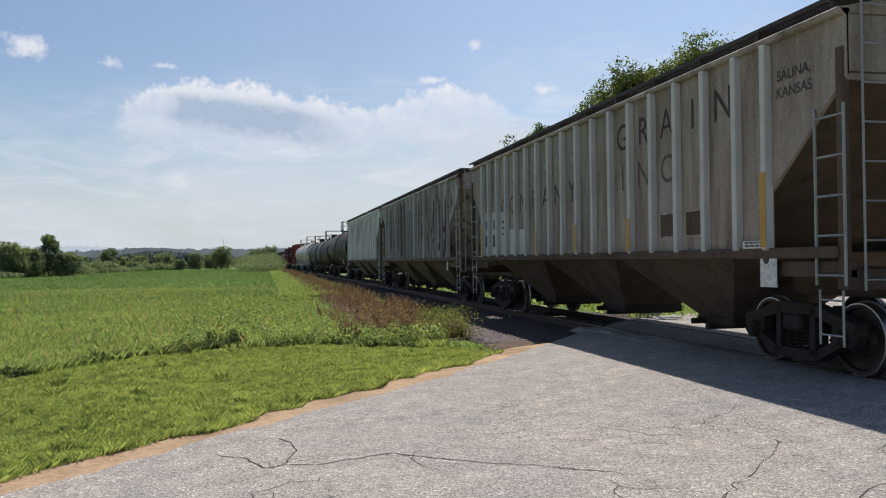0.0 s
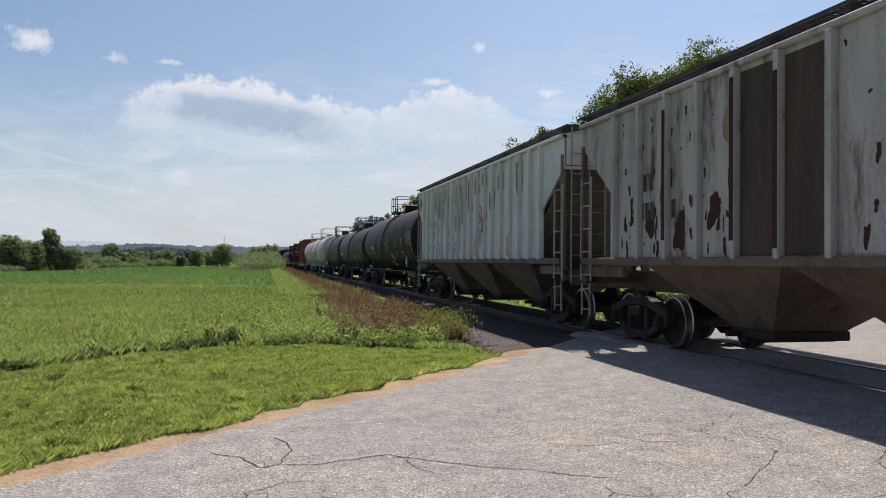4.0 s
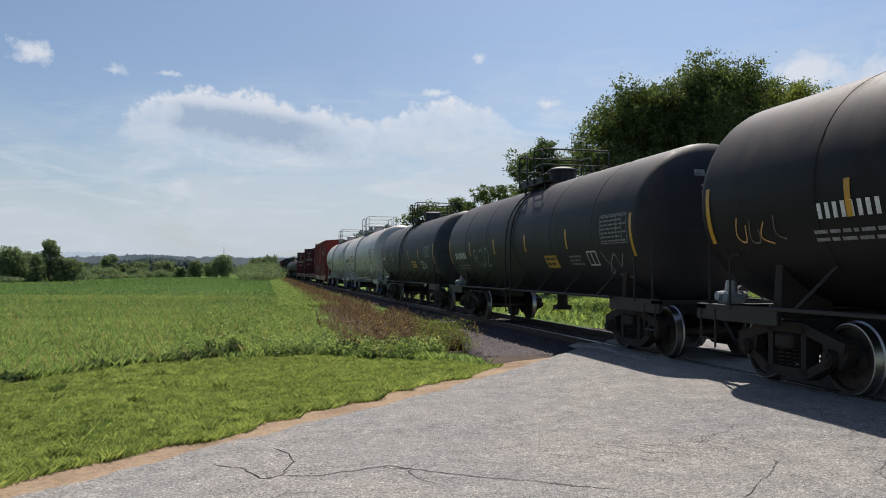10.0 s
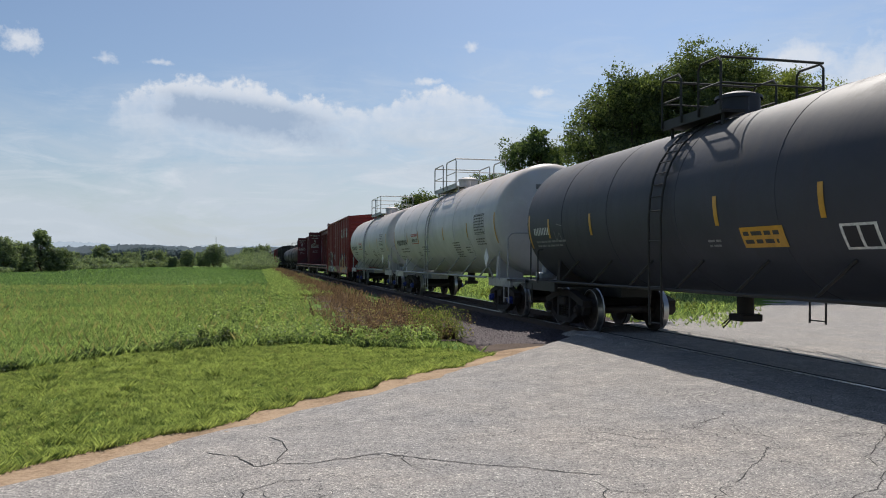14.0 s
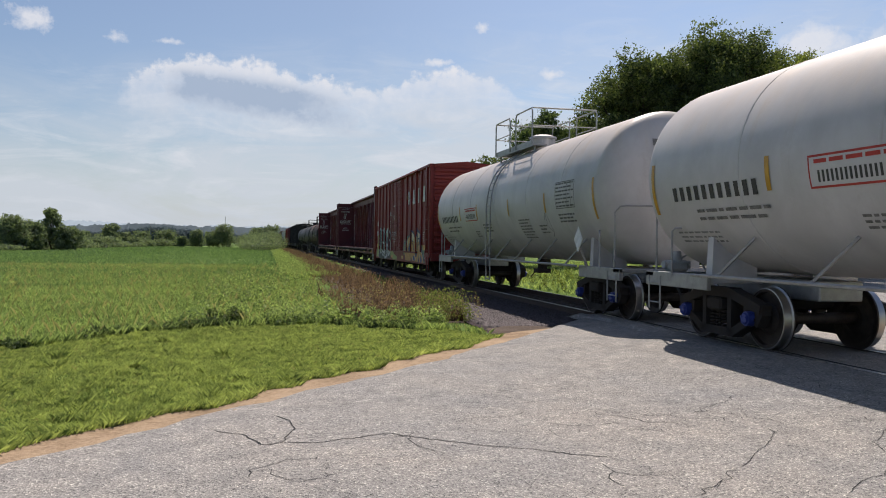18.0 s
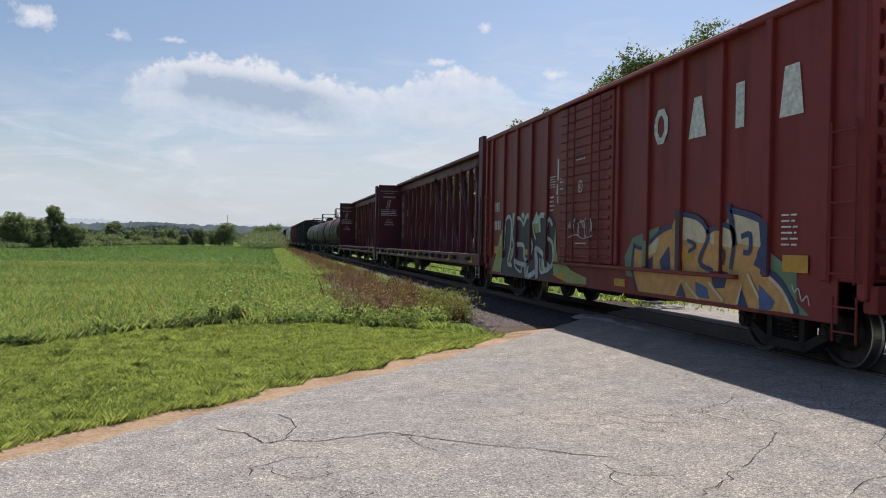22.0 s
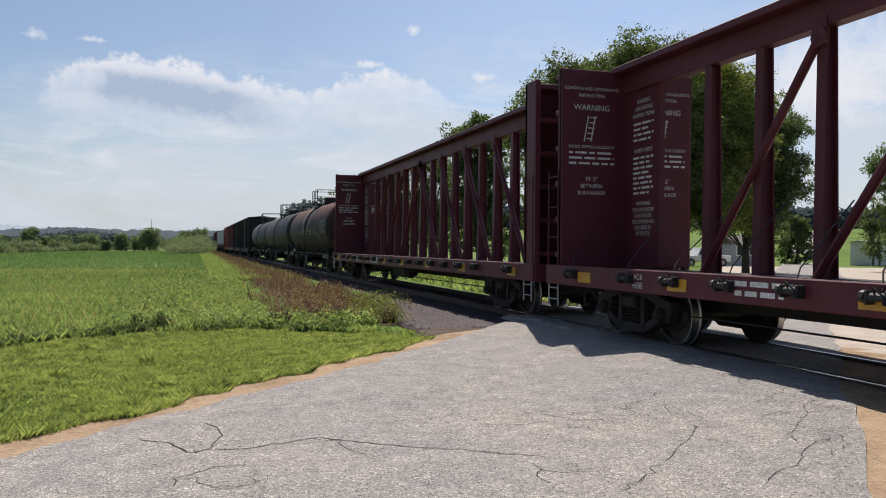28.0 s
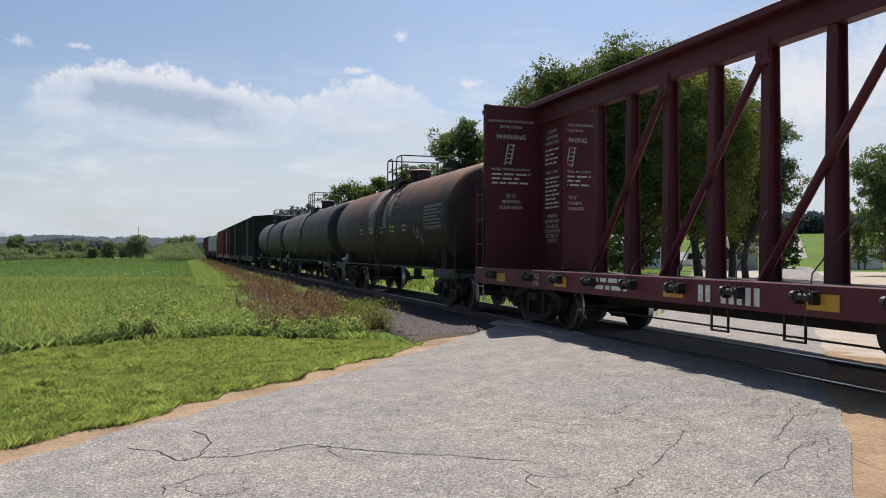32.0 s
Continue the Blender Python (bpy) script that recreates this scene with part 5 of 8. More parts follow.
def blob(car, y, z, wy, wz, mat, x, seed, name="graffiti_shape"):
    """A sprayed shape with a wobbling outline."""
    r = random.Random(seed)
    ph = [r.random() * 6.28 for _ in range(4)]
    v = [(x, y, z)]
    for k in range(28):
        a = 2 * math.pi * k / 28
        q = 1 + 0.22 * math.sin(2 * a + ph[0]) + 0.16 * math.sin(3 * a + ph[1]) + 0.10 * math.sin(5 * a + ph[2])
        ca, sa = math.cos(a), math.sin(a)
        box = min(1.0 / max(abs(ca), 1e-6), 1.0 / max(abs(sa), 1e-6)) ** 0.55
        v.append((x, y + wy / 2 * q * ca * box, z + wz / 2 * q * sa * box))
    g = Geo().add(v, [(0, 1 + k, 1 + (k + 1) % 28) for k in range(28)])
    return part(name, g.mesh(name, mat, 0), None, car)


def stroke(car, pts, width, mat, x, name="graffiti_stroke"):
    """A sprayed line through (y, z) points."""
    v = []
    for i, (y, z) in enumerate(pts):
        a, b = pts[max(i - 1, 0)], pts[min(i + 1, len(pts) - 1)]
        d = Vector((b[0] - a[0], b[1] - a[1])).normalized()
        v += [(x, y - d.y * width / 2, z + d.x * width / 2), (x, y + d.y * width / 2, z - d.x * width / 2)]
    g = Geo().add(v, [(2 * i, 2 * i + 1, 2 * i + 3, 2 * i + 2) for i in range(len(pts) - 1)])
    return part(name, g.mesh(name, mat, 0), None, car)


def shape(car, outline, mat, x, name="graffiti_shape"):
    """A flat sprayed shape with a (y, z) outline."""
    n = len(outline)
    return part(name, Geo().add([(x, y, z) for y, z in outline], [tuple(range(n))]).mesh(name, mat, 0), None, car)


def curved(pts):
    """A smooth line through a few points."""
    out = []
    for i in range(len(pts) - 1):
        a, b, c, d = (Vector(pts[max(0, min(len(pts) - 1, i + k))]) for k in (-1, 0, 1, 2))
        for t in (0.0, 0.25, 0.5, 0.75):
            out.append(tuple(0.5 * (2 * b + (c - a) * t + (2 * a - 5 * b + 4 * c - d) * t * t + (3 * b - a - 3 * c + d) * t ** 3)))
    return out + [tuple(pts[-1])]


# ---- covered hoppers ----
def hopper_car(u0, u1, label, body, post_mat, bay_mat, posts, rail_mat, dark_panels=(), board=True, cut=1.4, zc=2.55, ze=3.75, inset=0.0):
    """inset: how far the first and last inner posts stand from the ends of the full-height side; 0 spaces them evenly."""
    car, h = car_thing("hopper_car", u0, u1, label, "hopper car")
    W, Z0, Z1 = 1.56, 1.60, 4.28
    for s in (-1, 1):
        g = Geo()
        outline = [(-h + cut, Z0), (h - cut, Z0), (h - cut, zc), (h, ze), (h, Z1), (-h, Z1), (-h, ze), (-h + cut, zc)]
        g.prism(outline, s * W, s * (W - 0.05))
        part("side_sheet", g, body, car)
    if inset:
        pitch = (2 * h - 2 * cut - 2 * inset) / (posts - 3)
        post_ys = [-h + cut] + [-h + cut + inset + pitch * k for k in range(posts - 2)] + [h - cut]
    else:
        pitch = (2 * h - 2 * cut) / (posts - 1)
        post_ys = [-h + cut + pitch * k for k in range(posts)]
    pm = Geo().box(-0.06, 0.06, -0.055, 0.055, Z0 - 0.02, Z1 - 0.02, 0.012).mesh("side_post", post_mat)
    for s in (-1, 1):
        for y in post_ys:
            part("side_post", pm, None, car, "", (s * (W + 0.055), y, 0))
    for k in dark_panels:
        y = -h + cut + pitch * k
        patch(car, y + 0.06, y + pitch - 0.06, Z0 + 0.02, Z1 - 0.1, -W - 0.002, M_HOPPER_B_DARK, "bare_panel", "dark rusted bare panel")
    for s in (-1, 1):
        part("top_chord", Geo().box(s * W - 0.09, s * W + 0.09, -h, h, Z1 - 0.02, Z1 + 0.07, 0.02), body, car)
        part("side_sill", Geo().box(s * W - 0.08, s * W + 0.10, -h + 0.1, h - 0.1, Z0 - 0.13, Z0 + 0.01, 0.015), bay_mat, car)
    roof = Geo()
    prof = [(-W - 0.05, Z1 + 0.06), (-0.75, Z1 + 0.24), (0.75, Z1 + 0.24), (W + 0.05, Z1 + 0.06), (W, Z1 - 0.02), (-W, Z1 - 0.02)]
    v = [(x, y, z) for y in (-h, h) for x, z in prof]
    roof.add(v, [(i, (i + 1) % 6, 6 + (i + 1) % 6, 6 + i) for i in range(6)] + [tuple(range(6)), tuple(range(11, 5, -1))])
    part("roof", roof, body, car)
    hatch = Geo()
    hatch.box(-0.32, 0.32, -h + 0.9, h - 0.9, Z1 + 0.22, Z1 + 0.33, 0.03)
    for k in range(14):
        y = -h + 1.2 + (2 * h - 2.4) * k / 13
        hatch.box(-0.42, 0.42, y - 0.04, y + 0.04, Z1 + 0.2, Z1 + 0.38, 0.01)
    part("hatch_cover", hatch, body, car)
    if board:
        for s in (-1, 1):
            g = Geo()
            for x in (1.02, 1.58):
                g.box(s * x - 0.012, s * x + 0.012, -h - 0.25, h + 0.25, Z1 + 0.20, Z1 + 0.245)
            for x in (1.15, 1.30, 1.44):
                g.box(s * x - 0.006, s * x + 0.006, -h - 0.25, h + 0.25, Z1 + 0.21, Z1 + 0.24)
            k = int((2 * h + 0.5) / 0.09)
            for i in range(k):
                y = -h - 0.25 + 0.09 * i
                g.box(min(s * 1.02, s * 1.58), max(s * 1.02, s * 1.58), y, y + 0.014, Z1 + 0.212, Z1 + 0.238)
            for i in range(12):
                y = -h + 0.2 + (2 * h - 0.4) * i / 11
                g.box(s * 1.3 - 0.26, s * 1.3 + 0.26, y - 0.025, y + 0.025, Z1 + 0.05, Z1 + 0.212)
            part("running_board", g, M_GRATING, car, "open steel grating walkway on the roof")
    # three discharge bays
    b0, b1 = -h + cut + 0.9, h - cut - 0.9
    step = (b1 - b0) / 3
    for k in range(3):
        y0, y1 = b0 + step * k, b0 + step * (k + 1)
        m = (y0 + y1) / 2
        g = Geo()
        g.hexa([(-0.62, m - 0.5, 0.50), (0.62, m - 0.5, 0.50), (0.62, m + 0.5, 0.50), (-0.62, m + 0.5, 0.50)],
               [(-W + 0.02, y0, Z0 - 0.05), (W - 0.02, y0, Z0 - 0.05), (W - 0.02, y1, Z0 - 0.05), (-W + 0.02, y1, Z0 - 0.05)])
        bay = part("hopper_bay", g, bay_mat, car, "sloping discharge bay, grimy and darker than the sides")
        o = Geo().box(-0.66, 0.66, m - 0.56, m + 0.56, 0.36, 0.51, 0.02)
        o.box(-0.8, 0.8, m - 0.06, m + 0.06, 0.30, 0.38, 0.01)
        o.cyl((-0.9, m + 0.3, 0.42), (-0.66, m + 0.3, 0.42), 0.05, 8)
        part("outlet_gate", o, M_TRUCK, bay)
    # sloping ends with their frames
    for s in (-1, 1):
        g = Geo()
        ys = lambda d: s * (h - d)
        low = [(-W + 0.04, ys(0.03), ze), (W - 0.04, ys(0.03), ze), (W - 0.04, ys(cut + 1.36), Z0 - 0.1), (-W + 0.04, ys(cut + 1.36), Z0 - 0.1)]
        high = [(x, y + s * 0.05, z + 0.04) for x, y, z in low]
        g.add([*low, *high], [(0, 1, 2, 3), (7, 6, 5, 4), (0, 4, 5, 1), (1, 5, 6, 2), (2, 6, 7, 3), (3, 7, 4, 0)])
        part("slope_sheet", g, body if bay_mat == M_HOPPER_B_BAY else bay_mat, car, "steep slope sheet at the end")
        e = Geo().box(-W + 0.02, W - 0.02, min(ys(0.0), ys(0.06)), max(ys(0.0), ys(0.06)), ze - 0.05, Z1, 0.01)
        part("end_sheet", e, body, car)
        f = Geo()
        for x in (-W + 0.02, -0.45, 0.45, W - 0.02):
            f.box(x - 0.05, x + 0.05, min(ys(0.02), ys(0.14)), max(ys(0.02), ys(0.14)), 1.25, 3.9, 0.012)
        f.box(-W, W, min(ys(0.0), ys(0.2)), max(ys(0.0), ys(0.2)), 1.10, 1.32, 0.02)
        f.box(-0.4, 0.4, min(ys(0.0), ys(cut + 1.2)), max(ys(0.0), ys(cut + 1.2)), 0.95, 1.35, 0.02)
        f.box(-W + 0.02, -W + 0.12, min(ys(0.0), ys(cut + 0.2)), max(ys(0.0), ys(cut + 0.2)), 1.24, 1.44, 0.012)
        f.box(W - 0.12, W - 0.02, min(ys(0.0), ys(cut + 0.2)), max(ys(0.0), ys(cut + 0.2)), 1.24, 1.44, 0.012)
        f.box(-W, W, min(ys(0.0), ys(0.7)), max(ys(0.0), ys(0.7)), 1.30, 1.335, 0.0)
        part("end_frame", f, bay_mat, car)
        for x in (-1, 1):
            ladder(car, x * (W + 0.02), ys(0.27), 1.15, 3.25, 0.5, 5, rail_mat, r=0.02)
            ladder(car, x * (W + 0.02), ys(0.27), 0.45, 1.1, 0.40, 2, rail_mat)
        ladder(car, -W + 0.35, s * (h + 0.1), 1.1, Z1 + 0.2, 0.42, 8, rail_mat, "x")
        b = Geo().lathe([(0, 0.25), (0.02, 0.28), (0.04, 0.25)], "y", 18, (0.75, s * (h + 0.12), 2.6))
        b.box(0.72, 0.78, s * (h + 0.12) - 0.03, s * (h + 0.12) + 0.06, 2.33, 2.87)
        part("brake_wheel", b, M_TRUCK, car)
        coupler(car, s * (h + 0.1), s)
        truck(car, s * (h - 1.62))
    return car, h, W, pitch, cut


M_FADED = plain("faded_lettering", (0.06, 0.048, 0.042), 0.8, 0.0, 0.35, 7.0)
M_FADED2 = plain("worn_off_lettering", (0.13, 0.10, 0.083), 0.8, 0.0, 0.4, 7.0)
M_PALEINK = plain("ghost_lettering", (0.34, 0.29, 0.25), 0.8, 0.0, 0.4, 7.0)
A_CAR, h, W, pt, cut = hopper_car(8.1, 24.8, "grimy grey covered hopper with faded dark lettering", M_HOPPER_A, M_HOPPER_A_POST, M_HOPPER_A_BAY, 18, M_GALV, cut=1.43, zc=2.33, ze=3.56, inset=0.68)
X = -W - 0.008
q0 = -h + cut + 0.68


def slot(j):
    """Middle of the jth panel between two posts of the grimy hopper."""
    return q0 + pt * (j + 0.5)


stencil(A_CAR, "SALINA,", -h + 0.92, 3.80, X, 0.19, M_DARKINK)
stencil(A_CAR, "KANSAS", -h + 0.92, 3.58, X, 0.19, M_DARKINK)
for j, sign in enumerate("NIARG"):
    stencil(A_CAR, sign, slot(j), 3.68, X, 0.68, M_FADED, label="faded dark lettering")
for j, sign in zip((2, 3, 4), "CNI"):
    stencil(A_CAR, sign, slot(j), 2.93, X, 0.66, M_FADED2, label="nearly worn-off dark lettering")
for j, sign in enumerate("YNAPMOC"):
    stencil(A_CAR, sign, slot(j + 7), 2.91, X, 0.66, M_FADED if j < 3 else M_FADED2, label="faded dark lettering")
for j in range(7):
    block_letters(A_CAR, "8", slot(j + 7), 3.7, X, 0.46, M_PALEINK, wide=0.5)
for y0, y1, top in ((h - cut - 0.61, h - cut - 0.07, 2.86), (slot(14) - 0.34, slot(14) + 0.34, 2.84), (slot(13) - 0.34, slot(13) + 0.34, 2.8), (slot(12) - 0.34, slot(12) + 0.34, 2.3), (slot(11) - 0.34, slot(11) + 0.34, 2.26)):
    patch(A_CAR, y0, y1, 1.64, top, -W - 0.003, M_HOPPER_A_POST, "repainted_panel", "patch of newer pale grey paint")
for y in (h - cut - 0.34, slot(14)):
    block_letters(A_CAR, "88", y, 2.5, X - 0.006, 0.26, M_DARKINK, 0.85, wide=0.5)
    block_letters(A_CAR, "88", y, 2.03, X - 0.006, 0.34, M_DARKINK, 0.75, wide=0.5)
bars(A_CAR, slot(13), 2.3, X - 0.006, 0.3, 0.5, 3, M_DARKINK, seed=9, fill=0.3)
for j in (1, 2):
    patch(A_CAR, slot(j) - 0.26, slot(j) + 0.26, 1.82, 2.23, -W - 0.003, M_PALEINK, "data_panel")
    patch(A_CAR, slot(j) - 0.235, slot(j) + 0.235, 1.845, 2.205, -W - 0.006, M_HOPPER_A_BAY, "data_panel")
patch(A_CAR, -h + cut - 0.06, -h + cut + 0.06, 1.62, 2.6, -W - 0.118, M_YELLOW, "reflector")
patch(A_CAR, h - cut - 0.06, h - cut + 0.06, 1.62, 2.5, -W - 0.118, M_YELLOW, "reflector")
for j in (3, 6, 9):
    patch(A_CAR, q0 + pt * (j + 1) - 0.06, q0 + pt * (j + 1) + 0.06, 1.62, 2.2, -W - 0.118, M_YELLOW, "reflector")
patch(A_CAR, -h + cut + 0.06, -h + cut + 0.55, 1.60, 1.71, -W - 0.062, M_WHITE, "builder_plate")
bars(A_CAR, -h + cut + 0.3, 1.655, -W - 0.07, 0.4, 0.08, 2, M_DARKINK, seed=12)
patch(A_CAR, -h + cut - 0.2, -h + cut + 0.16, 1.1, 1.57, -W - 0.06, M_WHITE, "routing_board", "white board with a dark disc")
part("disc", Geo().cyl((0, 0, 0), (0.006, 0, 0), 0.06, 16), M_DARKINK, A_CAR, "", (-W - 0.074, -h + cut + 0.02, 1.46))

B_CAR, h, W, pt, cut = hopper_car(26.38, 43.7, "weathered grey covered hopper streaked with brown rust", M_HOPPER_B, M_HOPPER_B, M_HOPPER_B_BAY, 15, M_GALV, (8, 9), cut=1.72, zc=2.62, ze=3.9)
y0 = -h + cut
block_letters(B_CAR, "88 88", y0 + pt * 12.4, 2.9, -W - 0.008, 0.3, M_DARKINK, 0.75)
block_letters(B_CAR, "888 888", y0 + pt * 12.4, 2.4, -W - 0.008, 0.3, M_DARKINK, 0.62)
patch(B_CAR, y0 + pt * 1.5 - 0.24, y0 + pt * 1.5 + 0.24, 1.8, 2.15, -W - 0.003, M_WHITE, "data_panel")
patch(B_CAR, y0 + pt * 1.5 - 0.22, y0 + pt * 1.5 + 0.22, 1.83, 2.12, -W - 0.006, M_HOPPER_B_DARK, "data_panel")
bars(B_CAR, y0 + pt * 1.5, 1.97, -W - 0.017, 0.38, 0.26, 5, M_WHITE, seed=4, fill=0.14)
patch(B_CAR, y0 + pt * 0.5 - 0.2, y0 + pt * 0.5 + 0.2, 1.75, 2.2, -W - 0.003, M_HOPPER_B_DARK, "data_panel")
patch(B_CAR, y0 - 0.1, y0 + 0.1, 1.14, 1.46, -W - 0.06, M_HOPPER_A_POST, "routing_board", "pale board on the sill")

C_CAR, h, W, pt, cut = hopper_car(44.75, 61.55, "pale grey covered hopper with orange rust streaks", M_HOPPER_C, M_HOPPER_C_POST, M_HOPPER_C_BAY, 18, M_GALV, zc=2.75, ze=3.62, inset=0.8)
q0 = -h + cut + 0.8
X = -W - 0.008
rust = painted_steel("rust_run", (0.30, 0.16, 0.09), (0.42, 0.36, 0.3), (0.24, 0.09, 0.04), 0.5, 0.6, 0.7, 0.9)
r = random.Random(31)
for k, z0, z1 in ((13, 3.3, 4.1), (12, 3.0, 4.1), (11, 3.5, 4.2), (9, 2.5, 3.2), (9, 3.3, 4.1), (8, 2.7, 4.1), (7, 3.0, 4.2), (6, 3.5, 4.25), (5, 3.7, 4.2), (5, 2.3, 2.9), (4, 2.9, 3.6), (3, 3.3, 4.0), (1, 3.2, 4.1)):
    for side in (-1, 1, 0):
        a = q0 + pt * k + side * 0.035
        patch(C_CAR, a - 0.022, a + 0.022, z0 + 0.25 * r.random(), z1 - 0.25 * r.random(), -W - 0.117, rust, "rust_streak", "orange rust run on the post")
    for _ in range(3):
        blob(C_CAR, q0 + pt * k - 0.08 - 0.06 * r.random(), r.uniform(z0, z1), 0.03 + 0.04 * r.random(), 0.15 + 0.3 * r.random(), rust, -W - 0.004, r.randint(1, 999), "rust_stain")
for _ in range(26):
    blob(C_CAR, h - 0.2 - 1.0 * r.random(), r.uniform(3.45, 4.05), 0.04 + 0.16 * r.random(), 0.06 + 0.25 * r.random(), rust if r.random() < 0.6 else M_OCHRE, -W - 0.003 - 0.001 * r.random(), r.randint(1, 999), "rust_stain")
for y in (5.9, 5.05):
    block_letters(C_CAR, "88", y, 2.92, X, 0.24, M_DARKINK, 0.8, wide=0.4)
    block_letters(C_CAR, "88", y, 2.5, X, 0.24, M_DARKINK, 0.8, wide=0.4)
    bars(C_CAR, y, 2.0, X, 0.55, 0.2, 2, M_DARKINK, seed=2, fill=0.35)
ring_y = ((4.25, 2.64, M_DARKINK, 0.14), (-1.35, 2.95, M_REDINK, 0.27), (2.6, 2.5, M_REDINK, 0.2))
for y, z, ink, size in ring_y:
    g = Geo().lathe([(0.0, size), (0.0, size * 0.84)], "x", 24)
    part("warning_ring", g, ink, C_CAR, "", (X, y, z))
    g = Geo().add([(0, -size * 0.65, -size * 0.5), (0, -size * 0.5, -size * 0.65), (0, size * 0.65, size * 0.5), (0, size * 0.5, size * 0.65)], [(0, 1, 2, 3)])
    part("warning_bar", g, ink, C_CAR, "", (X - 0.001, y, z))
for k, line in enumerate(("CAUTION", "OPEN ROOF", "HATCH BEFORE", "UNLOADING")):
    stencil(C_CAR, line, -1.3, 2.44 - 0.12 * k, X, 0.125, M_DARKINK)
bars(C_CAR, 2.6, 2.0, X, 0.4, 0.4, 4, M_DARKINK, seed=5, fill=0.35)
bars(C_CAR, 0.75, 2.05, X, 0.55, 0.3, 4, M_FADED2, seed=6, fill=0.3)
bars(C_CAR, 2.0, 1.9, X, 0.4, 0.14, 2, M_DARKINK, seed=8, fill=0.4)
for k in (12, 9, 6, 2):
    patch(C_CAR, q0 + pt * k - 0.06, q0 + pt * k + 0.06, 1.68, 2.2, -W - 0.119, M_YELLOW, "reflector")


M_SPILL = painted_steel("dried_spill", (0.30, 0.28, 0.26), (0.06, 0.055, 0.05), (0.15, 0.08, 0.05), 0.7, 0.2, 0.8, 0.9)
M_CHALK = plain("pale_blue_chalk", (0.20, 0.27, 0.29), 0.9)
M_SOFTINK = plain("worn_dark_stencil", (0.15, 0.145, 0.14), 0.7, 0.0, 0.3, 14.0)
M_GREYINK = plain("grey_stencil", (0.22, 0.22, 0.225), 0.8, 0.0, 0.3, 14.0)


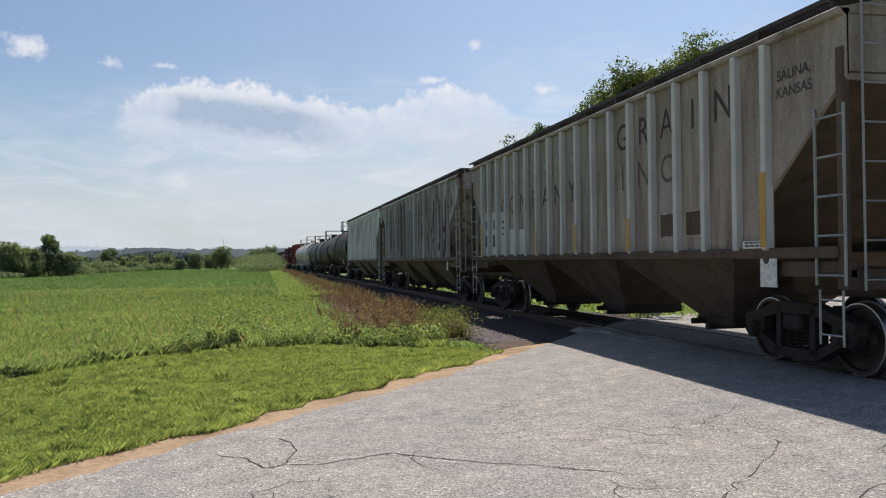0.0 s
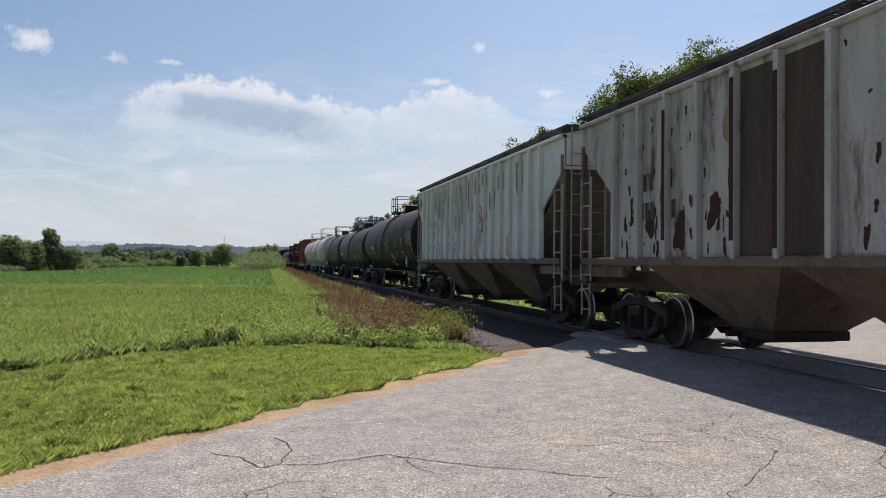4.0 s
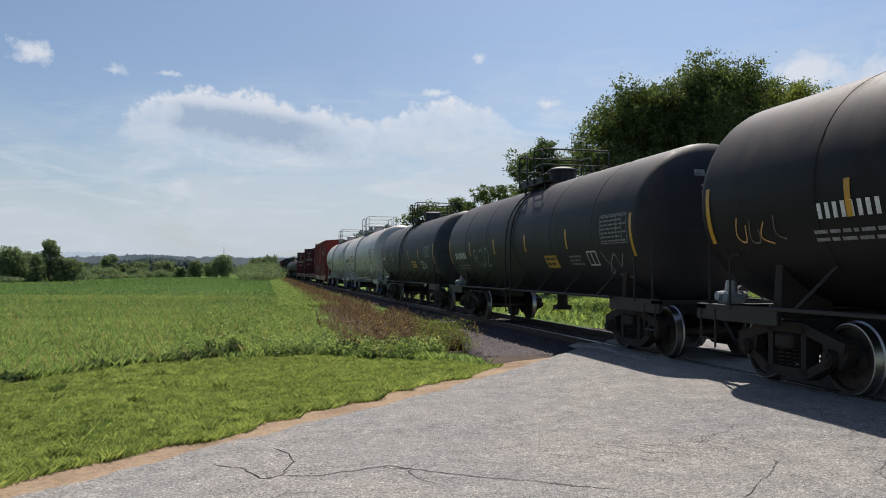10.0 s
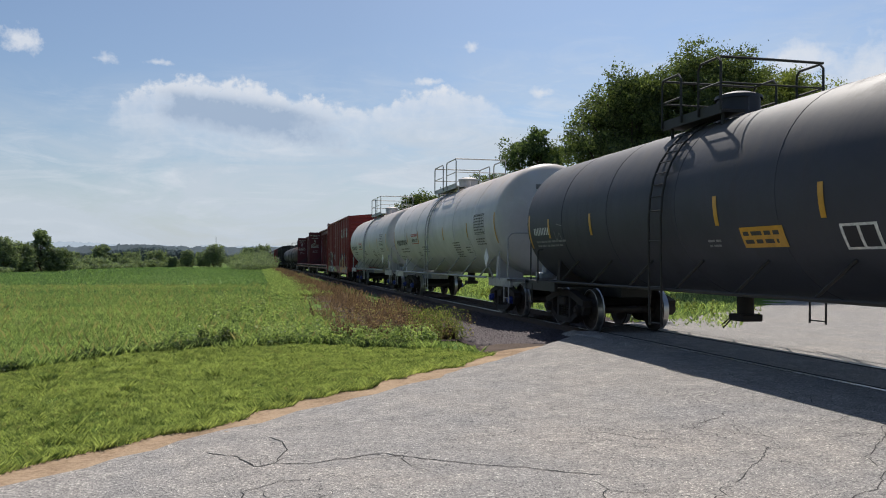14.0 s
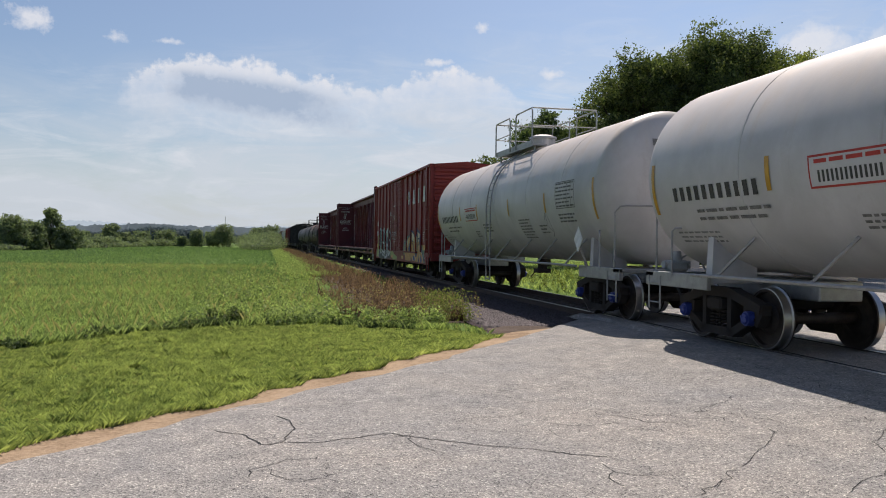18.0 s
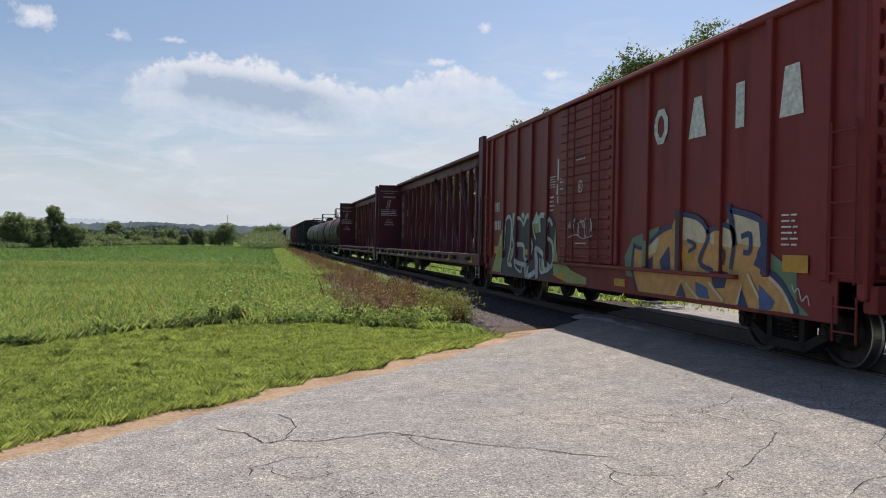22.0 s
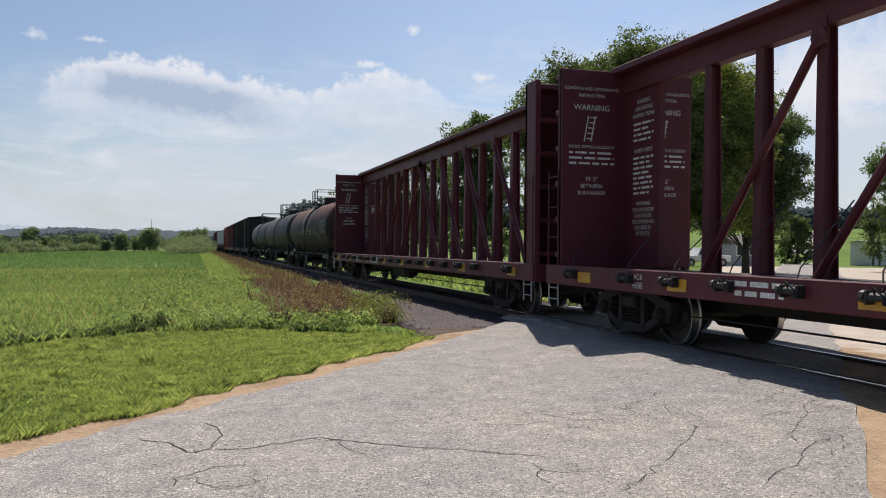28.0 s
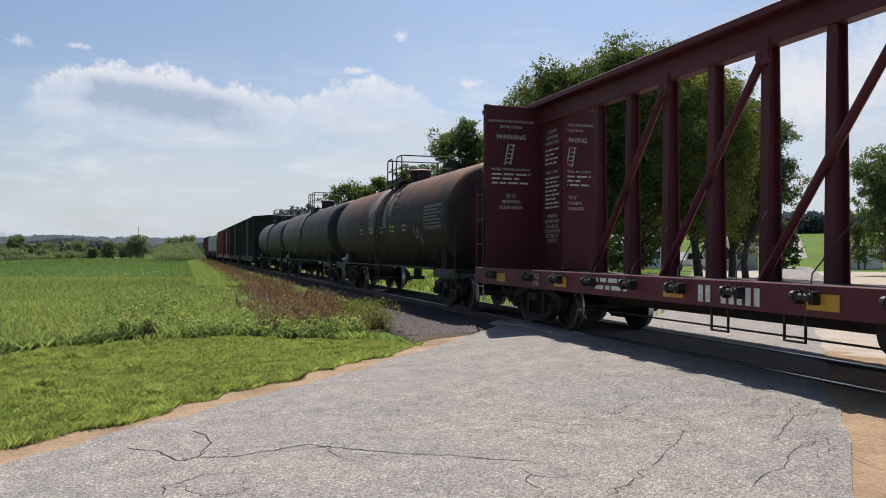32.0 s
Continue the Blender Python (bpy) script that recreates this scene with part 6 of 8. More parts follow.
# ---- tank cars ----
def tank_car(u0, u1, label, body, fit_mat, R=1.47, zc=2.45, cap="dark", stripe=True, deck=0.0, rail_h=0.85, dl=0.95, stripes=()):
    car, h = car_thing("tank_car", u0, u1, label, "tank car")
    dome = 0.55
    prof = [(-h + dome * (1 - math.sqrt(max(0.0, 1 - (r / R) ** 2.6))), max(r, 0.001)) for r in [R * math.sin(math.pi / 2 * k / 12) for k in range(13)]]
    full = prof + [(0.45 - a, r) for a, r in reversed(prof)]
    shell = Geo().lathe(full, "y", 56, (0, 0, zc))
    part("tank_shell", shell, body, car)
    for y in (-h * 0.68, -h * 0.36, 0.0, h * 0.36, h * 0.68):
        part("weld_band", Geo().lathe([(y - 0.03, R), (y - 0.02, R + 0.007), (y + 0.02, R + 0.007), (y + 0.03, R)], "y", 56, (0, 0, zc)), body, car)
    zs = zc - R
    for s in (-1, 1):
        ty = s * (h - 1.45)
        g = Geo()
        for x in (-1, 1):
            g.add([(x * 1.24, ty - 0.09, 1.04), (x * 1.24, ty + 0.09, 1.04), (x * 0.5, ty + 0.16, 1.0), (x * 0.5, ty - 0.16, 1.0),
                   (x * 1.2, ty - 0.07, zc - 0.86), (x * 1.2, ty + 0.07, zc - 0.86), (x * 0.5, ty + 0.16, zs + 0.1), (x * 0.5, ty - 0.16, zs + 0.1)],
                  [(0, 1, 2, 3), (4, 7, 6, 5), (0, 4, 5, 1), (1, 5, 6, 2), (2, 6, 7, 3), (3, 7, 4, 0)])
        g.box(-1.34, 1.34, ty - 0.12, ty + 0.12, 0.93, 1.05, 0.015)
        part("saddle", g, M_TRUCK if body != M_TANK_WHITE else body, car, "saddle bracket that bears the tank")
        f = Geo()
        f.box(-0.36, 0.36, min(s * (h - 2.9), s * (h + 0.35)), max(s * (h - 2.9), s * (h + 0.35)), 0.74, 1.04, 0.02)
        f.box(-1.42, 1.42, min(s * (h + 0.05), s * (h + 0.33)), max(s * (h + 0.05), s * (h + 0.33)), 0.98, 1.06, 0.01)
        f.box(-1.42, -1.34, min(s * (h - 1.7), s * (h + 0.33)), max(s * (h - 1.7), s * (h + 0.33)), 0.83, 1.07, 0.01)
        f.box(1.34, 1.42, min(s * (h - 1.5), s * (h + 0.33)), max(s * (h - 1.5), s * (h + 0.33)), 0.90, 1.05, 0.01)
        part("end_platform", f, fit_mat, car)
        for x in (-1, 1):
            handrail(car, [(x * 1.38, s * (h + 0.02), 1.0), (x * 1.38, s * (h + 0.02), 2.15), (x * 1.3, s * (h + 0.08), 2.26), (x * 1.2, s * (h + 0.1), 2.28), (x * 0.1, s * (h + 0.1), 2.28)], fit_mat)
            handrail(car, [(x * 1.42, s * (h - 0.6), 1.0), (x * 1.42, s * (h - 0.6), 1.75), (x * 1.4, s * (h - 0.66), 1.8), (x * 1.36, s * (h - 0.78), 1.8)], fit_mat)
            ladder(car, x * 1.42, s * (h + 0.0), 0.42, 1.0, 0.4, 2, fit_mat)
        if s > 0:
            b = Geo().lathe([(0, 0.17), (0.02, 0.19), (0.04, 0.17)], "y", 18, (0.7, h + 0.3, 1.6))
            b.box(0.55, 0.85, h + 0.06, h + 0.26, 1.06, 1.3, 0.03)
            b.cyl((0.7, h + 0.2, 1.28), (0.7, h + 0.3, 1.6), 0.025, 6)
            part("hand_brake", b, fit_mat, car)
            v = Geo().box(-1.15, -0.75, h + 0.0, h + 0.24, 1.06, 1.26, 0.05).cyl((-0.95, h + 0.12, 1.2), (-0.95, h + 0.12, 1.42), 0.11, 12, 0.08)
            v.cyl((-1.2, h + 0.12, 1.18), (-0.7, h + 0.12, 1.18), 0.07, 10).tube([(-0.85, h + 0.1, 1.3), (-0.6, h + 0.1, 1.45), (-0.4, h + 0.1, 1.1)], 0.02, 6)
            part("brake_valve", v, M_GREYWALL, car, "pale dusty brake valve")
        coupler(car, s * (h + 0.3), s)
        truck(car, s * (h - 1.45), cap)
    for x in (-1, 1):
        handrail(car, [(x * (R - 0.02), -h + 1.5, 1.06), (x * (R - 0.02), h - 1.5, 1.06)], fit_mat, 0.028)
        for k in range(7):
            y = -h + 2.2 + (2 * h - 4.4) * k / 6
            part("rail_bracket", Geo().tube([(x * (R - 0.02), y, 1.06), (x * 1.2, y - 0.4, zc - math.sqrt(R * R - 1.2 ** 2) - 0.01)], 0.024, 5), fit_mat, car)
        # side ladder that follows the tank
        pts = [(x * (R + 0.06), 1.1), (x * (R + 0.07), zc - 0.2)] + [(x * (R + 0.05) * math.cos(a), zc + (R + 0.05) * math.sin(a)) for a in (0.1, 0.3, 0.5, 0.7, 0.9, 1.1, 1.25)]
        g = Geo()
        for d in (-0.21, 0.21):
            g.tube([(p, d + deck, z) for p, z in [(x * (R + 0.05), 0.45)] + pts], 0.02, 6)
        for k in range(13):
            t = k / 12 * (len(pts) - 1)
            i = min(int(t), len(pts) - 2)
            p = [pts[i][j] + (pts[i + 1][j] - pts[i][j]) * (t - i) for j in (0, 1)]
            g.cyl((p[0], deck - 0.21, p[1]), (p[0], deck + 0.21, p[1]), 0.013, 5)
        g.cyl((x * (R + 0.05), deck - 0.21, 0.5), (x * (R + 0.05), deck + 0.21, 0.5), 0.013, 5)
        part("side_ladder", g, fit_mat, car)
    # platform and manway on top
    zt = zc + R
    g = Geo()
    for s in (-1, 1):
        g = Geo().box(min(s * 0.5, s * 0.9), max(s * 0.5, s * 0.9), deck - dl, deck + dl, zt - 0.06, zt - 0.03)
        g.box(min(s * 0.9, s * 0.915), max(s * 0.9, s * 0.915), deck - dl, deck + dl, zt - 0.08, zt + 0.09)
        for y in (-dl + 0.15, dl - 0.15):
            g.cyl((s * 0.8, deck + y, zt - 0.4), (s * 0.8, deck + y, zt - 0.04), 0.03, 6)
        part("top_walkway", g, fit_mat, car)
    g = Geo()
    for k in range(int(20 * dl)):
        for s in (-1, 1):
            g.box(min(s * 0.5, s * 0.9), max(s * 0.5, s * 0.9), deck - dl + 0.1 * k - 0.008, deck - dl + 0.1 * k + 0.008, zt - 0.035, zt - 0.01)
    tagged(part("grating", g, fit_mat, car), kind="stuff")
    z = zt - 0.04
    for x in (-0.93, 0.93):
        for y0, y1 in ((-dl, -0.28), (0.28, dl)):
            pts = [(x, deck + y0, z), (x, deck + y0, z + rail_h - 0.08), (x, deck + y0 + 0.08, z + rail_h), (x, deck + y1 - 0.08, z + rail_h), (x, deck + y1, z + rail_h - 0.08), (x, deck + y1, z)]
            handrail(car, pts, fit_mat, 0.022)
            handrail(car, [(x, deck + y0, z + rail_h * 0.52), (x, deck + y1, z + rail_h * 0.52)], fit_mat, 0.016)
    for y in (-dl, dl):
        handrail(car, [(-0.93, deck + y, z + rail_h), (0.93, deck + y, z + rail_h)], fit_mat, 0.022)
        handrail(car, [(-0.93, deck + y, z + rail_h * 0.52), (0.93, deck + y, z + rail_h * 0.52)], fit_mat, 0.016)
    m = Geo()
    m.cyl((0, deck, zt - 0.1), (0, deck, zt + 0.34), 0.36, 20)
    m.lathe([(zt + 0.34, 0.40), (zt + 0.40, 0.39), (zt + 0.46, 0.22), (zt + 0.47, 0.001)], "z", 20, (0, deck, 0))
    m.cyl((0.1, deck + 0.75, zt), (0.1, deck + 0.75, zt + 0.3), 0.11, 12)
    m.cyl((-0.2, deck - 0.75, zt), (-0.2, deck - 0.75, zt + 0.25), 0.09, 12)
    part("manway", m, body, car, "bolted manway dome")
    o = Geo().cyl((0, 0.3, zs - 0.32), (0, 0.3, zs + 0.05), 0.14, 12)
    o.box(-0.2, 0.2, 0.1, 0.5, zs - 0.42, zs - 0.30, 0.02)
    o.tube([(-0.18, 0.4, zs - 0.36), (-0.26, 0.55, zs - 0.55), (-0.15, 0.75, zs - 0.50), (-0.05, 0.6, zs - 0.36)], 0.012, 5)
    part("bottom_outlet", o, M_TRUCK, car)
    if stripe:
        for y in [-h + 0.62, *stripes, h - 0.2]:
            tank_patch(car, R, zc, y - 0.05, y + 0.05, -0.42 if abs(y) > h - 0.7 else -0.27, 0.12 if abs(y) > h - 0.7 else 0.02, M_YELLOW, "reflector")
    return car, h, R, zc


def tank_patch(car, R, zc, y0, y1, a0, a1, mat, name, label="", lift=0.008):
    """A patch that lies on the near side of a tank, between two angles above its middle."""
    g, n = Geo(), 8
    v = []
    for k in range(n + 1):
        a = a0 + (a1 - a0) * k / n
        for y in (y0, y1):
            v.append((-(R + lift) * math.cos(a), y, zc + (R + lift) * math.sin(a)))
    g.add(v, [(2 * k, 2 * k + 1, 2 * k + 3, 2 * k + 2) for k in range(n)])
    return part(name, g, mat, car, label)


def tank_rows(car, R, zc, y, a, wide, rows, pitch, mat, seed=1, big=False, fill=0.36, signs=0):
    """Stencilled rows on a tank, as bars; signs: letter-sized blocks in a row."""
    g, r = Geo(), random.Random(seed)
    for k in range(rows):
        top = a - k * pitch / R
        low = top - fill * pitch / R
        p, end = wide / 2, -wide / 2 * (1 - 0.5 * r.random() * (k % 2))
        q = (wide / signs) if signs else 0
        while p > end + 0.02:
            w = q * 0.52 if signs else min(p - end, pitch * (0.8 + 2.0 * r.random()))
            v = [(-(R + 0.008) * math.cos(t), y + yy, zc + (R + 0.008) * math.sin(t)) for t, yy in ((low, p), (low, p - w), (top, p - w), (top, p))]
            g.add(v, [(0, 1, 2, 3)])
            p -= q if signs else w + pitch * 0.45
    return tagged(part("stencil_panel", g.mesh("stencil_panel", mat, 0), None, car), kind="stuff")


def phone_panel(car, R, zc, y, a):
    """A red-edged notice with two rows of bars."""
    tank_patch(car, R, zc, y - 0.72, y + 0.72, a - 0.26, a, M_REDINK, "notice", "red-edged white notice", 0.006)
    tank_patch(car, R, zc, y - 0.69, y + 0.69, a - 0.242, a - 0.018, M_TANK_WHITE, "notice_face", "", 0.009)
    tank_rows(car, R + 0.004, zc, y, a - 0.035, 1.2, 1, 0.1, M_REDINK, 5, fill=0.5)
    tank_rows(car, R + 0.004, zc, y, a - 0.12, 1.1, 1, 0.17, M_DARKINK, 6, fill=0.85, signs=14)


def head_rows(car, h, R, zc, z, wide, rows, pitch, mat, seed=1, x0=0.0, fill=0.4):
    """Stencilled rows on the leading head of a tank, as bars."""
    g, r = Geo(), random.Random(seed)

    def at(x, dz):
        q = min(0.98, math.hypot(x, dz) / R)
        return (x, -h + 0.55 * (1 - math.sqrt(1 - q ** 2.6)) - 0.012, zc + dz)

    for k in range(rows):
        top = z - k * pitch
        p, end = x0 - wide / 2, x0 + wide / 2 * (1 - 0.4 * r.random())
        while p < end - 0.03:
            w = min(end - p, pitch * (0.8 + 1.8 * r.random()))
            g.add([at(p, top - pitch * fill), at(p + w, top - pitch * fill), at(p + w, top), at(p, top)], [(0, 1, 2, 3)])
            p += w + pitch * 0.4
    return tagged(part("stencil_panel", g.mesh("stencil_panel", mat, 0), None, car), kind="stuff")


def data_sheet(car, R, zc, y0, y1, z0, z1, mat, seed, rows=7):
    """A stencilled table on a tank: a thin frame, two upright lines and rows of small bars."""
    a = lambda z: math.asin(max(-0.98, min(0.98, (z - zc) / R)))
    m, w = (z0 + z1) / 2, abs(y1 - y0)
    for z in (z0, z1):
        tank_patch(car, R, zc, y0, y1, a(z - 0.008), a(z + 0.008), mat, "stencil_rule")
    for y in (y0, y1, y0 + (y1 - y0) * 0.62, y0 + (y1 - y0) * 0.82):
        tank_patch(car, R, zc, y - 0.009, y + 0.009, a(z0), a(z1), mat, "stencil_rule")
    pitch = (z1 - z0) / rows
    tank_rows(car, R, zc, (y0 + y1) / 2, a(z1 - 0.25 * pitch), w * 0.94, rows, pitch, mat, seed, fill=0.42)


def framed_box(car, R, zc, y, z, wide, high, edge, face):
    """A small framed notice with two panes."""
    a = lambda q: math.asin((q - zc) / R)
    tank_patch(car, R, zc, y - wide / 2, y + wide / 2, a(z - high / 2), a(z + high / 2), edge, "notice", "", 0.007)
    for s in (-1, 1):
        c = y + s * wide * 0.23
        tank_patch(car, R, zc, c - wide * 0.19, c + wide * 0.19, a(z - high * 0.4), a(z + high * 0.4), face, "notice_face", "", 0.010)


def rows_at(car, R, zc, y, z, wide, rows, pitch, mat, seed, fill=0.45, signs=0):
    return tank_rows(car, R, zc, y, math.asin((z - zc) / R), wide, rows, pitch, mat, seed, fill=fill, signs=signs)


def chalk(car, R, zc, lines, mat, width=0.03):
    """Hand-drawn lines on the near side of a tank, through (y, z) points."""
    for pts in lines:
        v, line = [], curved(pts)
        for i, (y, z) in enumerate(line):
            a, b = Vector(line[max(i - 1, 0)]), Vector(line[min(i + 1, len(line) - 1)])
            d = (b - a).normalized() * width / 2
            for yy, zz in ((y - d.y, z + d.x), (y + d.y, z - d.x)):
                q = zz - zc
                v.append((-math.sqrt(max(0.1, R * R - q * q)) - 0.008, yy, zz))
        part("chalk_stroke", Geo().add(v, [(2 * i, 2 * i + 1, 2 * i + 3, 2 * i + 2) for i in range(len(line) - 1)]).mesh("chalk_stroke", mat, 0), None, car)


def placard_holder(car, y, z, mat):
    """A diamond sign on a bent bracket beside the tank's end."""
    b = part("placard_bracket", Geo().tube([(-1.40, y, 1.02), (-1.46, y, 1.2), (-1.56, y, z - 0.2)], 0.03, 6), mat, car)
    part("placard", Geo().prism([(0, -0.27), (0.23, 0), (0, 0.27), (-0.23, 0)], -0.012, 0.0), M_SIGNWHITE if mat == M_GALV else M_GREYWALL, b, "diamond placard", (-1.60, y, z))


D_CAR, h, R, zc = tank_car(63.07, 79.35, "black tank car with a dusty top and graffiti", M_TANK_BLACK, M_BLACKIRON, R=1.54, zc=2.6, deck=0.5, stripes=(-5.13, -3.3, -0.8, 2.5, 4.95))
head_rows(D_CAR, h, R, zc, 0.95, 0.9, 1, 0.2, M_GREYINK, 68, fill=0.6)
head_rows(D_CAR, h, R, zc, 0.68, 0.8, 6, 0.12, M_GREYINK, 69)
data_sheet(D_CAR, R, zc, -6.38, -7.5, 2.26, 2.86, M_GREYINK, 3)
rows_at(D_CAR, R, zc, 4.95, 2.38, 1.1, 1, 0.24, M_WHITE, 5, 0.8, 8)
rows_at(D_CAR, R, zc, 4.9, 2.06, 1.5, 2, 0.1, M_GREYINK, 6)
rows_at(D_CAR, R, zc, -1.45, 1.9, 0.85, 4, 0.10, M_WHITE, 7)
rows_at(D_CAR, R, zc, -3.0, 1.95, 0.6, 2, 0.10, M_GREYINK, 8)
rows_at(D_CAR, R, zc, -4.95, 2.0, 0.5, 1, 0.14, M_WHITE, 9, 0.75, 6)
rows_at(D_CAR, R, zc, -5.0, 1.82, 0.7, 3, 0.09, M_GREYINK, 10)
framed_box(D_CAR, R, zc, -6.3, 1.84, 0.55, 0.28, M_GREYINK, M_TANK_BLACK)
tank_patch(D_CAR, R, zc, -0.72, 0.0, -1.0, -0.78, M_CREAM, "placard", "yellowed placard")
tank_patch(D_CAR, R, zc, -0.72, -0.2, -0.84, -0.77, M_YELLOW, "placard", "yellow strip")
framed_box(D_CAR, R, zc, 4.15, 2.36, 0.3, 0.26, M_GREYINK, M_TANK_BLACK)
chalk(D_CAR, R, zc, [[(0.15 - 0.17 * k, 2.55 - 0.04 * (k % 2)), (0.05 - 0.17 * k, 2.32), (-0.06 - 0.17 * k, 2.58)] for k in range(3)] + [[(0.1 - 0.14 * k, 2.2), (0.06 - 0.14 * k, 1.98), (-0.04 - 0.14 * k, 2.22), (-0.06 - 0.14 * k, 2.0)] for k in range(4)], M_GREYINK)
chalk(D_CAR, R, zc, [[(-6.2, 2.98), (-6.35, 3.2), (-6.5, 3.0), (-6.4, 2.92)], [(-6.6, 3.3), (-6.75, 3.02), (-6.9, 3.34)], [(-7.0, 3.36), (-7.1, 3.1), (-7.3, 3.2), (-7.2, 3.4)]], M_FADED2, 0.02)
chalk(D_CAR, R, zc, [[(-7.0, 2.05), (-7.25, 1.9), (-7.05, 1.8), (-7.35, 1.7)], [(-7.4, 2.1), (-7.5, 1.8), (-7.2, 2.0)]], M_GREYINK, 0.02)
chalk(D_CAR, R, zc, [[(7.22, 2.31), (7.3, 2.05), (7.12, 1.97), (7.04, 2.2)], [(6.62, 2.22), (6.74, 2.02), (6.5, 1.93)]], M_ORANGE, 0.024)
chalk(D_CAR, R, zc, [[(6.93, 2.26), (6.99, 1.99), (6.8, 1.96), (6.77, 2.12)], [(6.38, 2.3), (6.4, 2.06), (6.22, 1.98)]], M_FADED2, 0.022)
placard_holder(D_CAR, -h + 1.05, 1.5, M_BLACKIRON)

E_CAR, h, R, zc = tank_car(81.26, 96.53, "charcoal tank car with yellow placard and chalk graffiti", M_TANK_COAL, M_BLACKIRON, R=1.5, deck=0.3, stripes=(-3.77, -0.9, 1.93, 4.68))
head_rows(E_CAR, h, R, zc, 0.95, 1.0, 1, 0.2, M_GREYINK, 69, fill=0.6)
head_rows(E_CAR, h, R, zc, 0.68, 0.8, 6, 0.12, M_GREYINK, 70)
data_sheet(E_CAR, R, zc, -5.66, -6.85, 2.1, 2.65, M_GREYINK, 13)
rows_at(E_CAR, R, zc, 6.0, 2.17, 1.5, 1, 0.25, M_WHITE, 15, 0.85, 8)
rows_at(E_CAR, R, zc, 5.9, 1.78, 1.5, 2, 0.12, M_GREYINK, 16, 0.4)
rows_at(E_CAR, R, zc, -4.1, 1.9, 0.7, 3, 0.09, M_GREYINK, 17)
tank_patch(E_CAR, R, zc, -2.95, -2.15, math.asin((1.64 - zc) / R), math.asin((1.93 - zc) / R), M_YELLOW, "placard", "yellow placard with dark rows")
rows_at(E_CAR, R + 0.003, zc, -2.55, 1.88, 0.68, 2, 0.13, M_DARKINK, 18, 0.5)
framed_box(E_CAR, R, zc, -5.02, 1.83, 0.5, 0.3, M_WHITE, M_TANK_COAL)
chalk(E_CAR, R, zc, [[(-5.5, 1.95), (-5.8, 1.6), (-5.6, 1.55), (-6.1, 1.9), (-6.2, 1.65), (-6.5, 1.9)], [(-5.9, 1.5), (-6.4, 1.45)]], M_GREYINK)
chalk(E_CAR, R, zc, [[(4.3, 1.75), (4.25, 2.15), (4.0, 2.2), (3.95, 2.0), (4.2, 1.95), (3.9, 1.72)], [(3.6, 2.15), (3.35, 2.22), (3.2, 2.05), (3.25, 1.8), (3.5, 1.72), (3.65, 1.85)], [(3.0, 2.1), (2.85, 2.25), (2.65, 2.15), (2.7, 1.95), (3.0, 1.72), (2.6, 1.74)]], M_CHALK, 0.05)

F_CAR, h, R, zc = tank_car(98.71, 113.14, "charcoal tank car with a clean side and yellow placard", M_TANK_GREY, M_BLACKIRON, R=1.5, deck=0.5, stripes=(-3.5, -1.2, 3.36, 5.7))
head_rows(F_CAR, h, R, zc, 1.0, 1.0, 1, 0.2, M_WHITE, 70, fill=0.6)
head_rows(F_CAR, h, R, zc, 0.78, 0.75, 7, 0.13, M_WHITE, 71)
data_sheet(F_CAR, R, zc, -4.85, -5.95, 2.14, 2.55, M_GREYINK, 23)
rows_at(F_CAR, R, zc, 6.2, 2.3, 1.0, 1, 0.2, M_WHITE, 25, 0.85, 9)
rows_at(F_CAR, R, zc, 5.7, 2.0, 1.9, 2, 0.1, M_GREYINK, 26)
rows_at(F_CAR, R, zc, -1.0, 1.85, 0.35, 2, 0.08, M_GREYINK, 27)
tank_patch(F_CAR, R, zc, -2.68, -1.72, math.asin((1.72 - zc) / R), math.asin((2.0 - zc) / R), M_YELLOW, "placard", "yellow placard with dark rows")
rows_at(F_CAR, R + 0.003, zc, -2.2, 1.94, 0.84, 2, 0.12, M_DARKINK, 28, 0.5)
framed_box(F_CAR, R, zc, -4.02, 1.82, 0.6, 0.3, M_WHITE, M_TANK_COAL)
tank_patch(F_CAR, R, zc, -4.9, -4.45, math.asin((1.7 - zc) / R), math.asin((1.92 - zc) / R), M_GREYINK, "placard", "pale grey notice")
chalk(F_CAR, R, zc, [[(5.4, 2.2), (5.3, 2.0), (5.1, 2.15), (5.0, 1.95)], [(5.2, 2.35), (4.9, 2.3)]], M_GREYINK, 0.02)

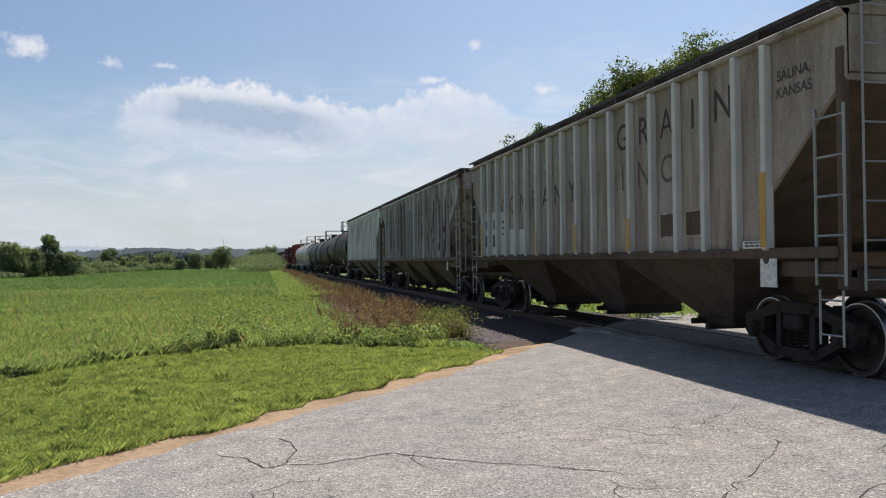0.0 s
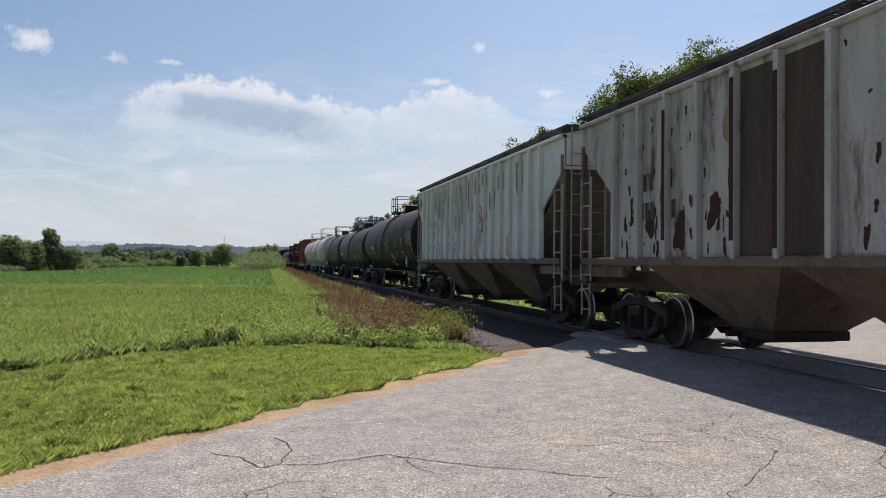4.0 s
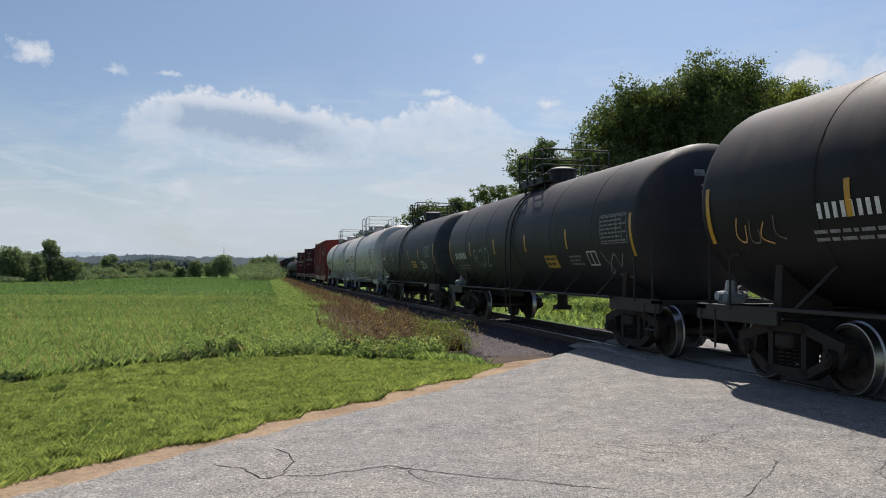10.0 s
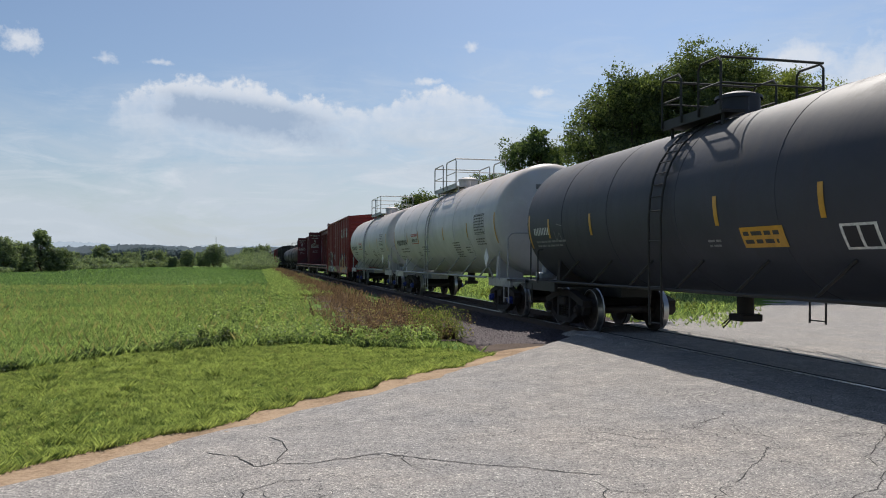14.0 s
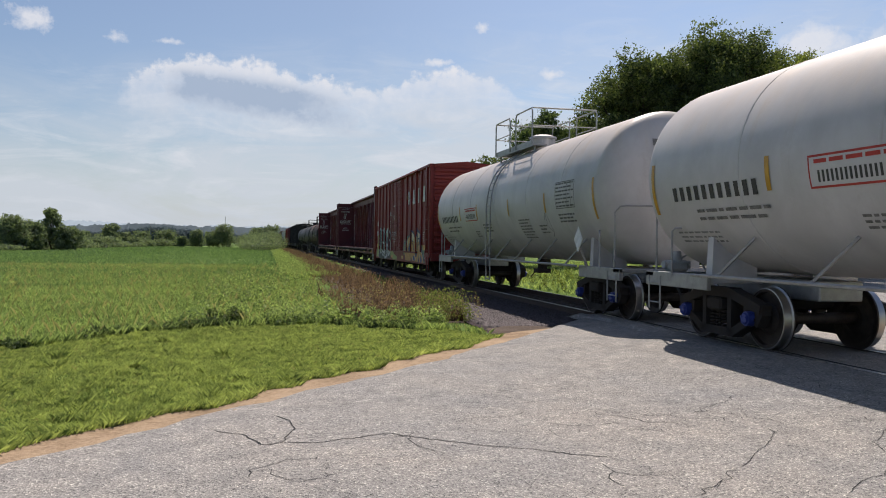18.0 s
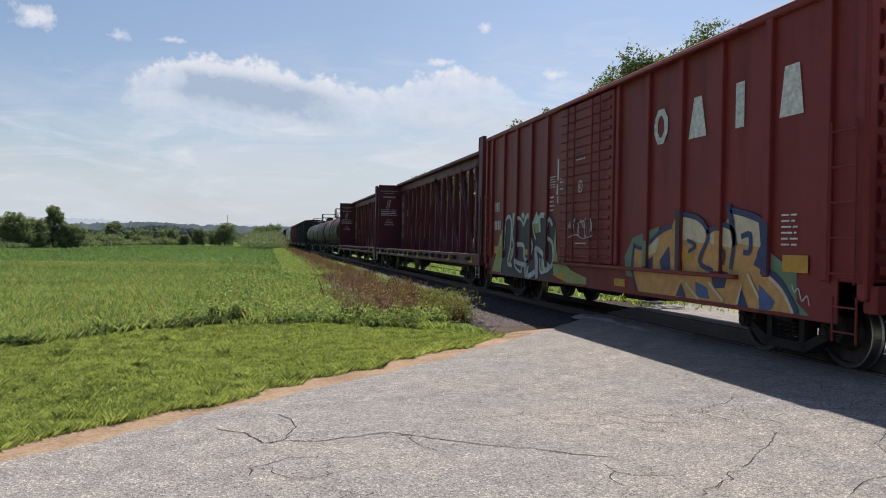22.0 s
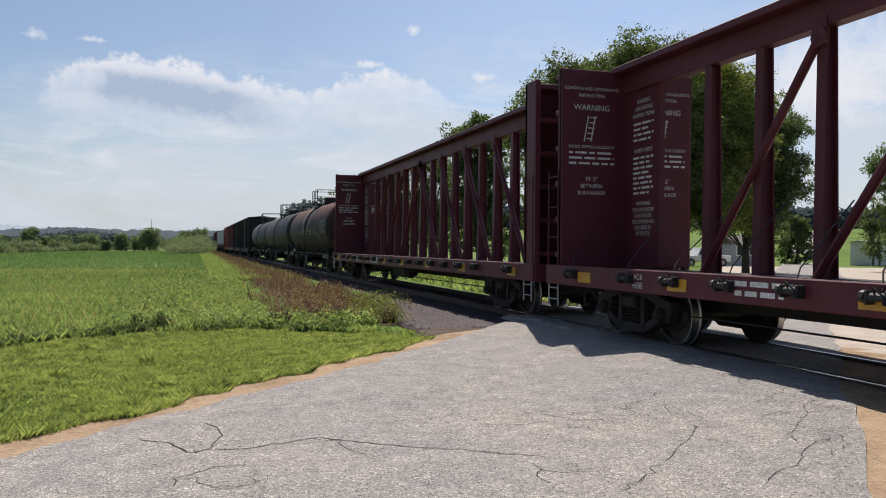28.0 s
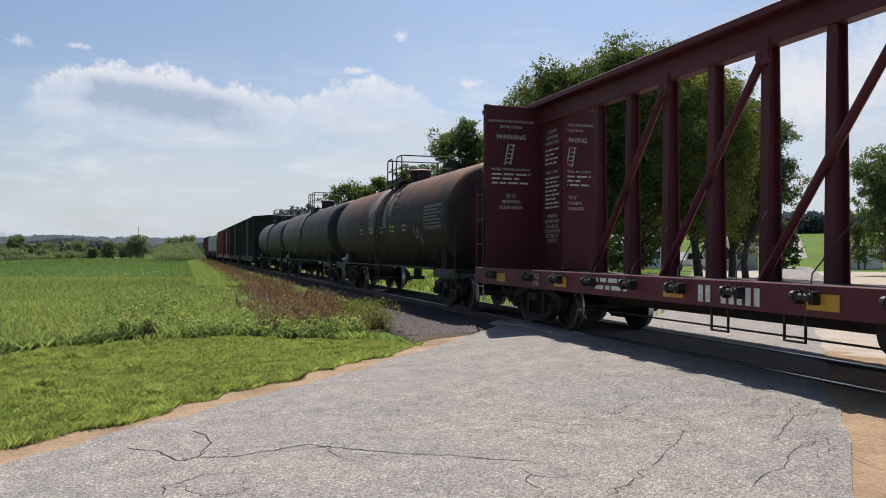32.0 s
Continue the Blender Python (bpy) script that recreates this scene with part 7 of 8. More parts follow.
G_CAR, h, R, zc = tank_car(115.04, 132.06, "off-white tank car with black stencils", M_TANK_WHITE, M_GALV, R=1.58, zc=2.68, cap="blue", deck=0.8, rail_h=1.0, dl=1.75, stripes=(-4.9, -1.6, 2.77, 5.1))
H_CAR, h2, R, zc = tank_car(133.84, 149.29, "off-white tank car with black stencils", M_TANK_WHITE, M_GALV, R=1.58, zc=2.68, cap="blue", deck=0.4, rail_h=1.0, dl=1.75, stripes=(-4.2, -1.28, 2.0, 4.17))
for car, e, seed in ((G_CAR, h, 35), (H_CAR, h2, 45)):
    head_rows(car, e, R, zc, 0.95, 1.1, 1, 0.2, M_SOFTINK, seed + 1, fill=0.7)
    head_rows(car, e, R, zc, 0.68, 0.9, 5, 0.14, M_SOFTINK, seed + 2)
    rows_at(car, R, zc, e - 2.05, 2.44, 2.4, 1, 0.26, M_DARKINK, seed, 0.85, 11)
    rows_at(car, R, zc, e - 2.4, 2.08, 1.9, 2, 0.13, M_SOFTINK, seed + 3, 0.4)
    rows_at(car, R, zc, e - 1.2, 1.75, 1.3, 3, 0.09, M_GREYINK, seed + 4, 0.4)
    data_sheet(car, R, zc, -e + 2.78, -e + 1.65, 2.32, 2.9, M_SOFTINK, seed + 5)
    rows_at(car, R, zc, -e + 2.25, 2.2, 0.95, 3, 0.08, M_SOFTINK, seed + 6, 0.5)
    rows_at(car, R, zc, -e + 5.3, 2.15, 0.9, 7, 0.085, M_SOFTINK, seed + 7, 0.45)
    rows_at(car, R, zc, -e + 4.0, 1.98, 0.55, 3, 0.09, M_SOFTINK, seed + 8, 0.45)
    rows_at(car, R, zc, e - 6.6, 2.1, 0.95, 3, 0.10, M_SOFTINK, seed + 9, 0.5)
    rows_at(car, R, zc, e - 5.2, 1.9, 0.5, 3, 0.08, M_SOFTINK, seed + 10, 0.45)
    chalk(car, R, zc, [[(-e + 3.75, 2.1), (-e + 3.6, 2.25), (-e + 3.65, 1.95), (-e + 3.5, 1.8), (-e + 3.7, 1.7)], [(-e + 3.5, 2.2), (-e + 3.45, 1.9), (-e + 3.55, 1.75)]], M_GREYINK, 0.018)
    phone_panel(car, R, zc, e - 4.96, math.asin((2.63 - zc) / R))
    placard_holder(car, -e + 1.28, 1.62, M_GALV)

L_CAR, h, R, zc = tank_car(218.0, 233.5, "black tank car with a rusty brown top", M_TANK_RUST, M_BLACKIRON, stripe=False)
for y0, a0, a1, w in ((-1.6, 0.15, 1.3, 0.5), (-0.9, -0.1, 1.25, 0.35), (0.9, -0.2, 1.3, 0.7), (1.5, 0.2, 1.2, 0.3)):
    tank_patch(L_CAR, R, zc, y0, y0 + w, a0, a1, M_SPILL, "spill", "pale dried spill down the side")
data_sheet(L_CAR, R, zc, -5.3, -6.9, 2.15, 2.8, M_GREYINK, 53)
for k in range(5):
    rows_at(L_CAR, R, zc, -3.2 + 1.5 * k, 2.35, 0.6, 2, 0.14, M_LIME if k % 2 else M_GREYINK, 60 + k, 0.5)
chalk(L_CAR, R, zc, [[(-4.2, 2.3), (-4.35, 1.9), (-4.6, 2.2), (-4.7, 1.75), (-4.9, 2.0)]], M_GREYINK, 0.07)
M_CAR, h, R, zc = tank_car(235.4, 252.3, "dark grey tank car with pale spills", M_TANK_COAL, M_BLACKIRON, stripe=False)
for y0, a0, a1, w in ((-0.5, 0.1, 1.3, 0.9), (0.6, 0.3, 1.3, 0.6)):
    tank_patch(M_CAR, R, zc, y0, y0 + w, a0, a1, M_SPILL, "spill", "pale dried spill down the side")
N_CAR, h, R, zc = tank_car(254.0, 269.3, "dark grey tank car with pale spills", M_TANK_GREY, M_BLACKIRON, R=1.4, stripe=False)


# ---- boxcars ----
def boxcar(u0, u1, label, body, posts=9, door=True, ztop=4.68):
    car, h = car_thing("boxcar", u0, u1, label, "boxcar")
    W, Z0 = 1.46, 1.02
    part("body", Geo().box(-W, W, -h + 0.06, h - 0.06, Z0 + 0.1, ztop - 0.05, 0.02), body, car)
    for s in (-1, 1):
        part("side_sill", Geo().box(s * W - 0.012 if s > 0 else -W - 0.012, s * W + 0.012, -h + 0.5, h - 0.4, 0.62, Z0 + 0.14), body, car)
        part("top_chord", Geo().box(s * W - 0.08, s * W + 0.09, -h, h, ztop - 0.12, ztop, 0.02), body, car)
        pm = Geo().box(-0.05, 0.05, -0.07, 0.07, Z0 + 0.1, ztop - 0.1, 0.012).mesh("side_post", body)
        dy0, dy1 = -1.38, 1.68
        ys = [-h + 0.1] + [-7.33 + 1.18 * k for k in range(5)] + [dy0] + [dy1] + [2.6 + 1.19 * k for k in range(5)] + [h - 0.1]
        for y in ys:
            part("side_post", pm, None, car, "", (s * (W + 0.02), y, 0))
        if door:
            g = Geo().box(s * W - 0.02 if s > 0 else -W - 0.10, s * W + 0.10 if s > 0 else -W + 0.02, dy0 + 0.1, dy1 - 0.1, Z0 + 0.12, ztop - 0.16, 0.015)
            d = part("door", g, body, car, "ribbed plug door")
            for k in range(17):
                z = Z0 + 0.25 + (ztop - Z0 - 0.55) * k / 16
                part("door_rib", Geo().box(min(s * (W + 0.09), s * (W + 0.13)), max(s * (W + 0.09), s * (W + 0.13)), dy0 + 0.2, dy1 - 0.2, z - 0.035, z + 0.035, 0.015), body, d)
            for y in (-0.75, -0.35, 0.6, 1.0):
                part("lock_rod", Geo().cyl((s * (W + 0.155), y, Z0 + 0.1), (s * (W + 0.155), y, ztop - 0.2), 0.018, 6), body, d)
            for z in (Z0 + 0.04, ztop - 0.14):
                part("door_track", Geo().box(min(s * (W + 0.08), s * (W + 0.17)), max(s * (W + 0.08), s * (W + 0.17)), dy0 - 4.2, dy1 + 0.1, z, z + 0.06, 0.01), body, car)
        for e in (-1, 1):
            ladder(car, s * (W + 0.11), e * (h - 0.32), 1.1, 3.0, 0.42, 5, body)
            ladder(car, s * (W + 0.06), e * (h - 0.32), 0.42, 0.95, 0.40, 2, body)
    roof = Geo()
    prof = [(-W - 0.03, ztop - 0.02), (0, ztop + 0.12), (W + 0.03, ztop - 0.02), (W, ztop - 0.08), (-W, ztop - 0.08)]
    roof.add([(x, y, z) for y in (-h, h) for x, z in prof], [(i, (i + 1) % 5, 5 + (i + 1) % 5, 5 + i) for i in range(5)] + [tuple(range(5)), tuple(range(9, 4, -1))])
    part("roof", roof, body, car)
    for e in (-1, 1):
        for k in range(12):
            z = Z0 + 0.25 + (ztop - Z0 - 0.5) * k / 11
            g = Geo()
            ring = [(-0.10, 0.0), (-0.045, 0.06), (0.045, 0.06), (0.10, 0.0)]
            v = [(x, e * (h - 0.06 + b), z + a) for x in (-W + 0.14, W - 0.14) for a, b in ring]
            g.add(v, [(0, 1, 5, 4), (1, 2, 6, 5), (2, 3, 7, 6), (0, 3, 2, 1), (4, 5, 6, 7)])
            part("end_rib", g, body, car)
        for x in (-1, 1):
            part("corner_post", Geo().box(x * W - 0.06, x * W + 0.06, e * (h - 0.06) - 0.08, e * (h - 0.06) + 0.08, Z0 - 0.1, ztop - 0.03, 0.02), body, car)
        part("end_sill", Geo().box(-W, W, min(e * (h - 0.1), e * (h + 0.12)), max(e * (h - 0.1), e * (h + 0.12)), 0.78, 1.1, 0.02), body, car)
        ladder(car, -W + 0.4, e * (h + 0.14), 1.0, 3.2, 0.42, 6, body, "x")
        coupler(car, e * (h + 0.05), e)
        truck(car, e * (h - 2.0))
    part("centre_sill", Geo().box(-0.25, 0.25, -h + 0.2, h - 0.2, 0.62, Z0 + 0.12, 0.02), M_TRUCK, car)
    part("brake_valve", Geo().box(-0.9, 0.2, -1.4, -0.4, 0.45, 0.85, 0.06), M_TRUCK, car)
    part("air_tank", Geo().cyl((-0.6, 0.5, 0.62), (-0.6, 1.7, 0.62), 0.2, 14), M_TRUCK, car)
    return car, h, W


I_CAR, h, W = boxcar(151.0, 167.05, "oxide-red boxcar with a ribbed plug door and graffiti", M_BOX)
X = -W - 0.014
# the owner's mark: four plain white shapes
stroke(I_CAR, [(-3.04 + 0.19 * math.cos(a), 3.55 + 0.26 * math.sin(a)) for a in (math.pi / 8 * (2 * k + 1) for k in range(9))], 0.13, M_WHITE, X, "owner_mark")
shape(I_CAR, ((-3.98, 3.22), (-4.14, 3.86), (-4.36, 3.86), (-4.52, 3.22)), M_WHITE, X, "owner_mark")
shape(I_CAR, ((-5.31, 3.22), (-5.31, 3.87), (-5.53, 3.87), (-5.53, 3.22)), M_WHITE, X, "owner_mark")
shape(I_CAR, ((-6.34, 3.22), (-6.44, 3.88), (-6.74, 3.88), (-6.84, 3.22)), M_WHITE, X, "owner_mark")
for y0, y1, z0, z1 in ((-7.0, -6.49, 1.2, 1.42), (-1.75, -1.28, 0.74, 0.88), (1.31, 1.84, 0.74, 0.88), (3.82, 4.31, 1.23, 1.37), (6.62, 7.06, 1.22, 1.43)):
    patch(I_CAR, y0, y1, z0, z1, -W - 0.022, M_YELLOW, "reflector")
bars(I_CAR, -6.6, 1.72, X, 0.34, 0.46, 6, M_WHITE, seed=3, fill=0.3)
bars(I_CAR, 2.28, 2.95, X, 0.42, 0.3, 5, M_WHITE, seed=5, fill=0.4)
bars(I_CAR, 2.3, 2.43, X, 0.3, 0.4, 4, M_WHITE, seed=6, fill=0.35)
bars(I_CAR, 1.45, 2.85, -W - 0.102, 0.22, 0.3, 4, M_WHITE, seed=7, fill=0.4)
for y0, z0, z1 in ((1.9, 2.98, 3.48), (1.94, 2.66, 2.9), (1.88, 2.46, 2.62)):
    patch(I_CAR, y0 - 0.03, y0 + 0.05, z0, z1, X, M_WHITE, "tape_strip", "torn strip of white tape")
block_letters(I_CAR, "888", 6.87, 2.56, X, 0.26, M_WHITE, 0.6, wide=0.34)
block_letters(I_CAR, "8888", 6.83, 2.03, X, 0.27, M_WHITE, 0.62, wide=0.36)
stencil(I_CAR, "D", 0.19, 2.73, -W - 0.165, 0.16, M_WHITE)
stroke(I_CAR, [(0.19 + 0.11 * math.cos(a), 2.73 + 0.12 * math.sin(a)) for a in (math.pi / 6 * k for k in range(13))], 0.025, M_WHITE, -W - 0.165)
bars(I_CAR, 0.26, 3.3, -W - 0.14, 0.5, 0.05, 1, M_WHITE, seed=11)
bars(I_CAR, 0.2, 1.53, -W - 0.14, 0.6, 0.05, 1, M_WHITE, seed=12)
M_GREYSPRAY = plain("grey_white_graffiti", (0.47, 0.49, 0.5), 0.65, 0.0, 0.2)
# black sprayed piece with a pale outline, at the trailing end
GX = -W - 0.015
for layer, (mat, outline) in enumerate((
        (M_SOOT, ((6.40, 0.67), (6.29, 1.38), (6.17, 1.90), (5.98, 2.30), (5.61, 2.36), (5.34, 2.16), (4.99, 2.27), (4.53, 2.18), (4.03, 2.30), (3.69, 2.14), (3.13, 2.26), (2.63, 2.24), (2.3, 2.2), (2.08, 2.0), (2.05, 0.95), (2.33, 0.67), (3.81, 0.63), (6.14, 0.63))),
        (M_LIME, ((7.36, 0.70), (6.89, 1.20), (6.56, 1.70), (6.03, 2.01), (6.18, 1.38), (6.44, 0.70))),
        (M_AQUA, ((6.56, 1.70), (6.03, 2.05), (6.09, 1.74), (6.44, 1.41))),
        (M_AQUA, ((5.38, 2.33), (5.17, 2.35), (5.21, 2.10), (5.37, 1.99))),
        (M_AQUA, ((4.62, 2.25), (4.46, 2.35), (4.32, 2.25), (4.40, 2.14))),
        (M_AQUA, ((3.64, 2.07), (3.39, 2.32), (3.19, 2.17), (3.19, 2.01), (3.61, 1.99))),
        (M_LIME, ((3.61, 2.01), (3.19, 2.02), (3.20, 1.80), (3.43, 1.78))),
        (M_LIME, ((3.01, 1.16), (2.91, 1.16), (2.76, 0.91), (2.96, 0.88))),
        (M_LIME, ((3.42, 1.26), (3.32, 1.24), (3.27, 0.68), (3.34, 0.69))),
        (M_LIME, ((4.19, 0.94), (3.91, 0.96), (4.08, 0.65))),
        (M_LIME, ((5.61, 0.94), (5.42, 1.38), (5.30, 1.41), (5.43, 0.94))),
        (M_LIME, ((2.0, 1.9), (1.9, 1.3), (1.0, 0.95), (0.1, 0.82), (0.1, 0.68), (1.2, 0.66), (2.1, 0.8), (2.15, 1.4))))):
    shape(I_CAR, outline, mat, GX - 0.001 * layer)
for width, pts in (
        (0.06, ((5.94, 2.20), (6.01, 1.78), (6.07, 1.38), (6.38, 0.97), (6.41, 0.66))),
        (0.11, ((5.94, 2.18), (5.67, 2.26), (5.46, 2.14), (5.42, 1.77), (5.50, 1.40), (5.71, 0.99), (5.32, 0.92))),
        (0.09, ((4.37, 1.97), (4.53, 2.12), (4.87, 2.20), (5.22, 2.08), (5.33, 1.77), (5.21, 1.44), (5.37, 1.10))),
        (0.13, ((4.37, 1.98), (4.17, 2.18), (3.95, 2.23), (3.85, 2.00))),
        (0.12, ((5.02, 1.59), (4.89, 1.50), (4.34, 1.46), (4.25, 1.16), (4.00, 1.07), (3.88, 1.30), (3.89, 1.66), (3.63, 1.49), (3.74, 1.28), (4.12, 1.00), (4.65, 1.00), (5.14, 1.06))),
        (0.07, ((5.11, 1.04), (4.98, 0.87), (4.52, 0.78), (4.50, 0.94))),
        (0.08, ((3.66, 2.06), (3.55, 1.82), (3.38, 1.62))),
        (0.13, ((3.08, 1.80), (3.10, 2.18), (2.76, 2.20))),
        (0.08, ((3.44, 1.41), (3.37, 1.01), (3.30, 0.66))),
        (0.13, ((3.23, 0.67), (3.26, 1.14), (3.37, 1.40), (2.85, 1.27), (2.77, 0.97), (2.63, 0.89), (2.35, 0.96))),
        (0.08, ((4.24, 0.94), (4.10, 0.66), (3.90, 0.98))),
        (0.14, ((3.98, 0.68), (3.68, 0.74), (3.40, 0.83))),
        (0.09, ((3.05, 1.18), (3.00, 0.85), (2.72, 0.85))),
        (0.10, ((2.2, 1.95), (2.41, 2.1), (2.57, 1.95), (2.55, 1.68), (2.2, 1.55), (2.12, 1.2), (2.25, 0.98), (2.5, 1.05)))):
    stroke(I_CAR, curved(pts), width, M_GREYSPRAY, GX - 0.016)
for y, mat, z1 in ((2.6, M_SOOT, 2.2), (3.79, M_SOOT, 2.15), (4.98, M_SOOT, 2.2), (6.17, M_LIME, 1.9)):
    patch(I_CAR, y - 0.068, y + 0.068, 1.15, z1, -W - 0.072, mat, "graffiti_shape")
# tan and navy piece at the leading end
for layer, (mat, outline) in enumerate((
        (M_SAGE, ((-1.70, 1.30), (-2.05, 1.66), (-3.05, 1.85), (-3.0, 0.9), (-1.78, 0.95))),
        (M_SAGE, ((-6.0, 1.54), (-6.44, 1.34), (-6.77, 1.19), (-6.78, 0.83), (-7.03, 0.67), (-6.5, 0.67), (-6.19, 1.0))),
        (M_ORANGE, ((-2.13, 1.55), (-2.52, 1.48), (-3.08, 1.74), (-3.49, 1.83), (-3.66, 2.05), (-4.41, 1.90), (-4.61, 1.73), (-5.09, 1.83), (-5.25, 2.04), (-5.99, 1.89), (-6.12, 1.68), (-6.01, 1.39), (-6.45, 1.03), (-6.77, 0.68), (-6.04, 0.67), (-4.83, 0.69), (-2.30, 0.69), (-2.01, 1.11))),
        (M_CREAM, ((-3.70, 2.04), (-4.28, 1.97), (-4.54, 1.79), (-4.55, 1.56), (-3.75, 1.63))),
        (M_CREAM, ((-5.25, 2.02), (-5.89, 1.91), (-6.10, 1.71), (-6.01, 1.51), (-5.38, 1.57))),
        (M_CREAM, ((-4.67, 1.73), (-5.14, 1.82), (-5.35, 1.69), (-5.27, 1.50), (-4.71, 1.56))),
        (M_CREAM, ((-2.43, 1.48), (-3.08, 1.72), (-2.97, 1.41), (-2.61, 1.32))),
        (M_NAVY, ((-4.69, 1.20), (-5.21, 1.14), (-5.12, 0.91), (-4.83, 0.89))),
        (M_BLUESPRAY, ((-4.29, 0.97), (-4.64, 0.89), (-4.72, 0.72), (-4.33, 0.73))),
        (M_NAVY, ((-5.52, 0.98), (-5.74, 0.67), (-5.45, 0.67))),
        (M_BLUESPRAY, ((-5.97, 1.01), (-6.34, 0.80), (-6.25, 0.68), (-5.99, 0.67))),
        (M_NAVY, ((-3.85, 0.93), (-4.01, 0.69), (-3.68, 0.70))),
        (M_NAVY, ((-5.94, 1.89), (-6.14, 1.68), (-6.09, 1.19), (-5.84, 1.27), (-6.00, 1.54))),
        (M_NAVY, ((-3.10, 1.26), (-3.43, 1.52), (-3.48, 1.09), (-3.18, 1.10))),
        (M_NAVY, ((-2.61, 1.25), (-2.86, 1.33), (-2.82, 1.10), (-2.66, 1.10))),
        (M_YELLOW, ((-3.76, 1.42), (-4.22, 1.42), (-4.18, 1.28), (-3.82, 1.27))))):
    shape(I_CAR, outline, mat, GX - 0.0008 * layer)
for mat, width, pts in (
        (M_NAVY, 0.07, ((-2.13, 1.55), (-2.05, 1.12), (-2.23, 0.71))),
        (M_NAVY, 0.09, ((-3.64, 2.09), (-3.75, 1.56), (-3.70, 1.15))),
        (M_NAVY, 0.08, ((-3.66, 2.05), (-4.28, 1.97), (-4.58, 1.81), (-4.64, 1.63), (-4.41, 1.29), (-4.69, 1.17))),
        (M_NAVY, 0.08, ((-4.61, 1.73), (-4.91, 1.82), (-5.14, 1.83), (-5.36, 1.69), (-5.28, 1.19))),
        (M_NAVY, 0.12, ((-5.20, 2.13), (-5.30, 1.82), (-5.39, 1.53))),
        (M_NAVY, 0.09, ((-5.25, 2.05), (-5.94, 1.90), (-6.14, 1.68), (-5.96, 1.33), (-6.45, 1.06), (-6.81, 0.68))),
        (M_NAVY, 0.07, ((-2.13, 1.51), (-2.52, 1.48), (-3.08, 1.74), (-3.52, 1.84))),
        (M_NAVY, 0.06, ((-4.03, 1.61), (-4.27, 1.53), (-4.07, 1.42))),
        (M_NAVY, 0.06, ((-4.93, 1.24), (-4.95, 1.44), (-5.10, 1.44), (-5.08, 1.25))),
        (M_NAVY, 0.08, ((-5.54, 1.66), (-5.75, 1.69), (-5.75, 1.46), (-5.60, 1.44))),
        (M_CREAM, 0.04, ((-6.10, 1.86), (-6.18, 1.68), (-6.03, 1.45))),
        (M_CREAM, 0.05, ((-6.19, 1.13), (-6.50, 0.95), (-6.73, 0.68))),
        (M_CREAM, 0.05, ((-4.02, 0.92), (-4.41, 0.70))),
        (M_CREAM, 0.05, ((-5.57, 0.98), (-5.46, 0.70))),
        (M_CREAM, 0.05, ((-5.71, 1.14), (-5.99, 0.82))),
        (M_CREAM, 0.05, ((-4.70, 0.97), (-5.10, 0.72)))):
    stroke(I_CAR, curved(pts), width, mat, GX - 0.016 - (0.001 if mat == M_CREAM else 0))
for y, mat, z1 in ((-6.15, M_NAVY, 1.85), (-4.97, M_ORANGE, 1.75), (-3.79, M_SOOT, 2.1), (-2.61, M_SAGE, 1.6)):
    patch(I_CAR, y - 0.068, y + 0.068, 1.15, z1, -W - 0.072, mat, "graffiti_shape")
r = random.Random(77)
for k in range(6):
    c = 0.8 - 0.25 * k
    stroke(I_CAR, curved([(c + r.uniform(-0.12, 0.12), r.uniform(1.68, 2.08)) for _ in range(5)]), 0.026, M_GREYSPRAY, -W - 0.168)
stroke(I_CAR, curved([(0.85, 1.66), (0.4, 1.72), (0.0, 1.64), (-0.5, 1.7)]), 0.02, M_GREYSPRAY, -W - 0.168)
stroke(I_CAR, curved([(-6.7, 1.05), (-6.75, 0.95), (-6.83, 1.0), (-6.9, 0.85), (-7.0, 0.92), (-7.05, 0.8)]), 0.02, M_GREYSPRAY, GX - 0.017)


# rust that has broken through the grey hopper's paint
r = random.Random(12)
hb, wb, cutb = 8.66, 1.56, 1.72
ptb = (2 * hb - 2 * cutb) / 14
for y, z, wy, wz in ((-5.5, 2.55, 0.4, 0.14), (-5.4, 2.0, 0.28, 0.32), (-5.62, 2.15, 0.12, 0.3), (-6.2, 2.6, 0.25, 0.2), (-6.2, 1.72, 0.3, 0.08), (-4.05, 2.65, 0.16, 0.2), (-4.75, 2.7, 0.2, 0.06), (-2.0, 2.6, 0.3, 0.2), (3.6, 2.3, 0.3, 0.5), (4.6, 2.0, 0.4, 0.5), (5.6, 2.2, 0.4, 0.4)):
    blob(B_CAR, y, z, wy, wz, M_SCAB, -wb - 0.004, r.randint(1, 999), "rust_patch")
for _ in range(150):
    blob(B_CAR, r.uniform(-hb + 1.5, hb - 1.5), r.uniform(1.7, 4.1), r.uniform(0.02, 0.06), r.uniform(0.03, 0.16), M_SCAB, -wb - 0.005, r.randint(1, 999), "rust_patch")
for _ in range(90):
    k = r.randint(0, 13)
    y, z = -hb + cutb + ptb * (k + 0.5) + r.gauss(0, 0.2), min(4.0, max(1.75, r.gauss(2.3, 0.35)))
    blob(B_CAR, y, z, r.uniform(0.03, 0.12), r.uniform(0.05, 0.3), M_SCAB, -wb - 0.0055, r.randint(1, 999), "rust_patch")
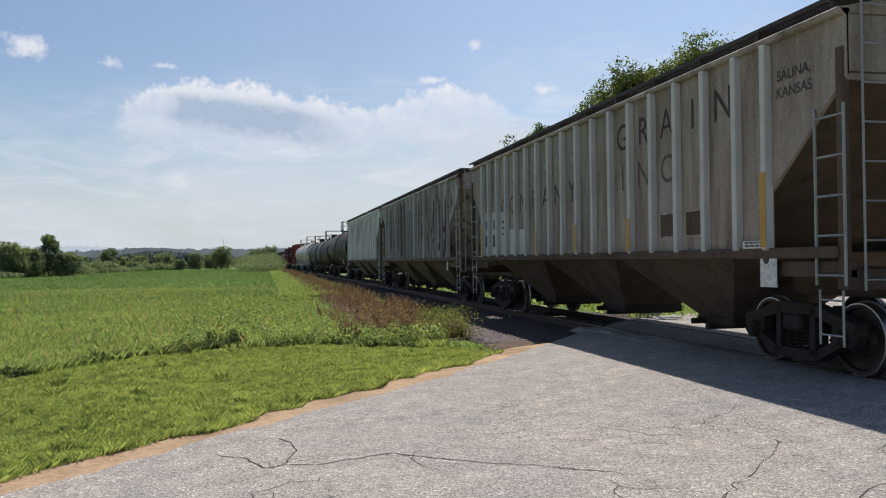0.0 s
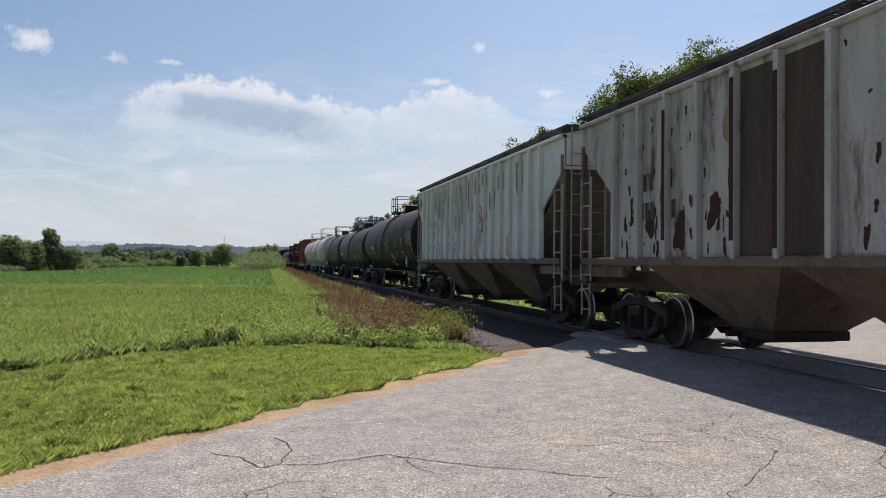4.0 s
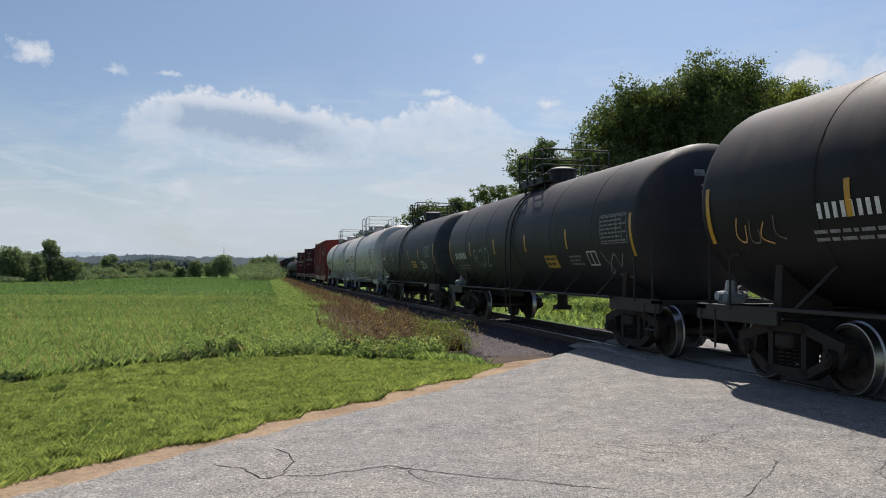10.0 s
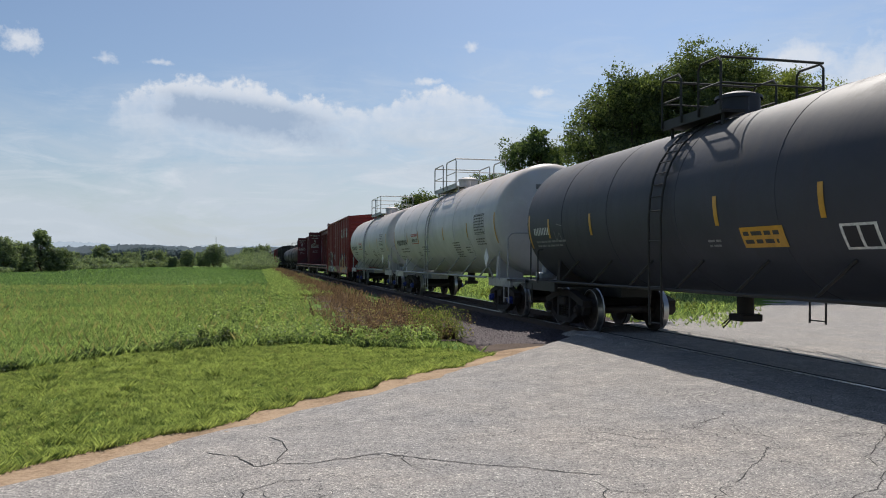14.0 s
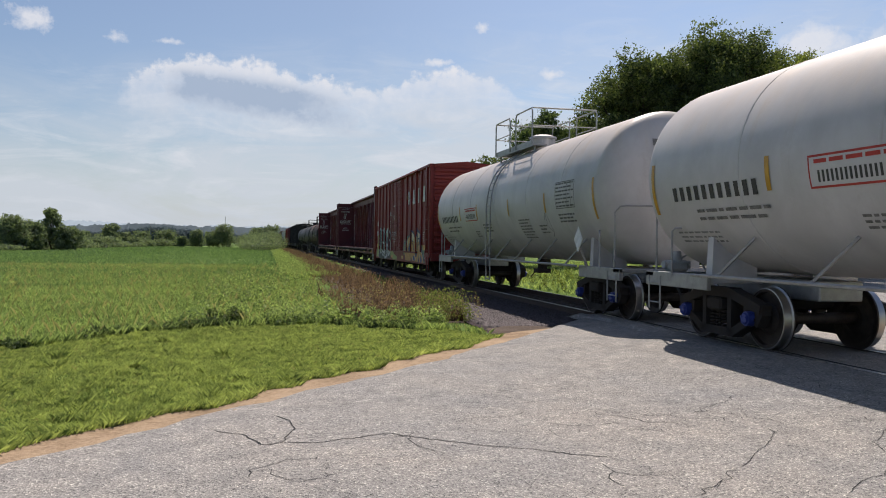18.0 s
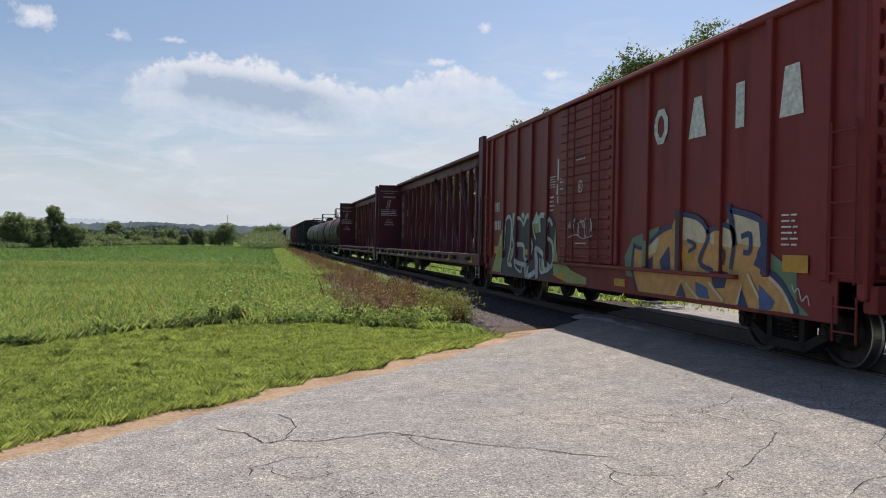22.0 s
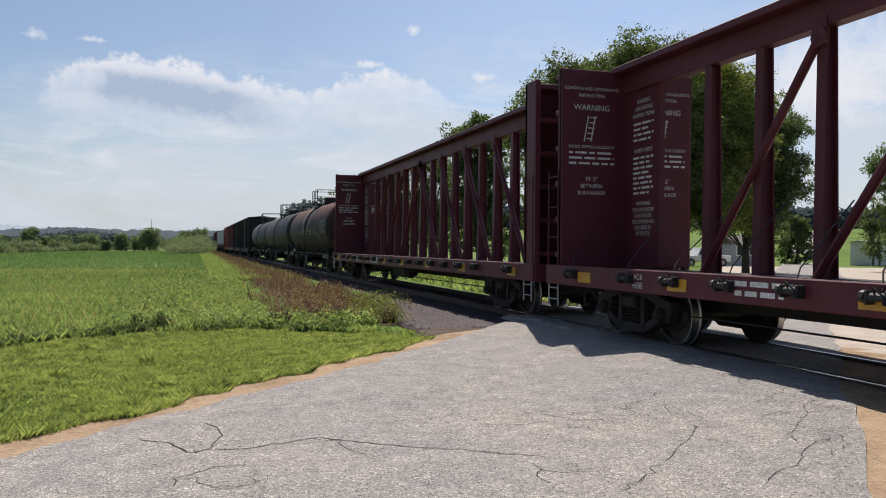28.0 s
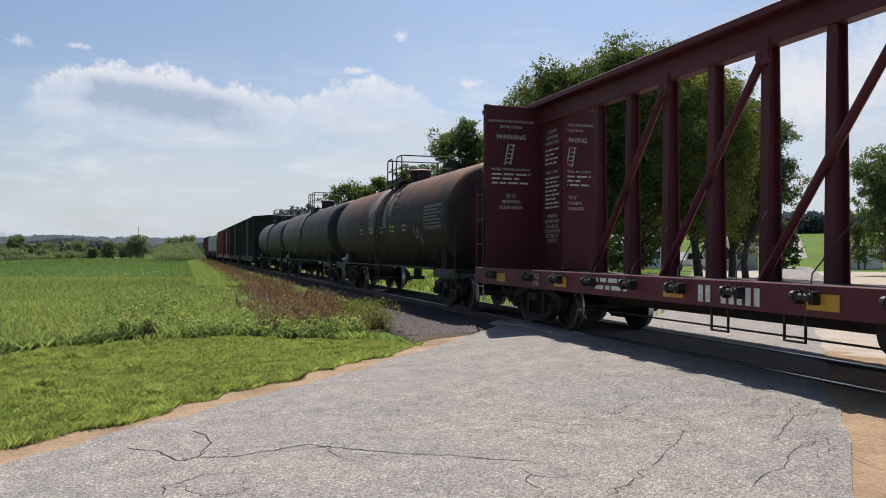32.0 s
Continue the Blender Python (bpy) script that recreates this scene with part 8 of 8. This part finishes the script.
for y, z, wy, wz in ((-4.75, 2.0, 0.22, 0.5), (-3.0, 3.6, 0.5, 0.9), (-2.1, 3.75, 0.5, 0.7), (-1.9, 2.6, 0.35, 0.9), (-3.2, 2.4, 0.3, 0.5), (3.1, 3.4, 0.4, 0.8)):
    blob(B_CAR, y, z, wy, wz, M_OCHRE, -wb - 0.0035, r.randint(1, 999), "rust_stain")
for k in (0, 1, 2, 3, 5, 7, 9, 10, 12):
    y = -hb + cutb + ptb * k
    patch(B_CAR, y - 0.05, y + 0.05, 1.62 + 0.3 * r.random(), 4.15 - 0.6 * r.random(), -wb - 0.113, M_SCAB, "rust_streak", "dark rust run on the post")

for k, (a, b, body, lab) in enumerate(((272.6, 287.6, M_DARKCAR, "sooty black boxcar"), (289.2, 304.2, M_DARKCAR, "sooty black boxcar"), (305.8, 321.0, M_BEAM, "dark maroon boxcar"), (322.6, 338.0, M_BOX, "oxide-red boxcar"), (374.8, 390.0, M_BEAM, "brown boxcar"), (391.6, 407.0, M_BEAM, "brown boxcar"))):
    boxcar(a, b, lab + " far down the train", body, door=False)
for a, b in ((339.6, 356.4), (357.8, 373.4)):
    hopper_car(a, b, "pale grey covered hopper far down the train", M_HOPPER_C, M_HOPPER_C, M_HOPPER_C_BAY, 12, M_GALV, (), False)


# ---- centre-beam lumber flatcars ----
def beam_car(u0, u1, label, seed):
    car, h = car_thing("lumber_flatcar", u0, u1, label, "flatcar")
    W, ZD, ZT = 1.40, 1.16, 4.86
    th = 0.55
    # deck, sills
    for s in (-1, 1):
        part("side_sill", Geo().box(s * W - 0.05, s * W + 0.05, -h, h, 0.80, ZD - 0.13 * (s > 0), 0.012), M_BEAM, car)
    part("deck", Geo().box(-W + 0.04, W - 0.04, -h + 0.1, h - 0.1, ZD - 0.30, ZD - 0.24), M_BEAM, car)
    part("centre_sill", Geo().box(-0.3, 0.3, -h + 0.2, h - 0.2, 0.55, ZD - 0.05, 0.02), M_TRUCK, car)
    # bulkheads
    for s in (-1, 1):
        y0, y1 = sorted((s * (h - th), s * h))
        b = part("bulkhead", Geo().box(-W, W, min(s * (h - 0.12 - th * 0.6), s * (h - th)), max(s * (h - 0.12 - th * 0.6), s * (h - th)), ZD - 0.05, ZT, 0.01), M_BEAM, car, "maroon steel bulkhead")
        for x in (-W + 0.06, -0.5, 0.5, W - 0.06):
            part("bulkhead_post", Geo().box(x - 0.06, x + 0.06, y0 + 0.02, y0 + 0.16 if s > 0 else y1, ZD - 0.3, ZT + 0.02, 0.012), M_BEAM, b)
        for k in range(6):
            z = ZD + 0.2 + (ZT - ZD - 0.3) * k / 5
            part("bulkhead_rib", Geo().box(-W + 0.1, W - 0.1, min(s * (h - th * 0.8), s * (h - 0.05)), max(s * (h - th * 0.8), s * (h - 0.05)), z - 0.05, z + 0.05, 0.012), M_BEAM, b)
        ladder(car, -W - 0.03, s * (h - 0.27), 1.0, 2.95, 0.42, 4, M_BEAM, r=0.014)
        ladder(car, -W - 0.03, s * (h - 0.3), 0.4, 0.85, 0.4, 2, M_GALV)
        part("end_sill", Geo().box(-W, W, min(s * (h - 0.2), s * (h + 0.02)), max(s * (h - 0.2), s * (h + 0.02)), 0.8, ZD, 0.02), M_BEAM, car)
        coupler(car, s * (h + 0.05), s)
        truck(car, s * (h - 2.6))
    # beam along the middle
    part("top_beam", Geo().box(-0.36, 0.36, -h + th, h - th, ZT - 0.06, ZT + 0.06, 0.015).box(-0.12, 0.12, -h + th, h - th, ZT - 0.42, ZT - 0.06, 0.01), M_BEAM, car)
    n = 15
    ys = [-8.7 + 17.4 * k / (n - 1) for k in range(n)]
    for k, y in enumerate(ys):
        g = Geo()

        def section(q):
            """Outline of the post, an I of half-width q."""
            f, d, w = 0.01, 0.085, 0.014
            return [(-q - f, -d), (-q + f, -d), (-q + f, -w), (q - f, -w), (q - f, -d), (q + f, -d), (q + f, d), (q - f, d), (q - f, w), (-q + f, w), (-q + f, d), (-q - f, d)]

        g.hexa([(a, y + b, ZD - 0.25) for a, b in section(0.13)], [(a, y + b, ZT - 0.40) for a, b in section(0.08)])
        part("beam_post", g, M_BEAM, car, "tapered maroon post")
    for k in range(0, n - 1, 2):
        a, b = (ys[k], ys[k + 2]) if k < n // 2 else (ys[k + 2], ys[k])
        for x in (-1,):
            g = Geo()
            g.tube([(x * 0.18, a, ZD - 0.1), (x * 0.12, b, ZT - 0.55)], 0.065, 8)
            g.cyl((x * 0.09, b, ZT - 0.55), (x * 0.16, b, ZT - 0.55), 0.14, 14)
            g.box(min(x * 0.09, x * 0.14), max(x * 0.09, x * 0.14), b - 0.13, b + 0.13, ZT - 0.55, ZT - 0.3)
            part("diagonal_brace", g, M_BEAM, car)
    part("end_web", Geo().box(-0.05, 0.05, h - 1.75, h - th, ZD, ZT - 0.25), M_BEAM, car, "solid web beside the bulkhead")
    g = Geo()
    for y in (-0.75, 0.75):
        g.lathe([(y, 0.001), (y, 0.2), (y + 0.06 * (1 if y < 0 else -1), 0.26)], "y", 18, (-0.95, 0, 0.68))
    g.lathe([(-0.69, 0.26), (0.69, 0.26)], "y", 18, (-0.95, 0, 0.68))
    part("air_reservoir", g, M_TRUCK, car, "round black air reservoir under the deck")
    # winches along the sill
    wm = Geo().cyl((-0.07, -0.11, 0), (-0.07, 0.11, 0), 0.045, 10)
    wm.box(-0.12, 0.0, -0.15, -0.11, -0.08, 0.07, 0.01).box(-0.12, 0.0, 0.11, 0.15, -0.08, 0.07, 0.01)
    wm.cyl((-0.07, 0.15, 0), (-0.07, 0.21, 0), 0.065, 8)
    wm.tube([(-0.08, 0.05, 0.04), (-0.14, 0.0, 0.1), (-0.12, -0.1, 0.02), (-0.15, -0.14, -0.07)], 0.012, 5)
    wm = wm.mesh("winch", M_BLACKIRON)
    for k, y in enumerate([-h + 1.25] + [y + 0.1 for y in ys] + [h - 1.2]):
        part("winch", wm, None, car, "black cable winch", (-W - 0.05, y, ZD - 0.14))
        q = 0.35 * math.sin(k * 5.3 + seed)
        c = Geo().tube([(-W - 0.07, y, ZD - 0.08), (-W + 0.05, y + 0.1 + q * 0.2, ZD + 0.12), (-0.16, y + 0.75 + q, ZD + 0.7 + abs(q))], 0.010, 4)
        part("tie_down_cable", c, M_BLACKIRON, car)
    for k, y in enumerate((-h + 0.9, -h + 4.2, -4.6, -1.6, h - 11.05, h - 8.25, h - 4.7, h - 1.85)):
        patch(car, y, y + 0.48, 0.88, 1.06, -W - 0.052, M_YELLOW, "reflector", "yellow reflector")
    block_letters(car, "88 88888", h - 9.2, 0.97, -W - 0.056, 0.22, M_WHITE, 0.72)
    bars(car, h - 6.3, 0.97, -W - 0.056, 1.1, 0.24, 2, M_WHITE, seed=seed)
    for y in (h - 9.15, h - 10.5, -2.0):
        part("stirrup", Geo().tube([(-W, y, 0.82), (-W, y, 0.5), (-W, y + 0.34, 0.5), (-W, y + 0.34, 0.82)], 0.02, 5), M_BLACKIRON, car)
    for k, y in enumerate((-h + 4.4, h - 3.4)):
        stencil(car, "JACK", y, 1.04, -W - 0.056, 0.13, M_WHITE)
        stencil(car, "HERE", y, 0.91, -W - 0.056, 0.13, M_WHITE)
    part("brake_rod", Geo().tube([(-0.9, -h + 3.0, 0.48), (-0.9, h - 4.0, 0.48)], 0.015, 5), M_BLACKIRON, car)
    # warnings on the inner face of the trailing bulkhead
    yb = h - th - 0.012
    for x in (-0.78, 0.78):
        stencil(car, "LOADING AND UNLOADING", yb, 4.5, x, 0.085, M_WHITE, face=FRONT)
        stencil(car, "INSTRUCTION", yb, 4.37, x, 0.085, M_WHITE, face=FRONT)
        stencil(car, "WARNING", yb, 4.14, x, 0.155, M_WHITE, face=FRONT)
        stencil(car, "AVOID TIPPING ACCIDENT", yb, 3.4, x, 0.08, M_WHITE, face=FRONT)
        stencil(car, "73'-2\"", yb, 2.79, x, 0.11, M_WHITE, face=FRONT)
        stencil(car, "BETWEEN", yb, 2.66, x, 0.105, M_WHITE, face=FRONT)
        stencil(car, "BULKHEADS", yb, 2.53, x, 0.105, M_WHITE, face=FRONT)
        bars(car, yb, 3.16, x, 0.95, 0.30, 3, M_WHITE, face=FRONT, seed=seed + 4, fill=0.4)
        g = Geo()
        for r in (-0.07, 0.07):
            g.add([(r - 0.012 - 0.09, -0.24, 0), (r + 0.012 - 0.09, -0.24, 0), (r + 0.012, 0.24, 0), (r - 0.012, 0.24, 0)], [(0, 1, 2, 3)])
        for r in range(5):
            z = -0.2 + 0.1 * r
            g.add([(-0.12 + 0.02 * r, z, 0), (0.02 + 0.02 * r, z, 0), (0.02 + 0.02 * r, z + 0.02, 0), (-0.12 + 0.02 * r, z + 0.02, 0)], [(0, 1, 2, 3)])
        part("warning_sketch", g.mesh("warning_sketch", M_WHITE, 0), None, car, "", Matrix.Translation((x, yb, 3.75)) @ FRONT)
    for z, line in ((4.22, "LOADING"), (4.09, "UNLOADING"), (3.96, "INSTRUCTIONS"), (3.3, "SAFETY FIRST"), (2.32, "WARNING"), (2.2, "DO NOT MOVE"), (2.09, "CAR UNLESS"), (1.98, "TIE DOWNS ARE"), (1.87, "SECURED IN"), (1.76, "KEYSLOTS")):
        stencil(car, line, h - 1.2, z, -0.056, 0.105, M_WHITE)
    bars(car, h - 1.2, 3.63, -0.056, 0.7, 0.4, 4, M_WHITE, seed=seed + 6, fill=0.4)
    bars(car, h - 1.2, 2.82, -0.056, 0.7, 0.75, 8, M_WHITE, seed=seed + 7, fill=0.45)
    return car


beam_car(167.9, 191.75, "empty maroon centre-beam lumber flatcar with bulkheads", 11)
beam_car(192.4, 216.35, "empty maroon centre-beam lumber flatcar with bulkheads", 31)


# ---- the crossing signal and the town beyond ----
def crossing_signal(x, y):
    t = thing("crossing_signal", "grey railway crossing signal with a white crossbuck and red lamps", "crossing signal", (x, y, level(x) - 0.03))
    g = Geo().cyl((0, 0, 0), (0, 0, 3.75), 0.055, 14)
    part("mast", g, M_GALV, t)
    part("base", Geo().cyl((0, 0, 0), (0, 0, 0.5), 0.17, 16, 0.12).box(-0.22, 0.22, -0.22, 0.22, 0, 0.08, 0.02), M_GALV, t)
    for s in (-1, 1):
        m = Matrix.Translation((0, -0.09 - 0.01 * (s > 0), 3.52)) @ Matrix.Rotation(radians(s * 45), 4, "Y")
        part("crossbuck_board", Geo().box(-0.6, 0.6, -0.012, 0.012, -0.11, 0.11, 0.004), M_SIGNWHITE, t, "white crossbuck board", m)
    part("lamp_arm", Geo().box(-0.38, 0.38, -0.03, 0.03, 2.60, 2.66, 0.01), M_BLACKIRON, t)
    for s, mat in ((-1, M_DARKGLASS), (1, M_REDLAMP)):
        h = Geo().cyl((s * 0.38, 0.06, 2.63), (s * 0.38, 0.0, 2.63), 0.25, 22)
        head = part("lamp_target", h, M_BLACKIRON, t, "round black lamp target")
        part("lens", Geo().lathe([(-0.035, 0.085), (-0.05, 0.06), (-0.058, 0.001)], "y", 18, (s * 0.38, -0.0, 2.63)), mat, head, "red lamp lens")
        v = Geo()
        v.lathe([(0.0, 0.125), (-0.2, 0.125)], "y", 18, (s * 0.38, 0, 2.63))
        part("hood", v, M_BLACKIRON, head)
    part("bell", Geo().lathe([(3.75, 0.10), (3.83, 0.09), (3.86, 0.001)], "z", 14), M_GALV, t)
    return t


crossing_signal(10.7, 21.2)


def shed(at, w, d, h, wall, label, name="shed", door=True, turn=0.0, gable=0.8):
    t = thing(name, label, "building", Matrix.Translation((at[0], at[1], -0.05)) @ Matrix.Rotation(radians(turn), 4, "Z"))
    part("wall", Geo().box(-w / 2, w / 2, -d / 2, d / 2, 0, h, 0.03), wall, t)
    r = Geo()
    o = 0.3
    r.add([(-w / 2 - o, -d / 2 - o, h - 0.05), (w / 2 + o, -d / 2 - o, h - 0.05), (w / 2 + o, d / 2 + o, h - 0.05), (-w / 2 - o, d / 2 + o, h - 0.05), (-w / 2 - o, 0, h + gable), (w / 2 + o, 0, h + gable)],
          [(0, 1, 5, 4), (2, 3, 4, 5), (1, 2, 5), (3, 0, 4), (3, 2, 1, 0)])
    part("roof", r, M_ROOFING if wall != M_SIDING else M_GALV, t)
    if door:
        part("door", Geo().box(-w * 0.12, w * 0.12, -d / 2 - 0.05, -d / 2 + 0.02, 0, 2.05, 0.01), M_GREYWALL, t)
        for x in (-0.33, 0.33):
            win = part("window", Geo().box(x * w - 0.5, x * w + 0.5, -d / 2 - 0.06, -d / 2 + 0.01, 1.0, 1.9, 0.01), M_SIDING, t)
            part("pane", Geo().box(x * w - 0.42, x * w + 0.42, -d / 2 - 0.075, -d / 2 - 0.055, 1.08, 1.82), M_DARKGLASS, win)
    return t


shed((43.0, 74.0), 7.5, 6.0, 2.7, M_SIDING, "white-sided low house among the trees", "house")
shed((51.2, 68.2), 2.2, 3.4, 2.2, M_GREYWALL, "small grey garden shed")
shed((53.6, 68.6), 1.8, 3.0, 2.1, M_GREYWALL, "small grey garden shed", door=False)
shed((68.0, 68.0), 4.4, 2.4, 2.5, M_SIDING, "white box trailer on the grass", "box_trailer", False, 10, 0.1)
for x, y in ((66.3, 66.5), (67.3, 66.7)):
    t = thing("utility_pole", "weathered wooden utility pole", "pole", (x, y, -0.05))
    part("pole", Geo().cyl((0, 0, 0), (0, 0, 6.2), 0.14, 10, 0.1), M_BARK, t)
    part("crossarm", Geo().box(-0.7, 0.7, -0.05, 0.05, 5.6, 5.72), M_BARK, t)
t = thing("pickup_truck", "white pickup truck parked on the far lot", "truck", (45.8, 66.0, -0.04))
part("body", Geo().box(-2.6, 2.6, -0.9, 0.9, 0.45, 1.05, 0.08), M_SIDING, t)
cab = part("cab", Geo().hexa([(-1.0, -0.85, 1.0), (1.2, -0.85, 1.0), (1.2, 0.85, 1.0), (-1.0, 0.85, 1.0)], [(-0.6, -0.7, 1.75), (0.9, -0.7, 1.75), (0.9, 0.7, 1.75), (-0.6, 0.7, 1.75)]), M_SIDING, t)
part("side_window", Geo().hexa([(-0.8, -0.845, 1.12), (1.05, -0.845, 1.12), (1.05, -0.80, 1.12), (-0.8, -0.80, 1.12)], [(-0.5, -0.735, 1.66), (0.82, -0.735, 1.66), (0.82, -0.68, 1.66), (-0.5, -0.68, 1.66)]), M_DARKGLASS, cab, "dark side window")
for x in (-1.7, 1.7):
    for y in (-0.82, 0.82):
        wheel = part("wheel", Geo().cyl((x, y - 0.12, 0.38), (x, y + 0.12, 0.38), 0.38, 18), M_BLACKIRON, t)
        part("rim", Geo().cyl((x, y - 0.13, 0.38), (x, y + 0.13, 0.38), 0.2, 12), M_GALV, wheel)
t = thing("radio_mast", "thin lattice radio mast far beyond the field", "mast", (-36, 900, 0))
part("lattice", Geo().cyl((0, 0, 0), (0, 0, 27), 0.5, 4, 0.3), M_GALV, t)


# ---- what moves ----
def run(t):
    """How far the train has gone after t seconds: it slows down."""
    return 7.0 * t - 0.0175 * t * t - 0.000233 * t ** 3


def motions():
    times = [k * 0.8 for k in range(41)]
    for car, u in CARS:
        walk(car, [(t, pose(XC, u - run(t), RZ)) for t in times])
    ticks = [k / 15 for k in range(481)]
    spin = [math.degrees(run(t) / R_WHEEL) % 360 for t in ticks]
    for wheels, (x, y, z) in TURNING:
        walk(wheels, [(t, pose(x, y, z, a)) for t, a in zip(ticks, spin)])


motions()
